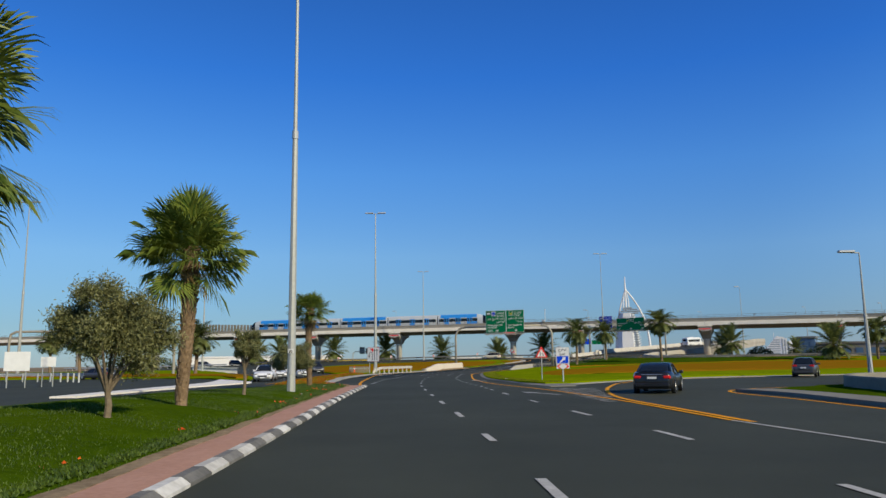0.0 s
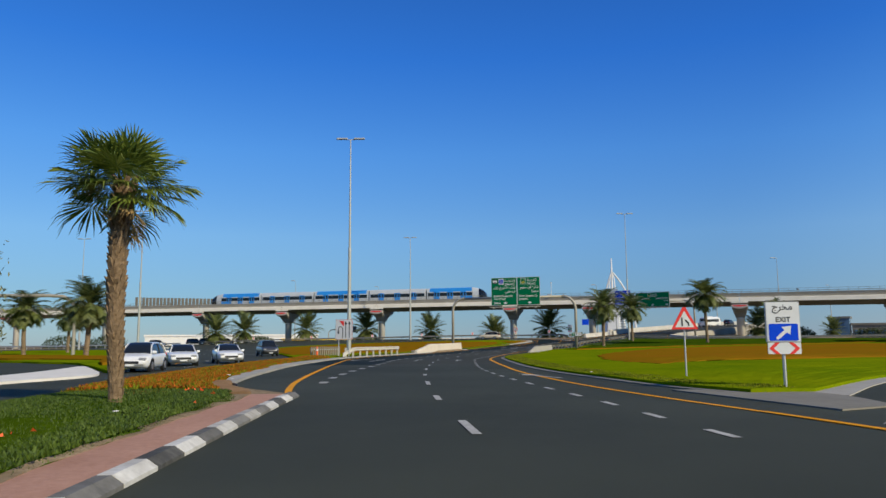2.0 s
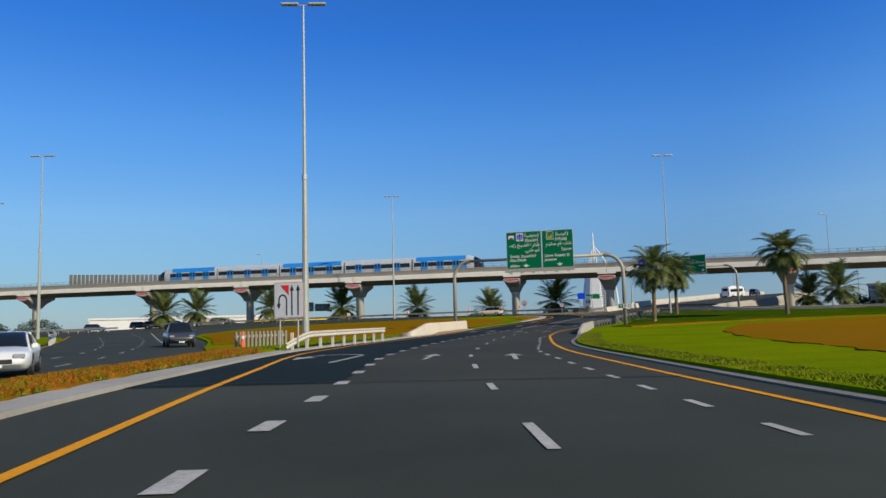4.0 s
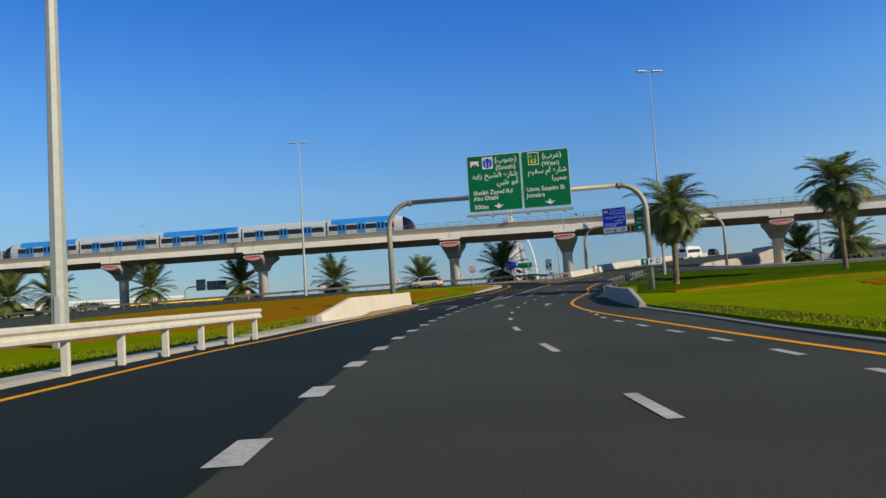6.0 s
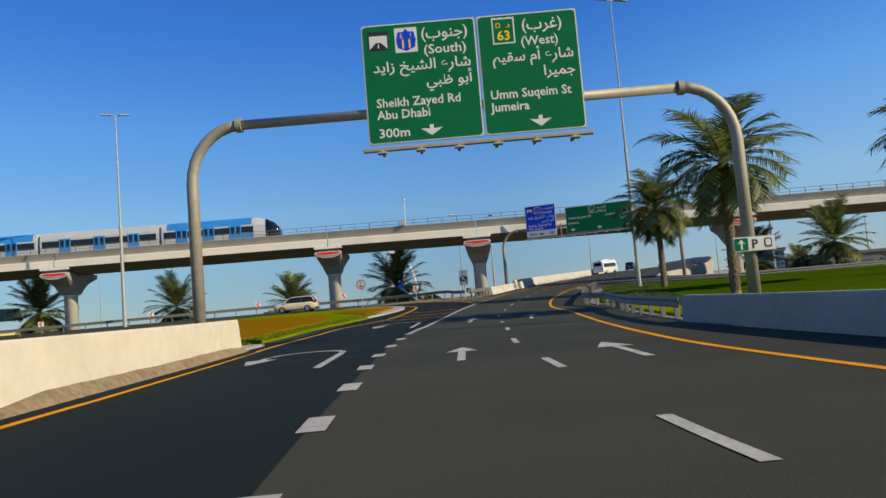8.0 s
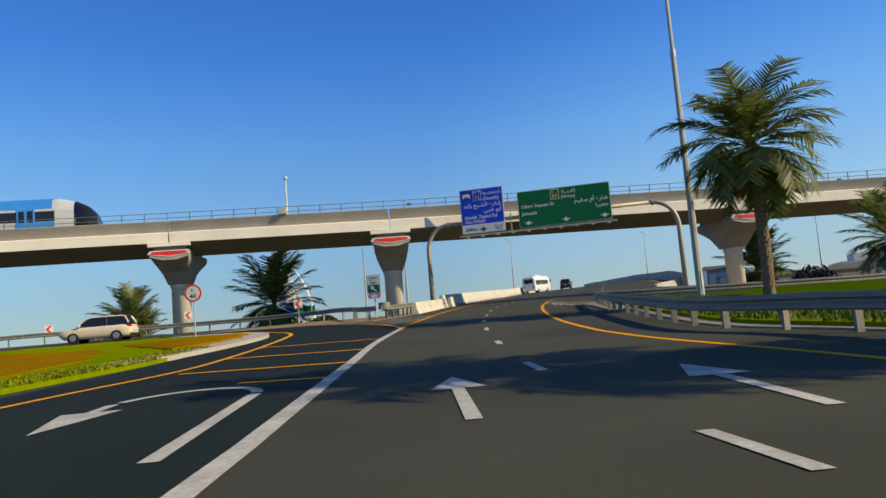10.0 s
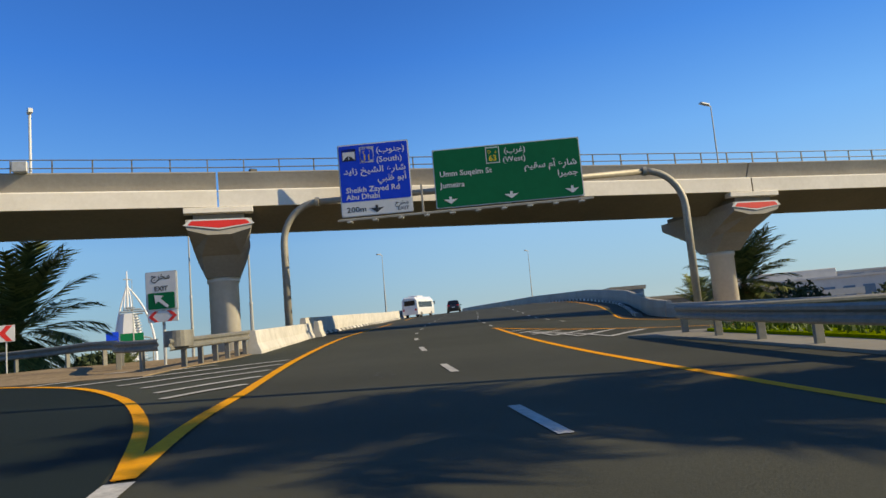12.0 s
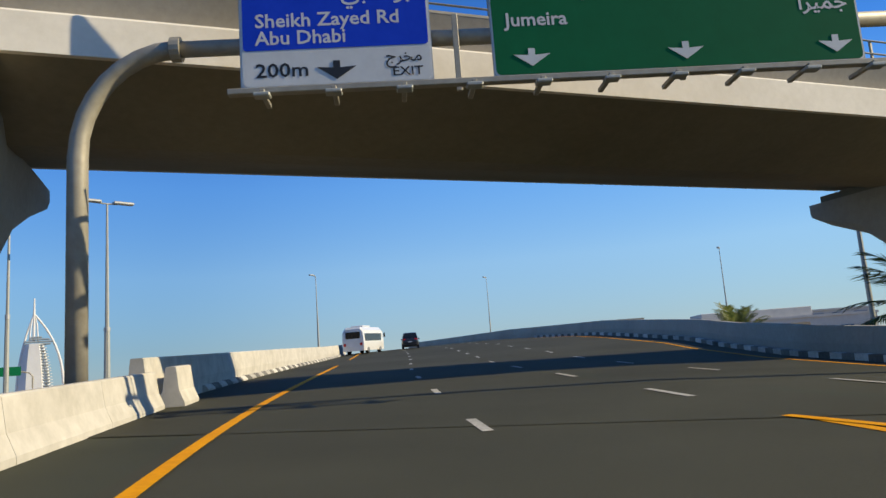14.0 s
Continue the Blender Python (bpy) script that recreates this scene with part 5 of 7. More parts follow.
def exit_sign(m, field, up, label, z0):
    root = thing("exit_sign", m, label, "sign", "exit signs")
    p = panel(0, 0.9, 0.32, 1.42, SIGN_WHITE, root, 0.05, 0.02, SIGN_WHITE)
    words(arabic("مخرج"), 0.45, 1.2, 0.25, SIGN_BLACK, p, -0.055, "CENTER", 0.004)
    words("EXIT", 0.45, 0.87, 0.19, SIGN_BLACK, p, -0.055, "CENTER", 0.004)
    part("field", Geo().prism(rounded(0.07, 0.83, 0.36, 0.82, 0.04), -0.056, -0.05), field, p)
    s = -1 if up == "left" else 1
    part("arrow", Geo().prism([(0.45 + s * a, 0.58 + b) for a, b in ((-0.16, -0.2), (-0.21, -0.14), (0.02, 0.07), (-0.06, 0.15), (0.2, 0.18), (0.17, -0.06), (0.09, 0.0))], -0.062, -0.057), SIGN_WHITE, p)
    two_chevrons(0.03, 0.89, 0.0, 0.31, root)
    sign_posts(root, (0.45,), z0, 0.6, 0.045)
    return root


exit_sign(pose(9.5, 52.3, 1.0, 0, 0, -8), SIGN_BLUE, "right", "white exit sign with a blue arrow field over red chevrons", -1.1)
exit_sign(pose(31.05, 195.8, 3.5, 0, 0, -40) @ Matrix.Scale(1.14, 4), SIGN_GREEN, "left", "white exit sign with a green arrow field over red chevrons", -1.7)
tr = thing("warning_sign", pose(9.28, 58.1, 0, 0, 0, -6), "red-edged white triangular merge warning sign on a post", "sign")
p = part("panel", Geo().prism([(-0.46, 1.78), (0.46, 1.78), (0.05, 2.56), (-0.05, 2.56)], -0.03, 0.01), SIGN_RED, tr)
part("face", Geo().prism([(-0.33, 1.85), (0.33, 1.85), (0, 2.42)], -0.036, -0.031), SIGN_WHITE, p)
strokes([[(-0.09, 1.9), (-0.09, 2.18)], [(0.14, 1.9), (0.12, 2.0), (0.03, 2.1)]], 0.05, SIGN_BLACK, p, -0.037)
sign_posts(tr, (0,), 0.0, 2.3, 0.03)
sp = thing("speed_sign", pose(18.56, 188.4, 0, 0, 0, -30), "round red-edged speed limit sign on a post", "sign")
p = part("panel", Geo().prism([(0.46 * math.cos(radians(a)), 4.02 + 0.46 * math.sin(radians(a))) for a in range(0, 360, 12)], -0.03, 0.01), SIGN_RED, sp)
part("face", Geo().prism([(0.37 * math.cos(radians(a)), 4.02 + 0.37 * math.sin(radians(a))) for a in range(0, 360, 12)], -0.037, -0.031), SIGN_WHITE, p)
words("40", 0, 3.74, 0.36, SIGN_BLACK, p, -0.04, "CENTER", 0.008)
words("٤٠", 0, 4.1, 0.26, SIGN_BLACK, p, -0.04, "CENTER", 0.004)
sign_posts(sp, (0,), 1.6, 4.2, 0.035)


def chevron_post(x, y, z, turn):
    root = thing("chevron_marker", pose(x, y, z, 0, 0, turn), "white curve marker board with a red chevron on a post", "sign", "curve markers")
    p = part("panel", Geo().prism(rounded(-0.3, 0.3, -0.3, 0.3, 0.02), -0.02, 0.01), SIGN_WHITE, root)
    part("chevron", Geo().prism([(0.02, 0.28), (0.22, 0.28), (-0.02, 0.0), (0.22, -0.28), (0.02, -0.28), (-0.24, 0.0)], -0.026, -0.021), SIGN_RED, p)
    part("post", Geo().tube([(0, 0.04, ground_z(x, y) - z), (0, 0.04, 0.2)], 0.03, 6), STEEL, root)


for x, y, z, t in ((27.9, 202.2, 3.75, -25), (21.2, 211.5, 3.8, -10), (11.0, 214.6, 3.5, -5), (-1.5, 216.6, 3.3, 0), (-14, 219.5, 3.2, 5), (-30, 224.0, 3.0, 8), (-46, 229, 2.8, 8)):
    chevron_post(x, y, z, t)

# ---- barriers, rails and kerbs ----
def guard_rail(name, pts, z0, label, spacing=2.0, mat=STEEL, side=1, double=False, top=0.86, end=True, group="guard rails"):
    """A W-beam on posts along a line; side: which way the beam faces (1: right of the line)."""
    root = thing(name, pose(0, 0, 0), label, "guard rail", group)
    line = smooth_line(pts, 0.5)
    prof = [(0.0, 0.0), (0.05, 0.04), (0.05, 0.1), (0.0, 0.15), (0.0, 0.19), (0.05, 0.24), (0.05, 0.3), (0.0, 0.34)]
    for s in ((side, -side) if double else (side,)):
        rings = []
        for i, p in enumerate(line):
            q = line[min(i + 1, len(line) - 1)] - line[max(i - 1, 0)]
            q.normalize()
            n = Vector((q.y, -q.x, 0)) * s
            z = ground_z(p.x, p.y) + z0 + top - 0.34
            if end and i < 7:
                z -= 0.55 * (1 - i / 7) ** 1.5
            ring = [(p.x + n.x * (0.12 + k), p.y + n.y * (0.12 + k), z + h) for k, h in prof]
            ring += [(p.x + n.x * (0.11 + k), p.y + n.y * (0.11 + k), z + h) for k, h in reversed(prof)]
            rings.append(ring)
        part("beam", Geo().rows(rings, True, True), mat, root)
    box = Geo().box(-0.045, 0.045, -0.09, 0.07, -0.2, top - 0.03, 0.01).mesh("post", mat)
    for p, q in zip(line[int(1 / 0.5)::int(spacing / 0.5)], line[int(1 / 0.5) + 1::int(spacing / 0.5)]):
        d = q - p
        part("post", box, mat, root, m=pose(p.x, p.y, ground_z(p.x, p.y) + z0, 0, 0, math.degrees(math.atan2(d.y, d.x))))
    return root


guard_rail("guard_rail", [(-7.6, 99.3), (-6.35, 104.3), (-5.2, 108.8), (-3.25, 116.0)], 0.14, "cream painted steel guard rail beside the turning lane", 2.0, RAIL_CREAM)
guard_rail("guard_rail", [(-60, 233), (-44, 227.5), (-28, 222.5), (-12, 218), (2, 215), (14, 212.6), (23, 209.2), (29, 204.6), (31.0, 199.8), (29.9, 194.6), (30.6, 192.9)], 0.05, "long weathered guard rail round the outside of the loop", 2.5, RAIL_DARK, end=False)
nose = Geo()
nose.rows([[(31.1 + 0.42 * math.sin(a + 0.6), 192.95 - 0.42 * math.cos(a + 0.6), 2.2 + h) for a in [radians(v) for v in range(-120, 121, 15)]] for h in (0.42, 0.5, 0.66, 0.8, 0.88)])
tagged(part("rail_nose", nose, RAIL_DARK), "rounded grey nose plate at the end of the guard rail", "guard rail")
guard_rail("guard_rail", [(30.6, 192.6), (32.0, 193.9), (33.3, 195.2), (35.0, 197.3)], 0.02, "weathered steel guard rail leading up to the concrete barrier", 1.0, RAIL_DARK, end=False)
guard_rail("guard_rail", [(17.8, 139.0), (21.2, 147.0), (25.4, 156.0), (26.6, 160.6), (29.6, 166.0), (33.2, 171.9), (36.4, 176.9), (40.2, 182.4)], 0.06, "weathered steel guard rail beside the lawn", 2.0, RAIL_DARK, side=-1, end=False, top=0.68)
guard_rail("guard_rail", [(40.2, 182.4), (42.5, 180.2), (48, 176.3), (58, 171.5), (74, 166.0), (96, 157.5), (112, 148)], 0.08, "weathered guard rail along the far edge of the lawn", 2.0, RAIL_DARK, side=1, end=False, top=0.62)
guard_rail("guard_rail", [(-34, 76), (-40, 82), (-48, 84), (-60, 83)], 0.1, "guard rail bending round a side road's nose", 2.0, STEEL, end=False)
guard_rail("guard_rail", [(-34, 131), (-46, 158), (-64, 196)], 0.2, "short striped rail beside the far lawn", 1.5, STEEL, side=1, end=False)
guard_rail("guard_rail", [(-125, 250), (-100, 238), (-80, 229), (-62, 220)], 0.1, "pale guard rail below the viaduct", 3.0, STEEL, end=False)
# wooden-slat screen at the turning lane's end
fence = thing("slat_barrier", pose(-11.2, 104.5, 0.1, 0, 0, 38), "short row of weathered vertical slat posts", "barrier")
for i in range(14):
    part("slat", Geo().box(i * 0.24, i * 0.24 + 0.13, -0.05, 0.05, 0, 0.95, 0.01), CONCRETE_DARK, fence)
part("rail", Geo().box(0, 3.3, 0.05, 0.09, 0.62, 0.75), STEEL, fence)
cone = thing("traffic_cone", pose(-10.2, 101.9, 0.2), "orange traffic post with a white band", "cone")
part("body", Geo().tube([(0, 0, 0), (0, 0, 0.45), (0, 0, 0.9)], [0.12, 0.09, 0.05], 12), CONE, cone)
part("foot", Geo().tube([(0, 0, 0), (0, 0, 0.06)], 0.22, 12), SIGN_BLACK, cone)
part("band", Geo().tube([(0, 0, 0.5), (0, 0, 0.65)], [0.092, 0.08], 12), SIGN_WHITE, cone)


def jersey(pts, height, z0, mat, name, label, length=4.0, width=0.34, first=None, zfun=ramp_z, step=True, group="concrete barriers"):
    """Concrete barrier units along a line, each with a stepped foot."""
    line = smooth_line(pts, 0.5)
    n = int(length / 0.5)
    for i in range(0, len(line) - 2, n):
        seg = line[i:i + n + 1]
        if len(seg) < 3:
            continue
        rings = []
        for j, p in enumerate(seg):
            t = (seg[min(j + 1, len(seg) - 1)] - seg[max(j - 1, 0)]).normalized()
            if j == 0:
                p = p + t * 0.012
            r = Vector((t.y, -t.x, 0))
            z = zfun(p.x, p.y) + z0
            h = height(p.y) if callable(height) else height
            w, f = width / 2, (0.14 if step else 0.0)
            rings.append([(p.x + r.x * k, p.y + r.y * k, z + q) for k, q in ((-w - f, -0.3), (-w - f, 0.1), (-w - 0.02, 0.38), (-w + 0.05, h - 0.03), (-w + 0.08, h), (w - 0.08, h), (w - 0.05, h - 0.03), (w + 0.02, 0.38), (w + f, 0.1), (w + f, -0.3))])
        tagged(part(name, Geo().rows(rings, True, True), mat), label, "barrier", group)


jersey(BARRIER_L[:4], 0.86, 0.0, BARRIER_CREAM, "concrete_barrier", "pale cast concrete barrier unit beside the bridge", 4.0)
jersey([(44.6, 210.2), (45.6, 211.6)], 0.95, 0.0, BARRIER_CREAM, "concrete_barrier", "pale concrete barrier end with an angled profile", 2.0)
jersey([(q.x, q.y) for q in offset(smooth_line(BARRIER_L[3:], 4.0), -0.4)], 1.08, 0.12, BARRIER_CREAM, "bridge_parapet", "tall pale concrete bridge parapet unit", 6.0, 0.4, step=False)
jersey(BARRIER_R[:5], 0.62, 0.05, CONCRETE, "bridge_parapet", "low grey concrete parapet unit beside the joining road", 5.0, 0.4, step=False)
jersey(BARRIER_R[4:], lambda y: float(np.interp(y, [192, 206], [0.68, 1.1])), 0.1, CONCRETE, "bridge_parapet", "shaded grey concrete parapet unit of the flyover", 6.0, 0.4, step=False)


def stripe_kerb(line, first, last, length, parent, height, z0=0.0, zfun=ramp_z, width=0.32, flip=1):
    """Kerb blocks in turn white and dark, on shared meshes."""
    meshes = []
    for mat in (KERB_WHITE, KERB_BLACK):
        g = Geo()
        prof = [(0.0, -0.15), (0.0, height * 0.35), (0.12, height), (width, height), (width, -0.15)]
        g.rows([[(x, k * flip, z) for k, z in prof] for x in (0.012, length - 0.012)], True, True)
        meshes.append(g.mesh("kerb_block", mat))
    pts = smooth_line(line, length)
    for i, (p, q) in enumerate(zip(pts, pts[1:])):
        if not first <= i <= last:
            continue
        d = q - p
        zp, zq = zfun(p.x, p.y), zfun(q.x, q.y)
        part("kerb_block", meshes[i % 2], KERB_WHITE, parent, m=pose(p.x, p.y, zp + z0, 0, -math.degrees(math.atan2(zq - zp, length)), math.degrees(math.atan2(d.y, d.x))))


kerb = thing("kerb", pose(0, 0, 0), "kerb of alternating white and dark grey painted stones", "kerb", kind="structure")
stripe_kerb(KERB, 20, 200, 1.02, kerb, 0.13, width=0.27)
kerb_2 = thing("kerb_bridge", pose(0, 0, 0), "black and white striped kerb below the bridge parapet", "kerb", kind="structure")
stripe_kerb(BARRIER_L[4:], 0, 60, 1.0, kerb_2, 0.2, 0.0)
stripe_kerb([tuple(p[:2]) for p in offset(smooth_line(BARRIER_R[3:], 2.0), -0.75)], 9, 76, 1.0, kerb_2, 0.2, 0.03)
tagged(sheet("pavement_pink", [(p[0] - 1.12, p[1]) for p in KERB], [(p[0] - 0.26, p[1]) for p in KERB], 90, 3, 0.118, PINK, 0.01, 0.3), "faded pink paved strip behind the kerb", "pavement", kind="structure")

# low walls beside the road
def low_wall(pts, height, thick, mat, label, taper_in, taper_out, z0=0.0):
    line = smooth_line(pts, 0.5)
    rings = []
    n = len(line)
    for i, p in enumerate(line):
        t = (line[min(i + 1, n - 1)] - line[max(i - 1, 0)]).normalized()
        r = Vector((t.y, -t.x, 0))
        s = 1.0
        if taper_in and i * 0.5 < taper_in:
            s = 0.28 + 0.72 * (i * 0.5 / taper_in)
        if taper_out and (n - 1 - i) * 0.5 < taper_out:
            s = 0.35 + 0.65 * ((n - 1 - i) * 0.5 / taper_out) ** 0.7
        z = ground_z(p.x, p.y) + z0
        h = height * s
        rings.append([(p.x + r.x * k, p.y + r.y * k, z + q) for k, q in ((-thick / 2, -0.3), (-thick / 2 + 0.03, h - 0.04), (-thick / 2 + 0.07, h), (thick / 2 - 0.07, h), (thick / 2 - 0.03, h - 0.04), (thick / 2 + 0.1, -0.3))])
    return tagged(part("low_wall", Geo().rows(rings, True, True), mat), label, "wall")


low_wall([(-1.42, 127.6), (-0.95, 129.0), (1.95, 137.4), (5.06, 146.4)], 1.06, 0.4, CREAM, "cream painted concrete wall with a stained sloping end", 5.5, 0, 0.1)
tagged(part("wall_end_block", Geo().box(-0.25, 0.25, -0.2, 0.2, -0.2, 0.3, 0.06), CONCRETE_DARK, m=pose(-1.75, 126.9, 0.12, 0, 0, 72)), "dark weathered concrete block at the wall's foot", "block")
low_wall([(12.2, 120.7), (13.4, 124.6), (15.2, 130.6), (17.8, 138.9)], 0.76, 0.32, CONCRETE, "grey concrete wall edging the lawn, sloped at its end", 4.5, 0, 0.02)
low_wall([(19.2, 29), (20.6, 36.5), (24.4, 41.2), (31, 42.6), (38, 39)], 0.6, 0.4, CONCRETE_DARK, "low brown concrete retaining wall of a small island", 0, 0, 0.1)


# ---- street lamps ----
def street_lamp(x, y, z, top, arms, turn, big=1.0, label="", plain=False):
    root = thing("street_lamp", pose(x, y, z, 0, 0, turn), label or "tall grey stepped steel lamp post with two short arms", "street lamp", "street lamps")
    h = top - z
    part("pole", Geo().tube([(0, 0, -0.3), (0, 0, h * 0.475)], [0.31 * big, 0.205 * big], 8), STEEL_POLE, root)
    part("upper_pole", Geo().tube([(0, 0, h * 0.47), (0, 0, h)], [0.165 * big, 0.075 * big], 8), STEEL_POLE, root)
    part("collar", Geo().tube([(0, 0, h * 0.465), (0, 0, h * 0.48)], 0.24 * big, 12), STEEL, root)
    part("base_door", Geo().box(-0.1 * big, 0.1 * big, -0.31 * big, -0.26 * big, 0.5, 1.3, 0.01), STEEL, root)
    for s in arms:
        part("arm", Geo().tube([(0, 0, h - 0.05), (s * 1.5, 0, h + 0.04)], 0.05, 6), STEEL_POLE, root)
        part("lamp_head", Geo().box(min(s * 0.35, s * 1.6), max(s * 0.35, s * 1.6), -0.19, 0.19, h - 0.02, h + 0.16, 0.05), STEEL, root)
    return root


first = street_lamp(-4.66, 34.7, 0.6, 24.6, (-1, 1), 0, 0.6)
plate = part("number_plate", Geo().box(-0.12, 0.12, -0.205, -0.195, 1.42, 1.6, 0.004), SIGN_WHITE, first)
words("30", 0, 1.45, 0.155, SIGN_BLACK, plate, -0.21, "CENTER", 0.005)
for x, y, z, top in ((-8.5, 113.7, 0.4, 24.3), (-4.3, 214.5, 1.8, 27.4), (-85.5, 215.9, 0.5, 27.6), (-50.6, 163, 0.6, 25.0), (52.9, 239, 0.3, 15.0), (-60, 110, 0.3, 26)):
    street_lamp(x, y, z, top, (-1, 1), 0, 0.8)
street_lamp(38.3, 172.5, 1.4, 25.9, (-1, 1), 0, 0.56)
for x, y, z, top, t in ((84, 207, 0.8, 21.0, 0), (101.3, 289.6, 6.5, 19.3, 20), (143.6, 293, 5.0, 20.8, 20), (145.5, 245.3, 3.0, 18.6, 20), (33.8, 58, 0.2, 9.4, 0), (48.5, 243, 0.3, 17.5, 0), (66, 330, 0.3, 20, 0), (-20, 330, 0.3, 24, 0), (-48, 300, 0.3, 24, 0)):
    street_lamp(x, y, z, top, (-1,), t, 0.6, "slim grey street lamp with a single arm")

# ---- palms and trees ----
def palm_trunk(height, r0, r1, rnd, fan):
    """A tapered trunk set with old leaf bases."""
    g = Geo()
    pts, radii = [], []
    for i in range(13):
        s = i / 12
        pts.append((0.12 * math.sin(s * 2.2), 0.08 * math.sin(s * 3.1), -0.3 + (height + 0.3) * s))
        radii.append((r0 + (r1 - r0) * s) * (1.25 if i == 0 else 1.0))
    g.tube(pts, radii, 12)
    rows = int(height / (0.16 if fan else 0.2))
    for i in range(rows):
        s = (i + 0.5) / rows
        z = height * s
        r = r0 + (r1 - r0) * s
        cx, cy = 0.12 * math.sin(s * 2.2), 0.08 * math.sin(s * 3.1)
        out = (0.02 + 0.09 * s if fan else 0.045) * (0.7 + 0.6 * rnd.random())
        for j in range(9):
            a = 2 * math.pi * (j + 0.5 * (i % 2)) / 9 + rnd.uniform(-0.1, 0.1)
            c, sn, w = math.cos(a), math.sin(a), 0.17 * r / 0.2
            tip = rnd.uniform(0.1, 0.22) * (1.15 if fan else 1.0)
            base = Vector((cx + c * r * 0.96, cy + sn * r * 0.96, z))
            side = Vector((-sn, c, 0)) * w * 0.5
            top = base + Vector((c * out, sn * out, tip))
            g.add([base - side, base + side, top + side * 0.55, top - side * 0.55, base + Vector((0, 0, tip * 0.9)) - side * 0.4, base + Vector((0, 0, tip * 0.9)) + side * 0.4], [(0, 1, 2, 3), (3, 2, 5, 4), (0, 3, 4), (1, 5, 2)])
    return g


def date_crown(rnd, count, length, droop, top):
    """Feather leaves from one point: each a curved rib with two rows of narrow leaflets. Returns green and dry leaf meshes."""
    verts, faces = [], []
    for n in range(count):
        s = n / count
        lift = radians(82 - 118 * s ** 0.85 + rnd.uniform(-9, 9))
        a = n * 2.39996 + rnd.uniform(-0.15, 0.15)
        ln = length * rnd.uniform(0.85, 1.1) * (0.75 + 0.25 * math.sin(math.pi * min(1, s + 0.25)))
        d, p, pts = lift, Vector((0, 0, top)), []
        for i in range(13):
            pts.append(p.copy())
            p = p + Vector((math.cos(d) * math.cos(a), math.cos(d) * math.sin(a), math.sin(d))) * (ln / 12)
            d -= radians(droop) / 12 * (0.5 + i / 9)
        across = Vector((-math.sin(a), math.cos(a), 0))
        k = len(verts)
        for i, q in enumerate(pts):
            w = 0.045 * (1 - i / 13)
            verts.extend([tuple(q - across * w), tuple(q + across * w)])
        faces.extend([(k + 2 * i, k + 2 * i + 1, k + 2 * i + 3, k + 2 * i + 2) for i in range(12)])
        for i in range(2, 12):
            for half in (0.0, 0.33, 0.67) if i < 11 else (0.0,):
                q = pts[i].lerp(pts[i + 1], half)
                along = (pts[i + 1] - pts[i]).normalized()
                up = across.cross(along) * -1
                size = 0.55 * length / 3 * (0.55 + 0.9 * math.sin(math.pi * (i + half) / 13)) * rnd.uniform(0.85, 1.1)
                for sgn in (-1, 1):
                    tip = q + (across * sgn * 0.75 + along * 0.62 + Vector((0, 0, -0.16)) + up * 0.1 * rnd.uniform(-1, 1.6)).normalized() * size
                    wide = along * 0.042 * length / 3
                    k = len(verts)
                    verts.extend([tuple(q - wide), tuple(q + wide), tuple(q.lerp(tip, 0.6) + wide * 0.8), tuple(tip), tuple(q.lerp(tip, 0.6) - wide * 0.5)])
                    faces.append((k, k + 1, k + 2, k + 3, k + 4))
    return verts, faces


def fan_crown(rnd, count, stalk, blade, top, low=-38, deep=1.2):
    """Fan leaves: a thin stalk and a wide fan of narrow stiff segments, upright above and hanging below."""
    verts, faces = [], []
    for n in range(count):
        s = n / count
        lift = radians(86 - (86 - low) * s ** 1.15 + rnd.uniform(-9, 9))
        if n >= count - 4 and count > 20:
            lift = radians(rnd.uniform(-40, -12))
        a = n * 2.39996 + rnd.uniform(-0.25, 0.25)
        ln = stalk * rnd.uniform(0.55, 1.15)
        out = Vector((math.cos(lift) * math.cos(a), math.cos(lift) * math.sin(a), math.sin(lift)))
        across = Vector((-math.sin(a), math.cos(a), 0))
        root = Vector((0, 0, top - deep * s))
        hub = root + out * ln + Vector((0, 0, -0.12 * ln * math.cos(lift)))
        k = len(verts)
        verts.extend([tuple(root - across * 0.022), tuple(root + across * 0.022), tuple(hub + across * 0.014), tuple(hub - across * 0.014)])
        faces.append((k, k + 1, k + 2, k + 3))
        face = (out + Vector((0, 0, 0.12 - 0.5 * s * s))).normalized()
        twist = rnd.uniform(-0.5, 0.5)
        normal = across.cross(face).normalized()
        wide = (across * math.cos(twist) + normal * math.sin(twist)).normalized()
        normal = wide.cross(face).normalized()
        segs = 30
        fold = rnd.uniform(0.1, 0.35)
        for j in range(segs):
            b = radians(-118 + 236 * j / (segs - 1) + rnd.uniform(-3, 3))
            d = (face * math.cos(b) + wide * math.sin(b) + normal * fold * abs(math.sin(b))).normalized()
            size = blade * (0.80 + 0.20 * math.cos(b)) * rnd.uniform(0.86, 1.08)
            w = (face * -math.sin(b) + wide * math.cos(b)) * size * 0.030
            mid = hub + d * size * 0.55
            far = hub + d * size * 0.80 + Vector((0, 0, -0.03 * size))
            tip = hub + d * size + Vector((0, 0, -(0.06 + 0.22 * s) * size * rnd.uniform(0.5, 1.5)))
            k = len(verts)
            verts.extend([tuple(hub), tuple(mid - w), tuple(far - w * 0.5), tuple(tip), tuple(far + w * 0.5), tuple(mid + w)])
            faces.append((k, k + 1, k + 2, k + 3, k + 4, k + 5))
    return verts, faces


CROWNS = {}


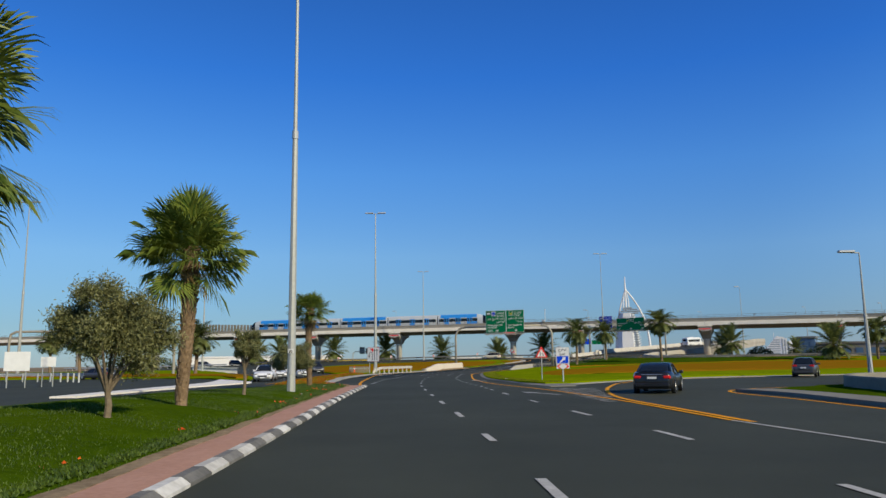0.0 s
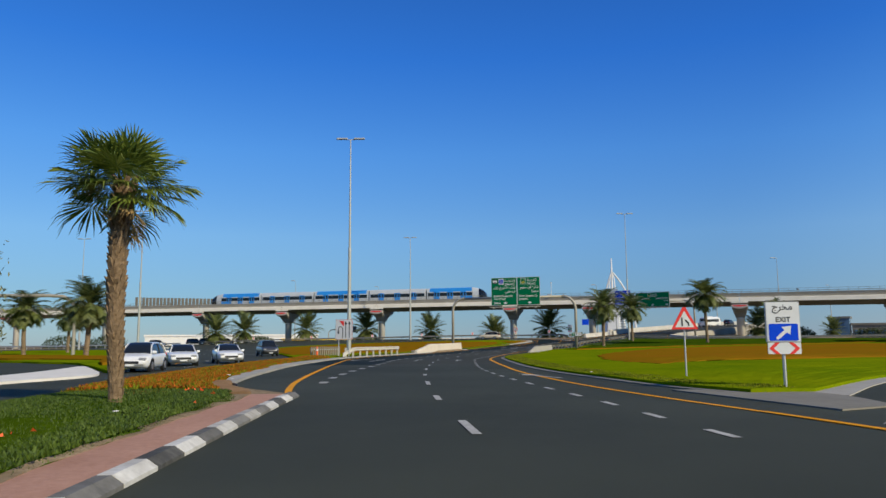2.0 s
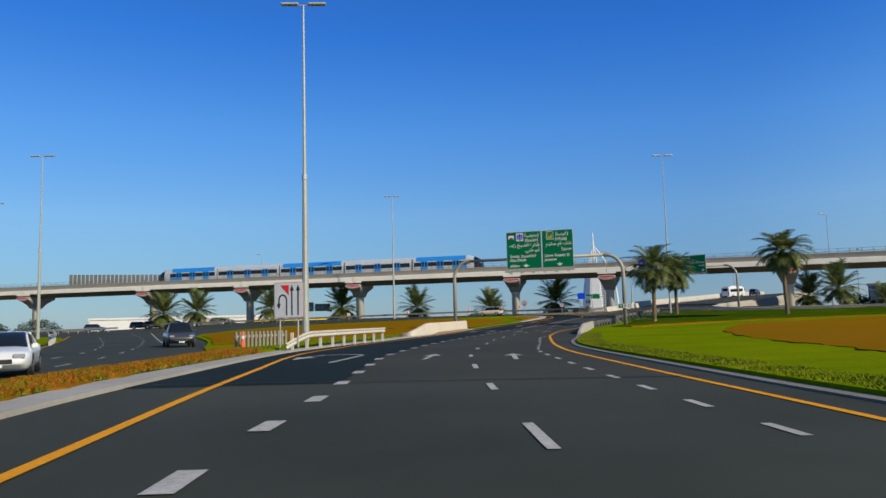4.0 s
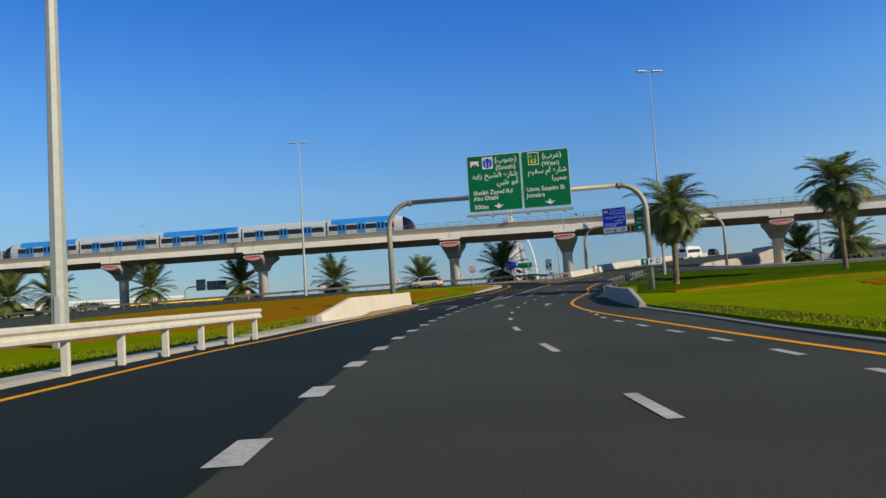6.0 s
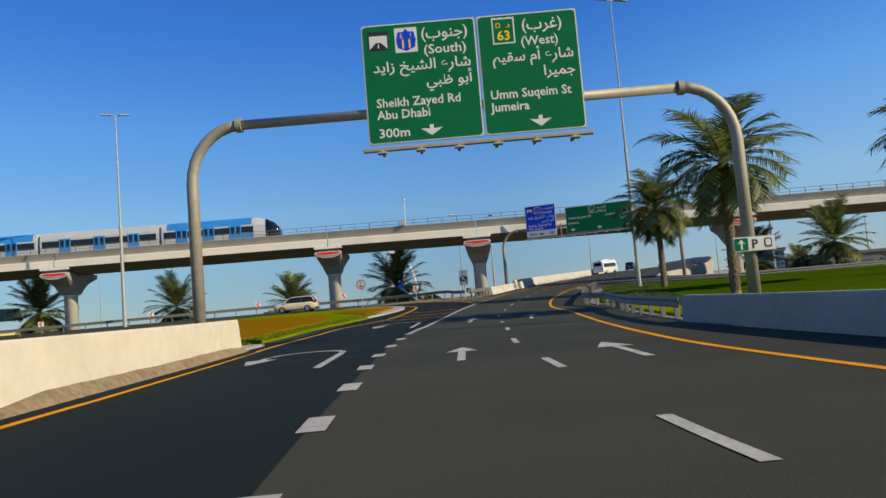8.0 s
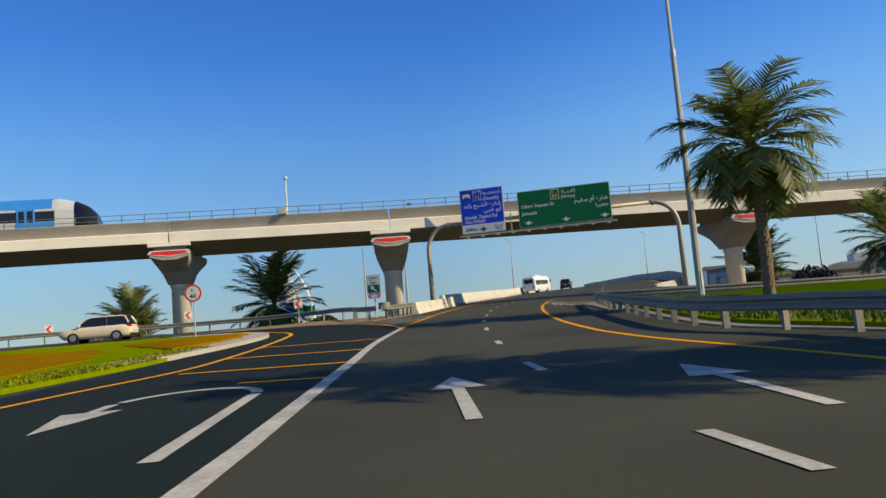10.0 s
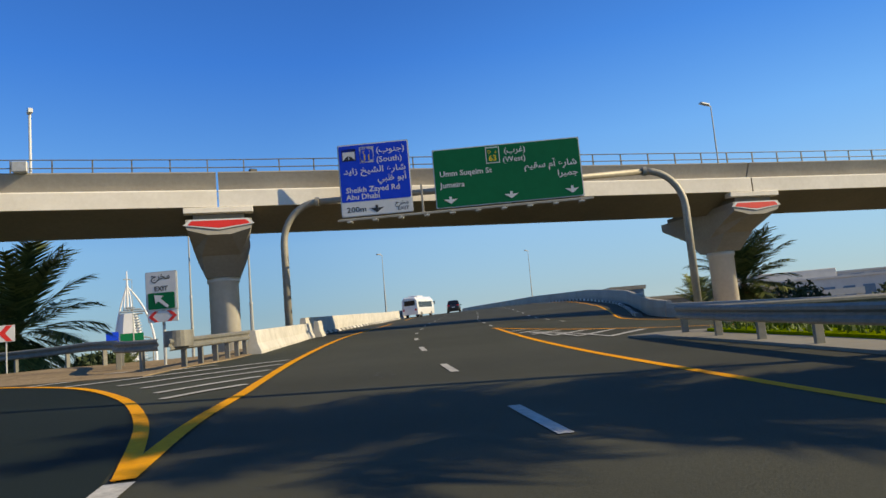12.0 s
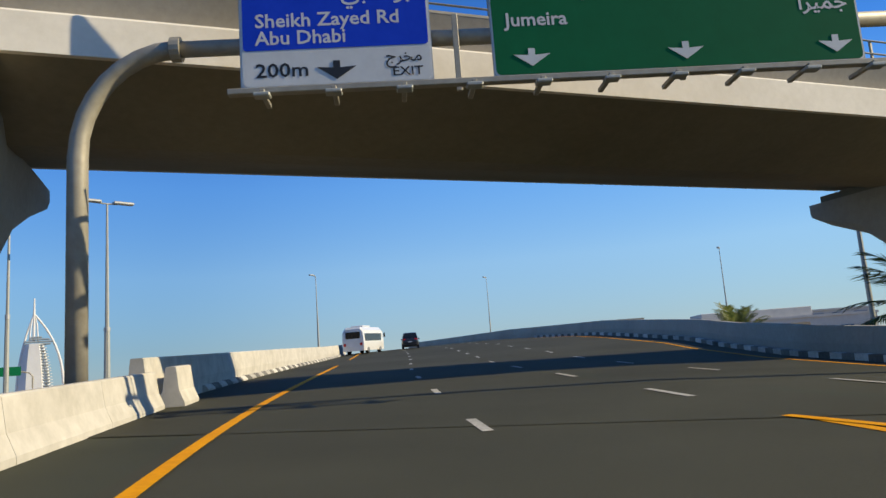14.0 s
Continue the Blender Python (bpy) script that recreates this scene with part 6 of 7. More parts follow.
def palm(kind, x, y, z, height, spread, turn, label, group, seed=1, droop=75, count=0, deep=1.2, low=-38, flat=1.0):
    """kind: date or fan. height: of the trunk."""
    root = thing("date_palm" if kind == "date" else "fan_palm", pose(x, y, z, 0, 0, turn), label, "palm tree", group)
    rnd = random.Random(seed)
    key = (kind, seed, droop, count)
    if key not in CROWNS:
        if kind == "date":
            v, f = date_crown(rnd, count or 62, 3.0, droop, 0.0)
            dv, df = date_crown(rnd, 9, 2.2, 40, -0.25)
            df_v = [(p[0] * 0.55, p[1] * 0.55, -abs(p[2]) - 0.2) for p in dv]
        else:
            v, f = fan_crown(rnd, count or 50, 0.95, 1.0, 0.0, low, deep)
            dv, df = fan_crown(rnd, 6, 0.9, 0.7, -0.95, -80, 0.2)
            df_v = [(p[0] * 0.8, p[1] * 0.8, -abs(p[2] + 0.95) * 0.8 - 0.75 * deep) for p in dv]
        CROWNS[key] = (raw_mesh("crown", v, f, FROND if kind == "date" else FAN_LEAF), raw_mesh("dry_leaves", df_v, df, DRY_LEAF), palm_trunk(1.0 * height, 0.24 if kind == "date" else 0.2, 0.19 if kind == "date" else 0.17, rnd, kind == "fan"), height)
    crown, dry, trunk, h0 = CROWNS[key]
    if h0 == height and (key, "mesh") in CROWNS:
        me = CROWNS[(key, "mesh")]
    else:
        me = palm_trunk(height, 0.22 if kind == "date" else 0.135, 0.2 if kind == "date" else 0.185, rnd, kind == "fan").mesh("trunk", FAN_TRUNK if kind == "fan" else TRUNK)
        CROWNS[(key, "mesh")] = me
    part("trunk", me, TRUNK, root)
    part("crown", crown, FROND, root, m=Matrix.Translation((0.1, 0, height)) @ Matrix.Diagonal((spread, spread, spread * flat, 1)))
    part("dry_leaves", dry, DRY_LEAF, root, "hanging dry brown leaves", m=Matrix.Translation((0.1, 0, height - 0.1)) @ Matrix.Scale(spread * 0.9, 4))
    return root


palm("fan", -4.6, 21.0, 0.6, 4.05, 0.93, 20, "fan palm with a shaggy trunk on the grass verge", "fan palms on the verge", 3, count=84, deep=0.6, low=4)
palm("fan", -6.25, 47.9, 0.25, 4.6, 1.0, 130, "tall fan palm with a brown scaly trunk on the verge", "fan palms on the verge", 4, deep=0.2, count=40, low=-22, flat=0.68)
palm("fan", -6.1, 13.1, 0.4, 5.9, 1.15, 250, "large fan palm with drooping dry leaves on the verge", "fan palms on the verge", 5, count=110, low=-55)
DATE = "date palm with arching grey-green leaves on the lawn"
palm("date", 27.7, 148.5, 0.75, 6.1, 1.42, 0, DATE, "date palms on the lawn", 11, 75, 44)
palm("date", 45.0, 150.6, 1.0, 7.7, 1.4, 140, DATE, "date palms on the lawn", 13)
palm("date", 37.8, 168.4, 1.3, 6.1, 1.38, 200, DATE, "date palms on the lawn", 11, 75, 52)
palm("date", 79, 135, 0.6, 5.4, 1.25, 20, DATE, "date palms on the lawn", 12)
palm("date", 112, 138, 0.8, 6.5, 1.2, 90, DATE, "date palms on the lawn", 13)
LEFT = "date palm standing on the lawn beside the opposite road"
for x, y, h, s, t in ((-31.2, 101, 4.6, 1.2, 0), (-46, 118, 5.0, 1.15, 140), (-55, 147, 5.0, 1.1, 60), (-52, 112, 5.0, 1.1, 200), (-66, 130, 5.2, 1.1, 250), (-80, 122, 5.2, 1.1, 300)):
    palm("date", x, y, ground_z(x, y) + 0.4, h, s, t, LEFT, "date palms by the opposite road", 12)
LOW = "short bushy date palm behind the guard rail"
for x, y, h, s, t in ((30.9, 222.6, 3.0, 1.5, 0), (18.5, 243, 3.0, 1.3, 50), (0.9, 241.8, 3.0, 1.4, 200), (-16.6, 233.7, 2.8, 1.4, 260), (-33, 234, 3.0, 1.35, 20), (-49.5, 233, 3.2, 1.4, 80), (-57.5, 235, 3.2, 1.4, 150), (76, 201.5, 2.8, 1.25, 20),
                      (72.0, 184.5, 3.0, 1.2, 220), (72.5, 137.5, 2.9, 1.15, 280), (107, 226, 3.6, 1.0, 40), (20, 245, 1.5, 1.0, 10), (47, 262, 0.8, 0.9, 130)):
    palm("date", x, y, ground_z(x, y), h, s * 1.3, t, LOW, "short palms below the viaduct", 14, 36, 46, flat=1.22)


def bushy_tree(x, y, z, height, radius, trunk, label, seed, leaves, name="olive_tree"):
    """A short trunk, forking limbs and a crown of many small leaves in clumps."""
    rnd = random.Random(seed)
    root = thing(name, pose(x, y, z), label, "tree", "small trees on the verge")
    g = Geo()
    fork = height * trunk
    thick = 0.026 * height
    g.tube([(0, 0, -0.2), (0.03, 0.02, fork * 0.5), (0.0, 0.0, fork)], [thick * 1.2, thick, thick * 0.9], 8)
    centres = []
    for i in range(9):
        a, b = i * 2.4, rnd.uniform(0.25, 1.2)
        e = Vector((math.cos(a) * math.cos(b) * radius * 0.75, math.sin(a) * math.cos(b) * radius * 0.75, fork + (height - fork) * (0.25 + 0.55 * math.sin(b))))
        m = e * 0.5 + Vector((0, 0, fork * 0.45))
        g.tube([(0, 0, fork * 0.92), tuple(m), tuple(e)], [thick * 0.6, thick * 0.36, 0.01], 6)
        for k in range(5):
            centres.append(e + Vector((rnd.gauss(0, 0.26), rnd.gauss(0, 0.26), rnd.gauss(0, 0.24))) * radius)
    part("trunk", g, BARK, root)
    verts, faces = [], []
    for n in range(leaves):
        c = centres[rnd.randrange(len(centres))]
        p = c + Vector((rnd.gauss(0, 0.13), rnd.gauss(0, 0.13), rnd.gauss(0, 0.12))) * radius
        d = Vector((rnd.gauss(0, 1), rnd.gauss(0, 1), rnd.gauss(0.7, 0.8))).normalized()
        w = d.cross(Vector((rnd.gauss(0, 1), rnd.gauss(0, 1), rnd.gauss(0, 1)))).normalized() * 0.010 * rnd.uniform(0.8, 1.4)
        size = rnd.uniform(0.05, 0.10)
        k = len(verts)
        verts.extend([tuple(p), tuple(p + d * size * 0.5 + w), tuple(p + d * size), tuple(p + d * size * 0.5 - w)])
        faces.append((k, k + 1, k + 2, k + 3))
    part("crown", raw_mesh("crown", verts, faces, OLIVE), OLIVE, root)
    return root


bushy_tree(-4.6, 16.9, 0.55, 2.6, 1.0, 0.2, "small grey-green olive-like tree with a thin trunk on the verge", 21, 46000)
bushy_tree(-4.9, 28.0, 0.68, 2.1, 0.46, 0.36, "young slim grey-green tree on the verge", 22, 15000)
bushy_tree(-6.0, 41.2, 0.3, 2.4, 0.92, 0.2, "low rounded grey-green tree on the verge", 23, 46000)


def bush(x, y, z, rx, ry, rz, seed, leaves, label, mat=HEDGE):
    rnd = random.Random(seed)
    verts, faces = [], []
    for n in range(leaves):
        a, b = rnd.uniform(0, 2 * math.pi), math.asin(rnd.uniform(-0.1, 1))
        s = rnd.uniform(0.72, 1.05) * (1 + 0.2 * noise.noise((math.cos(a) * 2 + seed, math.sin(a) * 2, b * 2)))
        p = Vector((math.cos(a) * math.cos(b) * rx * s, math.sin(a) * math.cos(b) * ry * s, math.sin(b) * rz * s))
        d = Vector((rnd.gauss(0, 1), rnd.gauss(0, 1), rnd.gauss(0, 1))).normalized() * 0.28
        w = d.cross(Vector((rnd.gauss(0, 1), rnd.gauss(0, 1), rnd.gauss(0, 1)))).normalized() * 0.12
        k = len(verts)
        verts.extend([tuple(p - d), tuple(p + w), tuple(p + d), tuple(p - w)])
        faces.append((k, k + 1, k + 2, k + 3))
    root = thing("bush", pose(x, y, z), label, "bush", "bushes below the viaduct")
    part("foliage", raw_mesh("foliage", verts, faces, mat), mat, root)
    part("stem", Geo().tube([(0, 0, -0.3), (0, 0, rz * 0.6)], [0.16, 0.08], 6), BARK, root)


for i, (x, y, rx, ry, rz) in enumerate(((86.6, 203, 3.8, 3, 3.0), (102, 200, 6, 3, 3.0), (118, 192, 7, 4, 3.4), (132, 180, 7, 4, 3.6), (-18, 246, 4, 3, 1.6), (16, 240, 4, 2.5, 1.5), (36, 250, 2, 2, 1.4), (33.5, 214, 1.4, 1.2, 1.0), (-52, 262, 5, 3, 2.2), (-96, 256, 6, 4, 3.5), (-112, 262, 6, 4, 3.5), (150, 165, 8, 4, 3.5))):
    bush(x, y, ground_z(x, y), rx, ry, rz, 40 + i, 1500, "dense dark green bush below the viaduct")


# ---- grass, ground cover and flowers near the road ----
def blades(name, left, right, n, count, size, lean, mat, lift, mound, label, category, seed, near=(0, 1)):
    """Many thin upright blades or leaves between two curves."""
    rnd = random.Random(seed)
    a, b = even(left, n), even(right, n)
    verts, faces = [], []
    for i in range(count):
        t = rnd.uniform(*near) * n
        j = min(int(t), n - 1)
        p, q = a[j].lerp(a[j + 1], t - j), b[j].lerp(b[j + 1], t - j)
        s = rnd.random() ** 0.8 if near == (0, 1) else rnd.random()
        c = p.lerp(q, s)
        if seed == 53 and noise.noise((c.x * 0.7, c.y * 0.7, 1)) < 0.05:
            continue
        z = ground_z(c.x, c.y) + lift + (mound(q.y) if callable(mound) else mound) * math.sin(math.pi * s) ** 0.7 - 0.015
        h = size * rnd.uniform(0.5, 1.25) * (1 + 0.5 * noise.noise((c.x * 0.9, c.y * 0.9, 3)))
        ang = rnd.uniform(0, math.pi)
        w = Vector((math.cos(ang), math.sin(ang), 0)) * h * lean
        tip = Vector((c.x + rnd.gauss(0, 0.35) * h, c.y + rnd.gauss(0, 0.35) * h, z + h))
        k = len(verts)
        verts.extend([(c.x - w.x, c.y - w.y, z), (c.x + w.x, c.y + w.y, z), tuple(tip)])
        faces.append((k, k + 1, k + 2))
    return tagged(new(name, raw_mesh(name, verts, faces, mat)), label, category, kind="stuff")


LEAFY = both_sides(material("flower_bed_leaf", (0.085, 0.115, 0.006), (0.22, 0.23, 0.012), 0.8, 2, 0.4, 0.0, island=0.4), 0.15)
ORANGE_LEAF = both_sides(material("orange_leaf", (0.20, 0.055, 0.006), (0.42, 0.13, 0.014), 0.8, 2, 0.35, 0.0, island=0.5), 0.15)
blades("grass", VERGE_A, VERGE_B, 80, 120000, 0.042, 0.25, BLADE, 0.12, verge_mound, "short green grass covering the verge", "grass", 51, (0.42, 1))
EDGE_A, EDGE_B = [(-3.7, 6), (-4.1, 20), (-4.7, 34), (-5.3, 46), (-5.9, 51.4)], [(-2.4, 6), (-2.9, 20), (-3.55, 34), (-4.1, 46), (-4.7, 51.2)]
blades("edging_plants", EDGE_A, EDGE_B, 80, 42000, 0.05, 0.45, BLADE, 0.2, 0.05, "low leafy edging plants beside the pink paving", "plants", 52)
blades("edging_flowers", EDGE_A, EDGE_B, 80, 260, 0.05, 0.8, PETAL, 0.25, 0.06, "scattered small red flowers in the edging", "flowers", 53)
blades("flower_bed_leaves", STRIP_A, STRIP_B, 60, 60000, 0.10, 0.4, LEAFY, 0.13, 0.1, "dense leafy green plants of the flower strip", "plants", 54)
blades("flower_bed_blossom", STRIP_A, STRIP_B, 60, 38000, 0.075, 0.45, ORANGE_LEAF, 0.17, 0.1, "dense orange blossom over the flower strip", "flowers", 55)
blades("island_edge_leaves", [(q[0] - 1.5, q[1] + 0.8) for q in ISLE_R[:13]], ISLE_R[:13], 60, 22000, 0.09, 0.4, LEAFY, 0.12, 0.03, "yellow-green ground plants edging the island", "plants", 56)
blades("lawn_edge_grass", R1_MAIN[:11], [(q[0] + 1.6, q[1] + 0.5) for q in R1_MAIN[:11]], 60, 26000, 0.05, 0.4, LEAFY, 0.12, 0.02, "longer yellow-green grass along the lawn's edge", "grass", 57)
blades("lawn_rail_grass", R1_MAIN[15:], [(q[0] + 4.5, q[1] - 1.2) for q in R1_MAIN[15:]], 60, 24000, 0.12, 0.3, BLADE, 0.14, 0.12, "green grass behind the guard rail", "grass", 58)

# ---- vehicles ----
def wheel(parent, x, y, r, w):
    tyre = part("wheel", Geo().tube([(x, y - w / 2, r), (x, y - w / 2 + 0.03, r), (x, y + w / 2 - 0.03, r), (x, y + w / 2, r)], [r * 0.9, r, r, r * 0.9], 20), TYRE, parent)
    s = -1 if y < 0 else 1
    part("rim", Geo().tube([(x, y + s * (w / 2 - 0.02), r), (x, y + s * (w / 2 + 0.008), r)], [r * 0.66, r * 0.6], 12), RIM, tyre)


def car(name, m, kind, paint, label, group=""):
    """x forward, origin on the ground at the middle. kind: sedan, hatch, suv."""
    length, height, width, base = {"sedan": (4.75, 1.38, 1.84, 2.75), "hatch": (4.2, 1.5, 1.72, 2.5), "suv": (4.8, 1.75, 1.9, 2.8)}[kind]
    root = thing(name, m, label, "car", group)
    h, w = length / 2, width / 2
    belt = height * 0.60
    prof = {"sedan": [(-h, 0.45, 0.62), (-h + 0.06, 0.22, 0.98), (-h + 0.75, 0.2, 1.02), (-h + 1.3, 0.2, belt + 0.06), (h - 1.75, 0.2, belt + 0.03), (h - 1.2, 0.2, 0.92), (h - 0.3, 0.22, 0.78), (h, 0.42, 0.58)],
            "hatch": [(-h, 0.45, 0.75), (-h + 0.05, 0.22, 0.98), (-h + 0.4, 0.2, belt + 0.06), (-h + 1.2, 0.2, belt + 0.05), (h - 1.5, 0.2, belt + 0.02), (h - 1.0, 0.2, 0.95), (h - 0.25, 0.22, 0.8), (h, 0.42, 0.6)],
            "suv": [(-h, 0.5, 0.85), (-h + 0.05, 0.28, 1.05), (-h + 0.4, 0.25, belt + 0.06), (-h + 1.2, 0.25, belt + 0.05), (h - 1.65, 0.25, belt + 0.03), (h - 1.1, 0.25, 1.06), (h - 0.3, 0.28, 0.95), (h, 0.5, 0.7)]}[kind]
    rings = []
    keys = [p[0] for p in prof]
    for i in range(31):
        x = -h + length * (0.5 - 0.5 * math.cos(math.pi * i / 30))
        lo, hi = float(np.interp(x, keys, [p[1] for p in prof])), float(np.interp(x, keys, [p[2] for p in prof]))
        near = min(x + h, h - x)
        ww = w * (0.74 + 0.26 * min(1, near / 0.55) ** 0.45)
        tall = hi - lo
        side = [(0.80, 0.0), (0.93, 0.10), (0.985, 0.32), (1.0, 0.55), (0.985, 0.76), (0.94, 0.90), (0.84, 0.97), (0.45, 1.0 + 0.02 * min(1, near))]
        rings.append([(x, -ww * k, lo + tall * q) for k, q in side] + [(x, ww * k, lo + tall * q) for k, q in reversed(side)])
    part("body", Geo().rows(rings, True, True), paint, root, smooth=True)
    x0, x1, x2, x3 = {"sedan": (-h + 0.62, -h + 1.62, h - 2.25, h - 1.25), "hatch": (-h + 0.14, -h + 0.75, h - 1.9, h - 0.95), "suv": (-h + 0.12, -h + 0.55, h - 2.1, h - 1.25)}[kind]
    a, t = w * 0.87, w * 0.62
    low, top = belt + 0.0, height

    def cabin_ring(x, grow=0.0):
        """Section of the cabin: sides leaning in, top rounded."""
        up = 1.0
        if x < x1:
            up = math.sin(math.pi / 2 * max(0, (x - x0) / (x1 - x0))) ** 0.9
        if x > x2:
            up = math.sin(math.pi / 2 * max(0, (x3 - x) / (x3 - x2))) ** 0.9
        z = low - 0.03 + (top - low + 0.03 - 0.03 * abs((x - (x1 + x2) / 2) / (x2 - x1))) * up
        half = [(a, low - 0.04), (a * 0.985, low + 0.02 * up), (a + (t * 1.1 - a) * 0.55 * up, low + (z - low) * 0.55), (t * 1.1 + (a - t * 1.1) * (1 - up), low + (z - low) * 0.88), (t * 0.92, low + (z - low) * 0.98), (t * 0.5, z)]
        half = [(k + grow, max(q, low - 0.04) + (grow if q > low else 0)) for k, q in half]
        return [(x, -k, q) for k, q in half] + [(x, k, q) for k, q in reversed(half)]

    steps = [x0 + (x3 - x0) * i / 22 for i in range(23)]
    part("glass", Geo().rows([cabin_ring(x) for x in steps], True, True), GLASS_DARK, root, smooth=True)
    part("roof", Geo().rows([cabin_ring(x, 0.012)[3:9] for x in (x1 - 0.1 + (x2 - x1 + 0.16) * i / 8 for i in range(9))]), paint, root, smooth=True)
    for s in (-1, 1):
        j = 3 if s < 0 else 8
        for xa, xb, r in ((x2 + 0.02, x3 - 0.05, 0.035), (x1 - 0.02, x0 + 0.05, 0.055)):
            line = [cabin_ring(xa + (xb - xa) * i / 6, 0.008)[j] for i in range(7)]
            part("pillar", Geo().tube(line, r, 6), paint, root)
        xm = (x1 + x2) / 2
        part("pillar", Geo().tube([(xm, s * (a + 0.004), low), (xm, s * (a + (t * 1.1 - a) * 0.55 + 0.006), low + (top - low) * 0.55), (xm, s * (t * 1.1 + 0.006), low + (top - low) * 0.88)], 0.03, 6), SIGN_BLACK, root)
        for x in (-base / 2 - 0.05, base / 2):
            part("wheel_arch", Geo().tube([(x, s * (w - 0.14), 0.33), (x, s * (w + 0.005), 0.33)], 0.39, 18), SIGN_BLACK, root)
            wheel(root, x, s * (w - 0.09), 0.33 if kind != "suv" else 0.37, 0.2)
        part("mirror", Geo().box(x3 - 0.25, x3 - 0.05, s * (w + 0.02) - 0.1, s * (w + 0.02) + 0.1, low + 0.02, low + 0.17, 0.03), paint, root)
        z = prof[0][2]
        part("tail_lamp", Geo().box(-h - 0.005, -h + 0.3, s * w * 0.70 - 0.17, s * w * 0.70 + 0.17, z + 0.04, z + 0.2, 0.045), LAMP_RED, root)
        zf = prof[-1][2]
        part("head_lamp", Geo().box(h - 0.3, h - 0.0, s * w * 0.68 - 0.17, s * w * 0.68 + 0.15, zf + 0.0, zf + 0.14, 0.03), LAMP_CLEAR, root)
    part("number_plate", Geo().box(-h - 0.05, -h + 0.02, -0.2, 0.2, 0.67, 0.77), SIGN_WHITE, root)
    part("bumper", Geo().box(-h - 0.03, -h + 0.15, -w * 0.82, w * 0.82, 0.3, 0.5, 0.05), SIGN_BLACK if kind == "suv" else paint, root)
    if kind == "sedan":
        part("trim_strip", Geo().box(-h + 0.005, -h + 0.06, -w * 0.5, w * 0.5, 0.84, 0.875, 0.01), RIM, root, "thin chrome strip across the boot")
        part("spoiler", Geo().box(-h + 0.06, -h + 0.26, -w * 0.72, w * 0.72, 1.0, 1.045, 0.02), paint, root)
    part("grille", Geo().box(h - 0.12, h + 0.01, -w * 0.5, w * 0.5, 0.42, 0.58, 0.02), SIGN_BLACK, root)
    part("number_plate", Geo().box(h - 0.02, h + 0.025, -0.2, 0.2, 0.33, 0.42), SIGN_WHITE, root)
    return root


def park(name, x, y, heading, kind, paint, label, group="", z=None):
    return car(name, pose(x, y, (ground_z(x, y) if z is None else z), 0, 0, heading), kind, paint, label, group)


park("sedan", 12.3, 38.0, 67, "sedan", CAR_BLACK, "black sedan with lit red tail lamps on the exit road")
park("sedan", 30.6, 61.4, 60, "hatch", CAR_GREY, "dark grey sedan far along the exit road")
park("taxi", 14.4, 204.2, 158, "suv", CAR_CREAM, "cream estate taxi on the loop road")
ONC = "cars on the opposite road"
park("hatchback", -15.9, 81.2, -69, "sedan", CAR_WHITE, "white sedan coming along the opposite road", ONC)
park("hatchback", -14.4, 86.6, -68, "sedan", CAR_WHITE, "white hatchback coming along the opposite road", ONC)
park("hatchback", -14.6, 71.0, -84, "hatch", CAR_WHITE, "white car coming along the opposite road", ONC)
park("suv", -18.0, 116.5, -68, "suv", CAR_GREY, "dark grey pickup-like car on the opposite road", ONC)
park("sedan", -40, 92, 160, "sedan", CAR_GREY, "dark car waiting on the side road")
park("sedan", -62, 96, 170, "suv", CAR_GREY, "dark car far along the side road")
FAR = "cars far off below the viaduct"
for i, (x, y, k, c) in enumerate(((-60, 236, "suv", CAR_GREY), (-66, 244, "suv", CAR_BLACK), (-56, 240, "hatch", YELLOW_PANEL), (-52, 243, "sedan", CAR_WHITE), (-75, 240, "suv", CAR_GREY))):
    park("sedan", x, y, 15, k, c, "car far off on the road below the viaduct", FAR)
park("suv", 92.0, 257.0, 49, "suv", CAR_BLACK, "black car climbing the flyover", z=ramp_z(92.0, 257.0))
# coach
bx, by = 87.0, 259.0
bus = thing("coach", pose(bx, by, ramp_z(bx, by), 0, -2, 36), "white coach with dark windows climbing the flyover", "bus")
rings = []
for x, s in ((-3.9, 0.93), (-3.7, 1.0), (3.4, 1.0), (3.9, 0.88)):
    rings.append([(x, -1.15, 0.35), (x, -1.18, 1.2), (x, -1.1, 2.5 * s), (x, -0.8, 2.85 * s), (x, 0.8, 2.85 * s), (x, 1.1, 2.5 * s), (x, 1.18, 1.2), (x, 1.15, 0.35)])
part("body", Geo().rows(rings, True, True), CAR_WHITE, bus)
for s in (-1, 1):
    for i in range(6):
        part("side_window", Geo().box(-3.3 + i * 1.05, -2.35 + i * 1.05, s * 1.165 - 0.02, s * 1.165 + 0.02, 1.35, 2.15), GLASS_DARK, bus)
    for x in (-2.2, 2.4):
        wheel(bus, x, s * 1.02, 0.45, 0.28)
    part("tail_lamp", Geo().box(-3.95, -3.86, s * 0.9 - 0.12, s * 0.9 + 0.12, 0.9, 1.2), LAMP_RED, bus)
    part("mirror", Geo().box(3.6, 3.75, s * 1.35 - 0.08, s * 1.35 + 0.08, 1.7, 2.2, 0.02), SIGN_BLACK, bus)
part("rear_window", Geo().box(-3.93, -3.85, -0.8, 0.8, 1.65, 2.35, 0.02), GLASS_DARK, bus)
part("roof_unit", Geo().box(-2.2, 0.4, -0.7, 0.7, 2.84, 3.05, 0.06), CAR_WHITE, bus)

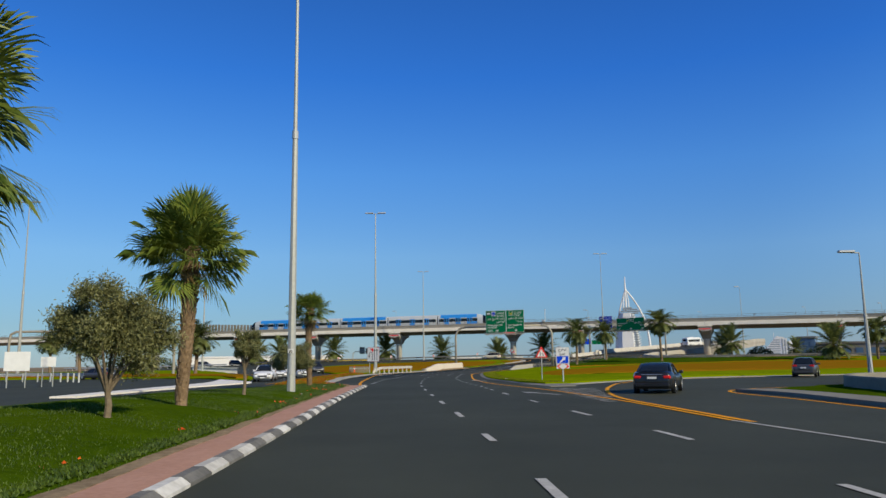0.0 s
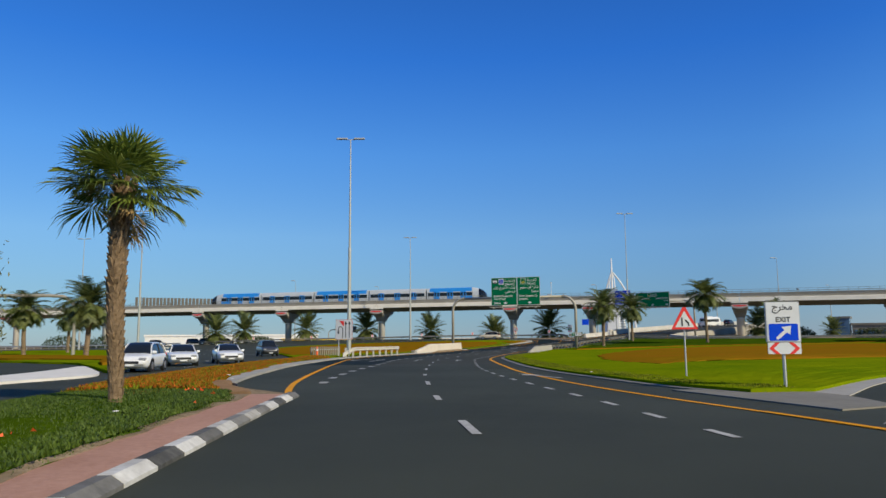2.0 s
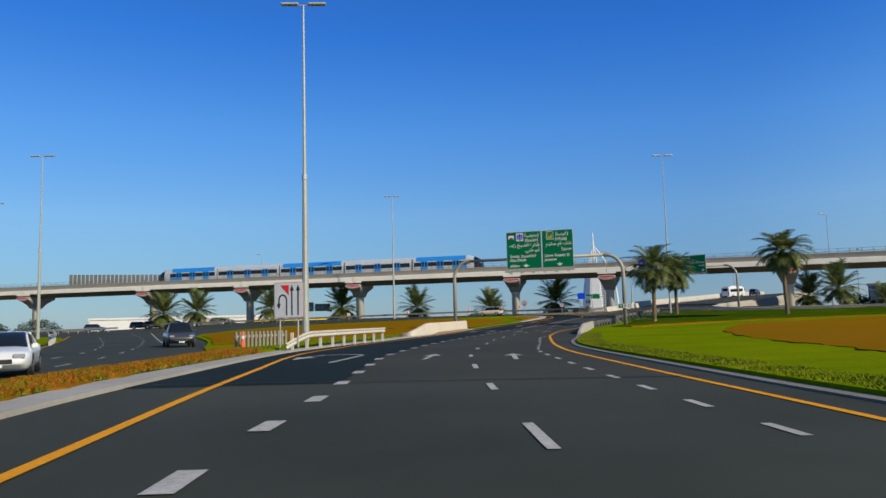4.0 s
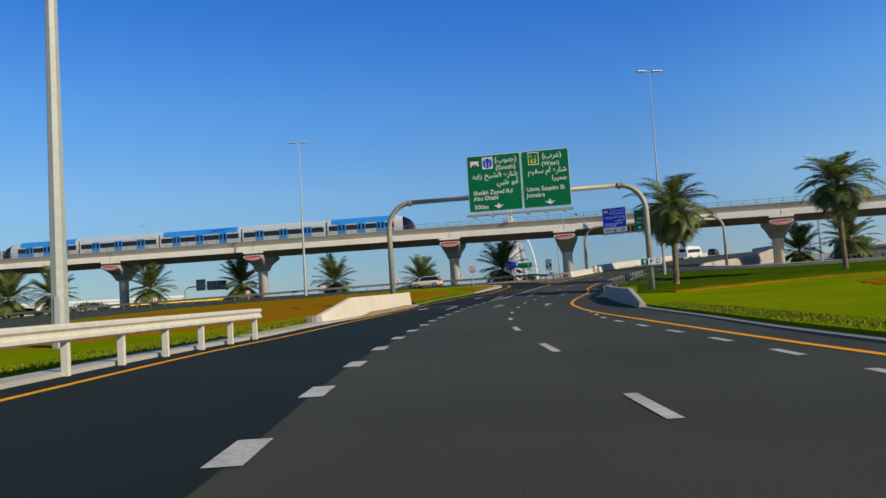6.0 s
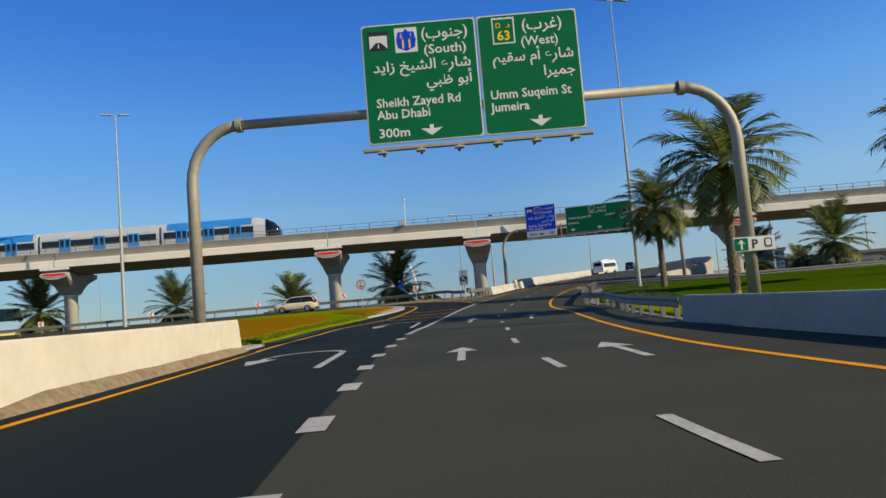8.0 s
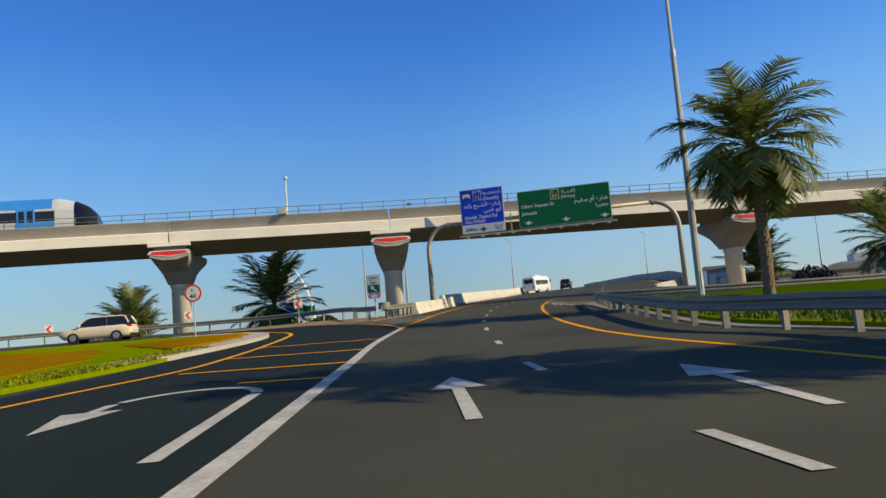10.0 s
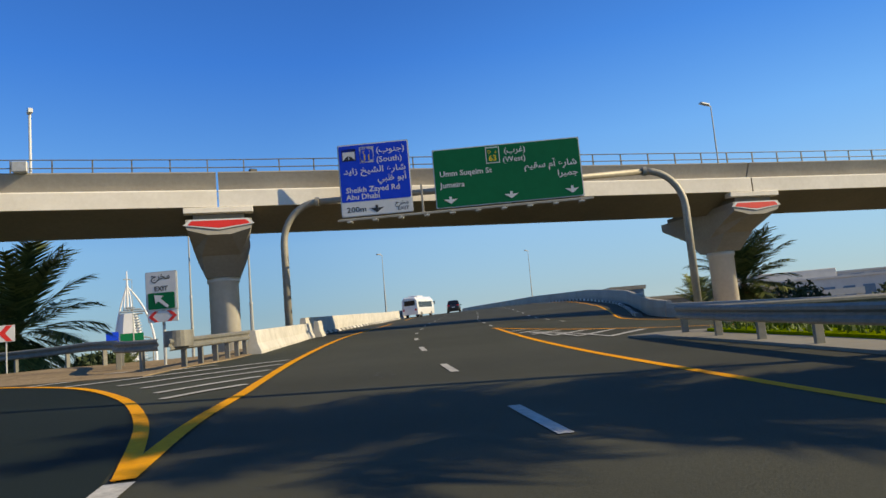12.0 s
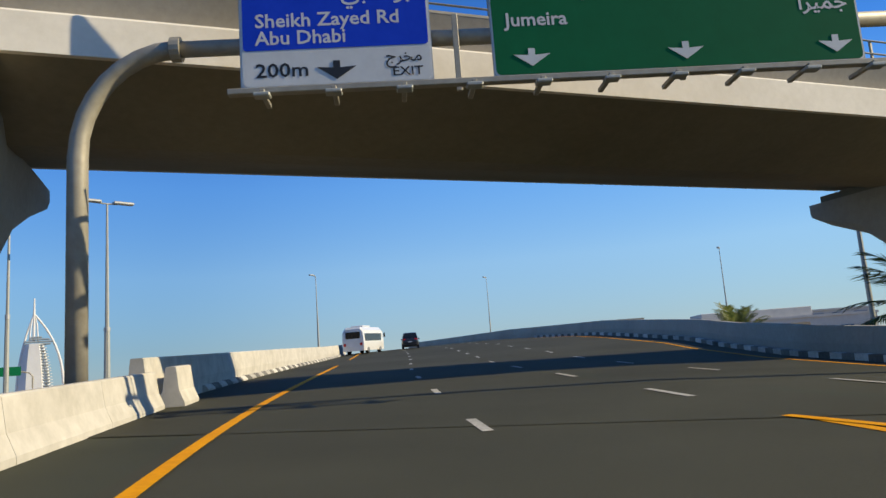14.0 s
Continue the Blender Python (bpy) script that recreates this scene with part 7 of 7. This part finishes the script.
# ---- far buildings ----
# sail-shaped hotel tower
tower = thing("sail_tower", pose(395.4, 1612.5, 0, 0, 0, -13.6), "white sail-shaped hotel tower with a mast and outer arch", "tower")


def sail_right(s):
    return 47 * (1 - s ** 2.7)


def sail_left(s):
    return -25 * (1 - s ** 2.2)


part("outer_arch", Geo().tube([(sail_right(i / 16), 0, 152 * i / 16) for i in range(17)], [2.6 - 0.06 * i for i in range(17)], 8), TOWER_WHITE, tower)
part("inner_arch", Geo().tube([(sail_left(i / 16), 0, 152 * i / 16) for i in range(17)], [2.4 - 0.06 * i for i in range(17)], 8), TOWER_WHITE, tower)
rings = []
for i in range(12):
    s = i / 11
    z, a, b = 100 * s, sail_left(0.66 * s) + 1.5, 27 * (1 - 0.45 * s ** 2)
    rings.append([(a, -3, z), (a * 0.5, -13, z), (b * 0.5, -15, z), (b, -4, z), (b, 8, z), (a, 8, z)])
part("sail", Geo().rows(rings, True, True), TOWER_WHITE, tower)
for i in range(20):
    s = (i + 0.5) / 20
    z, a, b = 100 * s, sail_left(0.66 * s) + 1.2, 27 * (1 - 0.45 * s ** 2)
    part("floor_band", Geo().prism([(b * 0.55, z), (b + 0.4, z), (b + 0.4, z + 1.6), (b * 0.55, z + 1.6)], -14.6, -3.6), TOWER_GREY, tower)
    part("balcony", Geo().box(b, b + 5 * (1 - s * 0.4), -3, 7, z, z + 1.0), TOWER_WHITE, tower)
for z, a, b in ((99, -15, 26), (103, -12, 30), (107, -8, 24), (110.5, -4, 12)):
    part("roof_deck", Geo().box(a, b, -6, 6, z, z + 2.4, 0.4), TOWER_GREY, tower)
part("mast", Geo().tube([(0, 0, 105), (0, 0, 152), (0, 0, 180)], [2.4, 2.0, 1.0], 8), TOWER_WHITE, tower)
for x in (-6.5, 6.5):
    part("mast_stay", Geo().tube([(x, -2, 104), (x * 0.75, -1, 132), (x * 0.2, 0, 151)], [1.7, 1.4, 1.0], 6), TOWER_WHITE, tower)
part("podium", Geo().box(-45, 62, -20, 20, 0, 9, 0.5), BUILDING_PALE, tower)


def block(name, x, y, w, d, h, turn, mat, label, floors=0, bays=0, z=0.0, roof=None):
    """A plain far building with real window bands set into its front."""
    root = thing(name, pose(x, y, z, 0, 0, turn), label, "building", "far buildings")
    part("wall", Geo().box(-w / 2, w / 2, 0, d, 0, h), mat, root)
    part("roof", Geo().box(-w / 2 - 0.3, w / 2 + 0.3, -0.3, d + 0.3, h, h + 0.6), roof or mat, root)
    for i in range(floors):
        for j in range(bays):
            x0 = -w / 2 + w * (j + 0.2) / bays
            z0 = h * (i + 0.3) / floors
            part("window", Geo().box(x0, x0 + w * 0.6 / bays, -0.12, 0.2, z0, z0 + h * 0.45 / floors), BUILDING_BLUE, root)
    return root


# wave-shaped hotel
wave = thing("wave_hotel", pose(700, 1505, 0, 0, 0, -24.8), "white wave-shaped beach hotel in the distance", "hotel")
part("wing", Geo().prism([(-50, 0), (-9, 0), (-9, 38), (-16, 41), (-27, 43.5), (-31, 40), (-38, 31), (-45, 23), (-50, 18)], -12, 12), TOWER_WHITE, wave)
part("wing", Geo().prism([(-5, 0), (44, 0), (43, 11), (38, 15), (31, 19), (24, 24), (14, 29), (4, 33), (-5, 34)], -6, 16), TOWER_WHITE, wave)
part("link", Geo().box(-9.5, -4.5, -4, 10, 0, 33, 0.3), TOWER_GREY, wave)
part("mast", Geo().tube([(-33, 0, 36), (-33, 0, 50)], [0.9, 0.4], 6), TOWER_WHITE, wave)
for k in range(8):
    z = 4 + 4.4 * k
    x0, x1 = max(-48, -46.5 + (z - 18) * 0.78), -22
    part("window_band", Geo().box(x0, x1, -12.5, -11.5, z, z + 1.7), TOWER_GREY, wave)
    if z < 30:
        part("window_band", Geo().box(2, min(41, 41 - (z - 12) * 1.75), -6.5, -5.5, z, z + 1.7), TOWER_GREY, wave)
part("window_column", Geo().box(-19, -16.5, -12.5, -11.5, 3, 38), TOWER_GREY, wave)
part("window_column", Geo().box(-13.5, -11.5, -12.5, -11.5, 3, 36), TOWER_GREY, wave)
part("low_block", Geo().box(-20, 30, -30, -14, 0, 8, 0.3), BUILDING_PALE, wave)
block("low_building", 420, 640, 60, 30, 14, -30, BUILDING_PALE, "low pale building in the distance", 2, 8)
block("low_building", 330, 520, 40, 25, 9, -30, BUILDING_PALE, "pale flat-roofed building in the distance", 2, 6)
block("glass_building", 121, 248, 5.4, 5, 7.6, -35, BUILDING_BLUE, "small dark teal glass building with a brown flat roof", 2, 3, roof=RAIL_DARK)
block("low_building", 134, 240, 24, 6, 5.6, -33, CONCRETE_DARK, "long low grey building beside the glass one", 1, 7)
shop = block("low_building", 226, 270, 46, 20, 9.6, -45, BUILDING_PALE, "pale flat-roofed building with a long sign beyond the flyover", 1, 9)
part("sign_bar", Geo().box(-6, 14, -0.3, -0.15, 4.9, 6.6), RAIL_CREAM, shop, "pale sign board")
part("upper_block", Geo().box(-19, 9, 4, 14, 10.2, 12.6, 0.1), BUILDING_PALE, shop)
block("low_building", 300, 300, 60, 20, 14, -45, BUILDING_PALE, "pale apartment building beyond the flyover", 4, 8)
block("white_shed", -70, 300, 60, 14, 4.2, 10, CAR_WHITE, "long low white wall far below the viaduct")
block("white_shed", 20, 420, 50, 10, 3.2, 0, BUILDING_PALE, "long low white wall in the distance")
block("yellow_hoarding", -34, 268, 24, 1.0, 2.4, 12, YELLOW_PANEL, "bright yellow hoarding along the road")
block("white_parapet", 66, 224, 20, 0.5, 0.1, -45, CONCRETE_PALE, "pale parapet edge beside the flyover", z=2.0)
# noise screen slats on the viaduct's far stretch
screen = thing("noise_screen", pose(-86, 250.8, deck_z(-86) + 2.95, 0, 0, -16.5), "row of tan noise screen panels on the viaduct", "screen")
for i in range(22):
    part("slat", Geo().box(i * 1.2, i * 1.2 + 0.85, -0.08, 0.08, 0, 2.7 - 0.045 * i), CONCRETE_DARK, screen)
# back of a far sign gantry
far = thing("sign_gantry", pose(-22.5, 237, 0.8, 0, 0, 8) @ Matrix.Scale(0.6, 4), "grey back of a far road sign on a bent pole", "sign gantry", "sign gantries")
part("leg", Geo().tube([(-8, 0, 0), (-8, 0, 6), (-7, 0, 7), (-5.5, 0, 7.2), (5, 0, 7.2)], 0.2, 8), GANTRY, far)
for x0, x1 in ((-4.6, -1.8), (-1.4, 4.6)):
    sp_panel = part("sign_back", Geo().box(x0, x1, -0.1, 0.1, 5.9, 9.4 if x0 < -2 else 8.8), RAIL_DARK, far)
    for k in range(5):
        part("stiffener", Geo().box(x0 + 0.2 + k * (x1 - x0 - 0.5) / 4, x0 + 0.32 + k * (x1 - x0 - 0.5) / 4, -0.2, -0.1, 5.9, 8.7), STEEL, sp_panel)
# far gantry seen past the tower
far = thing("sign_gantry", pose(79, 388, 4.6, 0, 0, -14) @ Matrix.Scale(0.8, 4), "far gantry with a green and a blue road sign", "sign gantry", "sign gantries")
part("leg", Geo().tube([(9, 0, -6.2), (9, 0, 5.5), (8.2, 0, 6.6), (6.5, 0, 7), (-6, 0, 7)], 0.22, 8), GANTRY, far)
part("sign_panel", Geo().box(-1.5, 6, -0.25, -0.1, 6, 8.6), SIGN_GREEN, far)
part("sign_panel", Geo().box(-6, -2, -0.25, -0.1, 6, 9.4), SIGN_BLUE, far)
# pale back of a sign over the opposite road
far = thing("sign_gantry", pose(-52, 116.5, ground_z(-52, 116.5), 0, 0, 3), "white back of a large road sign on a bent steel gantry", "sign gantry", "sign gantries")
part("leg", Geo().tube([(12.0, 0, -0.3), (12.0, 0, 5.4), (11.6, 0, 6.3), (10.6, 0, 6.9), (9.0, 0, 7.0), (-12, 0, 7.0)], 0.2, 10), GANTRY, far)
part("leg", Geo().tube([(-12, 0, 7.0), (-12.8, 0, 6.6), (-13, 0, 5.6), (-13, 0, -0.3)], 0.2, 10), GANTRY, far)
for x0, x1, z0, z1 in ((-3.3, 0.1, 5.7, 9.1), (0.15, 3.1, 5.7, 9.6)):
    back = part("sign_back", Geo().box(x0, x1, -0.05, 0.05, z0, z1, 0.01), SIGN_WHITE, far)
    for k in range(4):
        x = x0 + 0.25 + k * (x1 - x0 - 0.5) / 3
        part("stiffener", Geo().box(x - 0.04, x + 0.04, -0.13, -0.05, z0 + 0.1, z1 - 0.1), STEEL, back)

# ---- small details on the road and verge ----
def stain(x, y, r, seed, mat):
    """An irregular flat spot on the asphalt."""
    g = Geo()
    ring = []
    for i in range(14):
        a = 2 * math.pi * i / 14
        k = r * (1 + 0.55 * noise.noise((math.cos(a) * 1.3 + seed, math.sin(a) * 1.3, seed)))
        ring.append((x + k * 1.1 * math.cos(a), y + k * math.sin(a), ramp_z(x + k * 1.1 * math.cos(a), y + k * math.sin(a)) + 0.012))
    g.add(ring, [tuple(range(14))])
    part("oil_stain", g, mat, road)


STAIN = material("oil_stain", (0.010, 0.010, 0.010), (0.020, 0.019, 0.017), 0.6, 14, 2, 0.1)
rnd = random.Random(77)
for x, y, r in ((31.9, 183.6, 0.045), (31.4, 182.7, 0.04), (31.75, 182.85, 0.05), (31.6, 183.2, 0.055), (31.35, 183.3, 0.03), (31.5, 184.1, 0.035)):
    stain(x, y, r, rnd.uniform(0, 50), STAIN)
# transverse joints where the surface was renewed
for a, b in (((-8.0, 80.5), (5.0, 78.5)), ((2.0, 140.2), (17.6, 135.8)), ((3.4, 145.0), (19.5, 140.5))):
    a, b = Vector((*a, 0)), Vector((*b, 0))
    ribbon("surface_joint", [a.lerp(b, i / 10) + Vector((0, 0.04 * noise.noise((i, 0, 0)), 0)) for i in range(11)], 0.05, 0.018, STAIN, road)
# paper scraps
PAPER = material("paper", (0.62, 0.62, 0.60), (0.75, 0.75, 0.73), 0.8, 8, 2, 0.1, local=True)


def scrap(x, y, z, r, seed):
    g = Geo()
    rnd = random.Random(seed)
    rows = []
    for i in range(5):
        rows.append([(r * (i - 2) / 2 * rnd.uniform(0.8, 1.2), r * 0.7 * (j - 2) / 2 * rnd.uniform(0.8, 1.2), r * 0.5 * rnd.random()) for j in range(5)])
    g.rows(rows)
    tagged(part("paper_scrap", g, PAPER, m=pose(x, y, z, 0, 0, seed * 40)), "crumpled white paper scrap lying on the grass", "litter", "paper scraps")


for i, (x, y, z) in enumerate(((-3.9, 33.2, 0.33), (-6.6, 58.4, 0.16), (-7.3, 60.6, 0.2), (-4.8, 44.4, 0.3), (6.9, 62.5, 0.14), (20.5, 100.5, 0.3), (11.2, 180.5, 2.1))):
    scrap(x, y, z, 0.045 + 0.012 * (i % 3), i + 1)

# notice boards beside the side road
for x, y, w, h, low in ((-31.6, 60.5, 1.8, 1.5, 1.3), (-30.2, 62.5, 1.1, 0.8, 1.6)):
    board = thing("notice_board", pose(x, y, ground_z(x, y), 0, 0, 24), "plain white notice board on two steel posts", "sign", "notice boards")
    part("panel", Geo().box(-w / 2, w / 2, -0.03, 0.03, low, low + h, 0.01), SIGN_WHITE, board)
    for q in (-0.35, 0.35):
        part("post", Geo().tube([(q * w, 0.06, -0.2), (q * w, 0.06, low + h * 0.9)], 0.045, 8), STEEL_POLE, board)
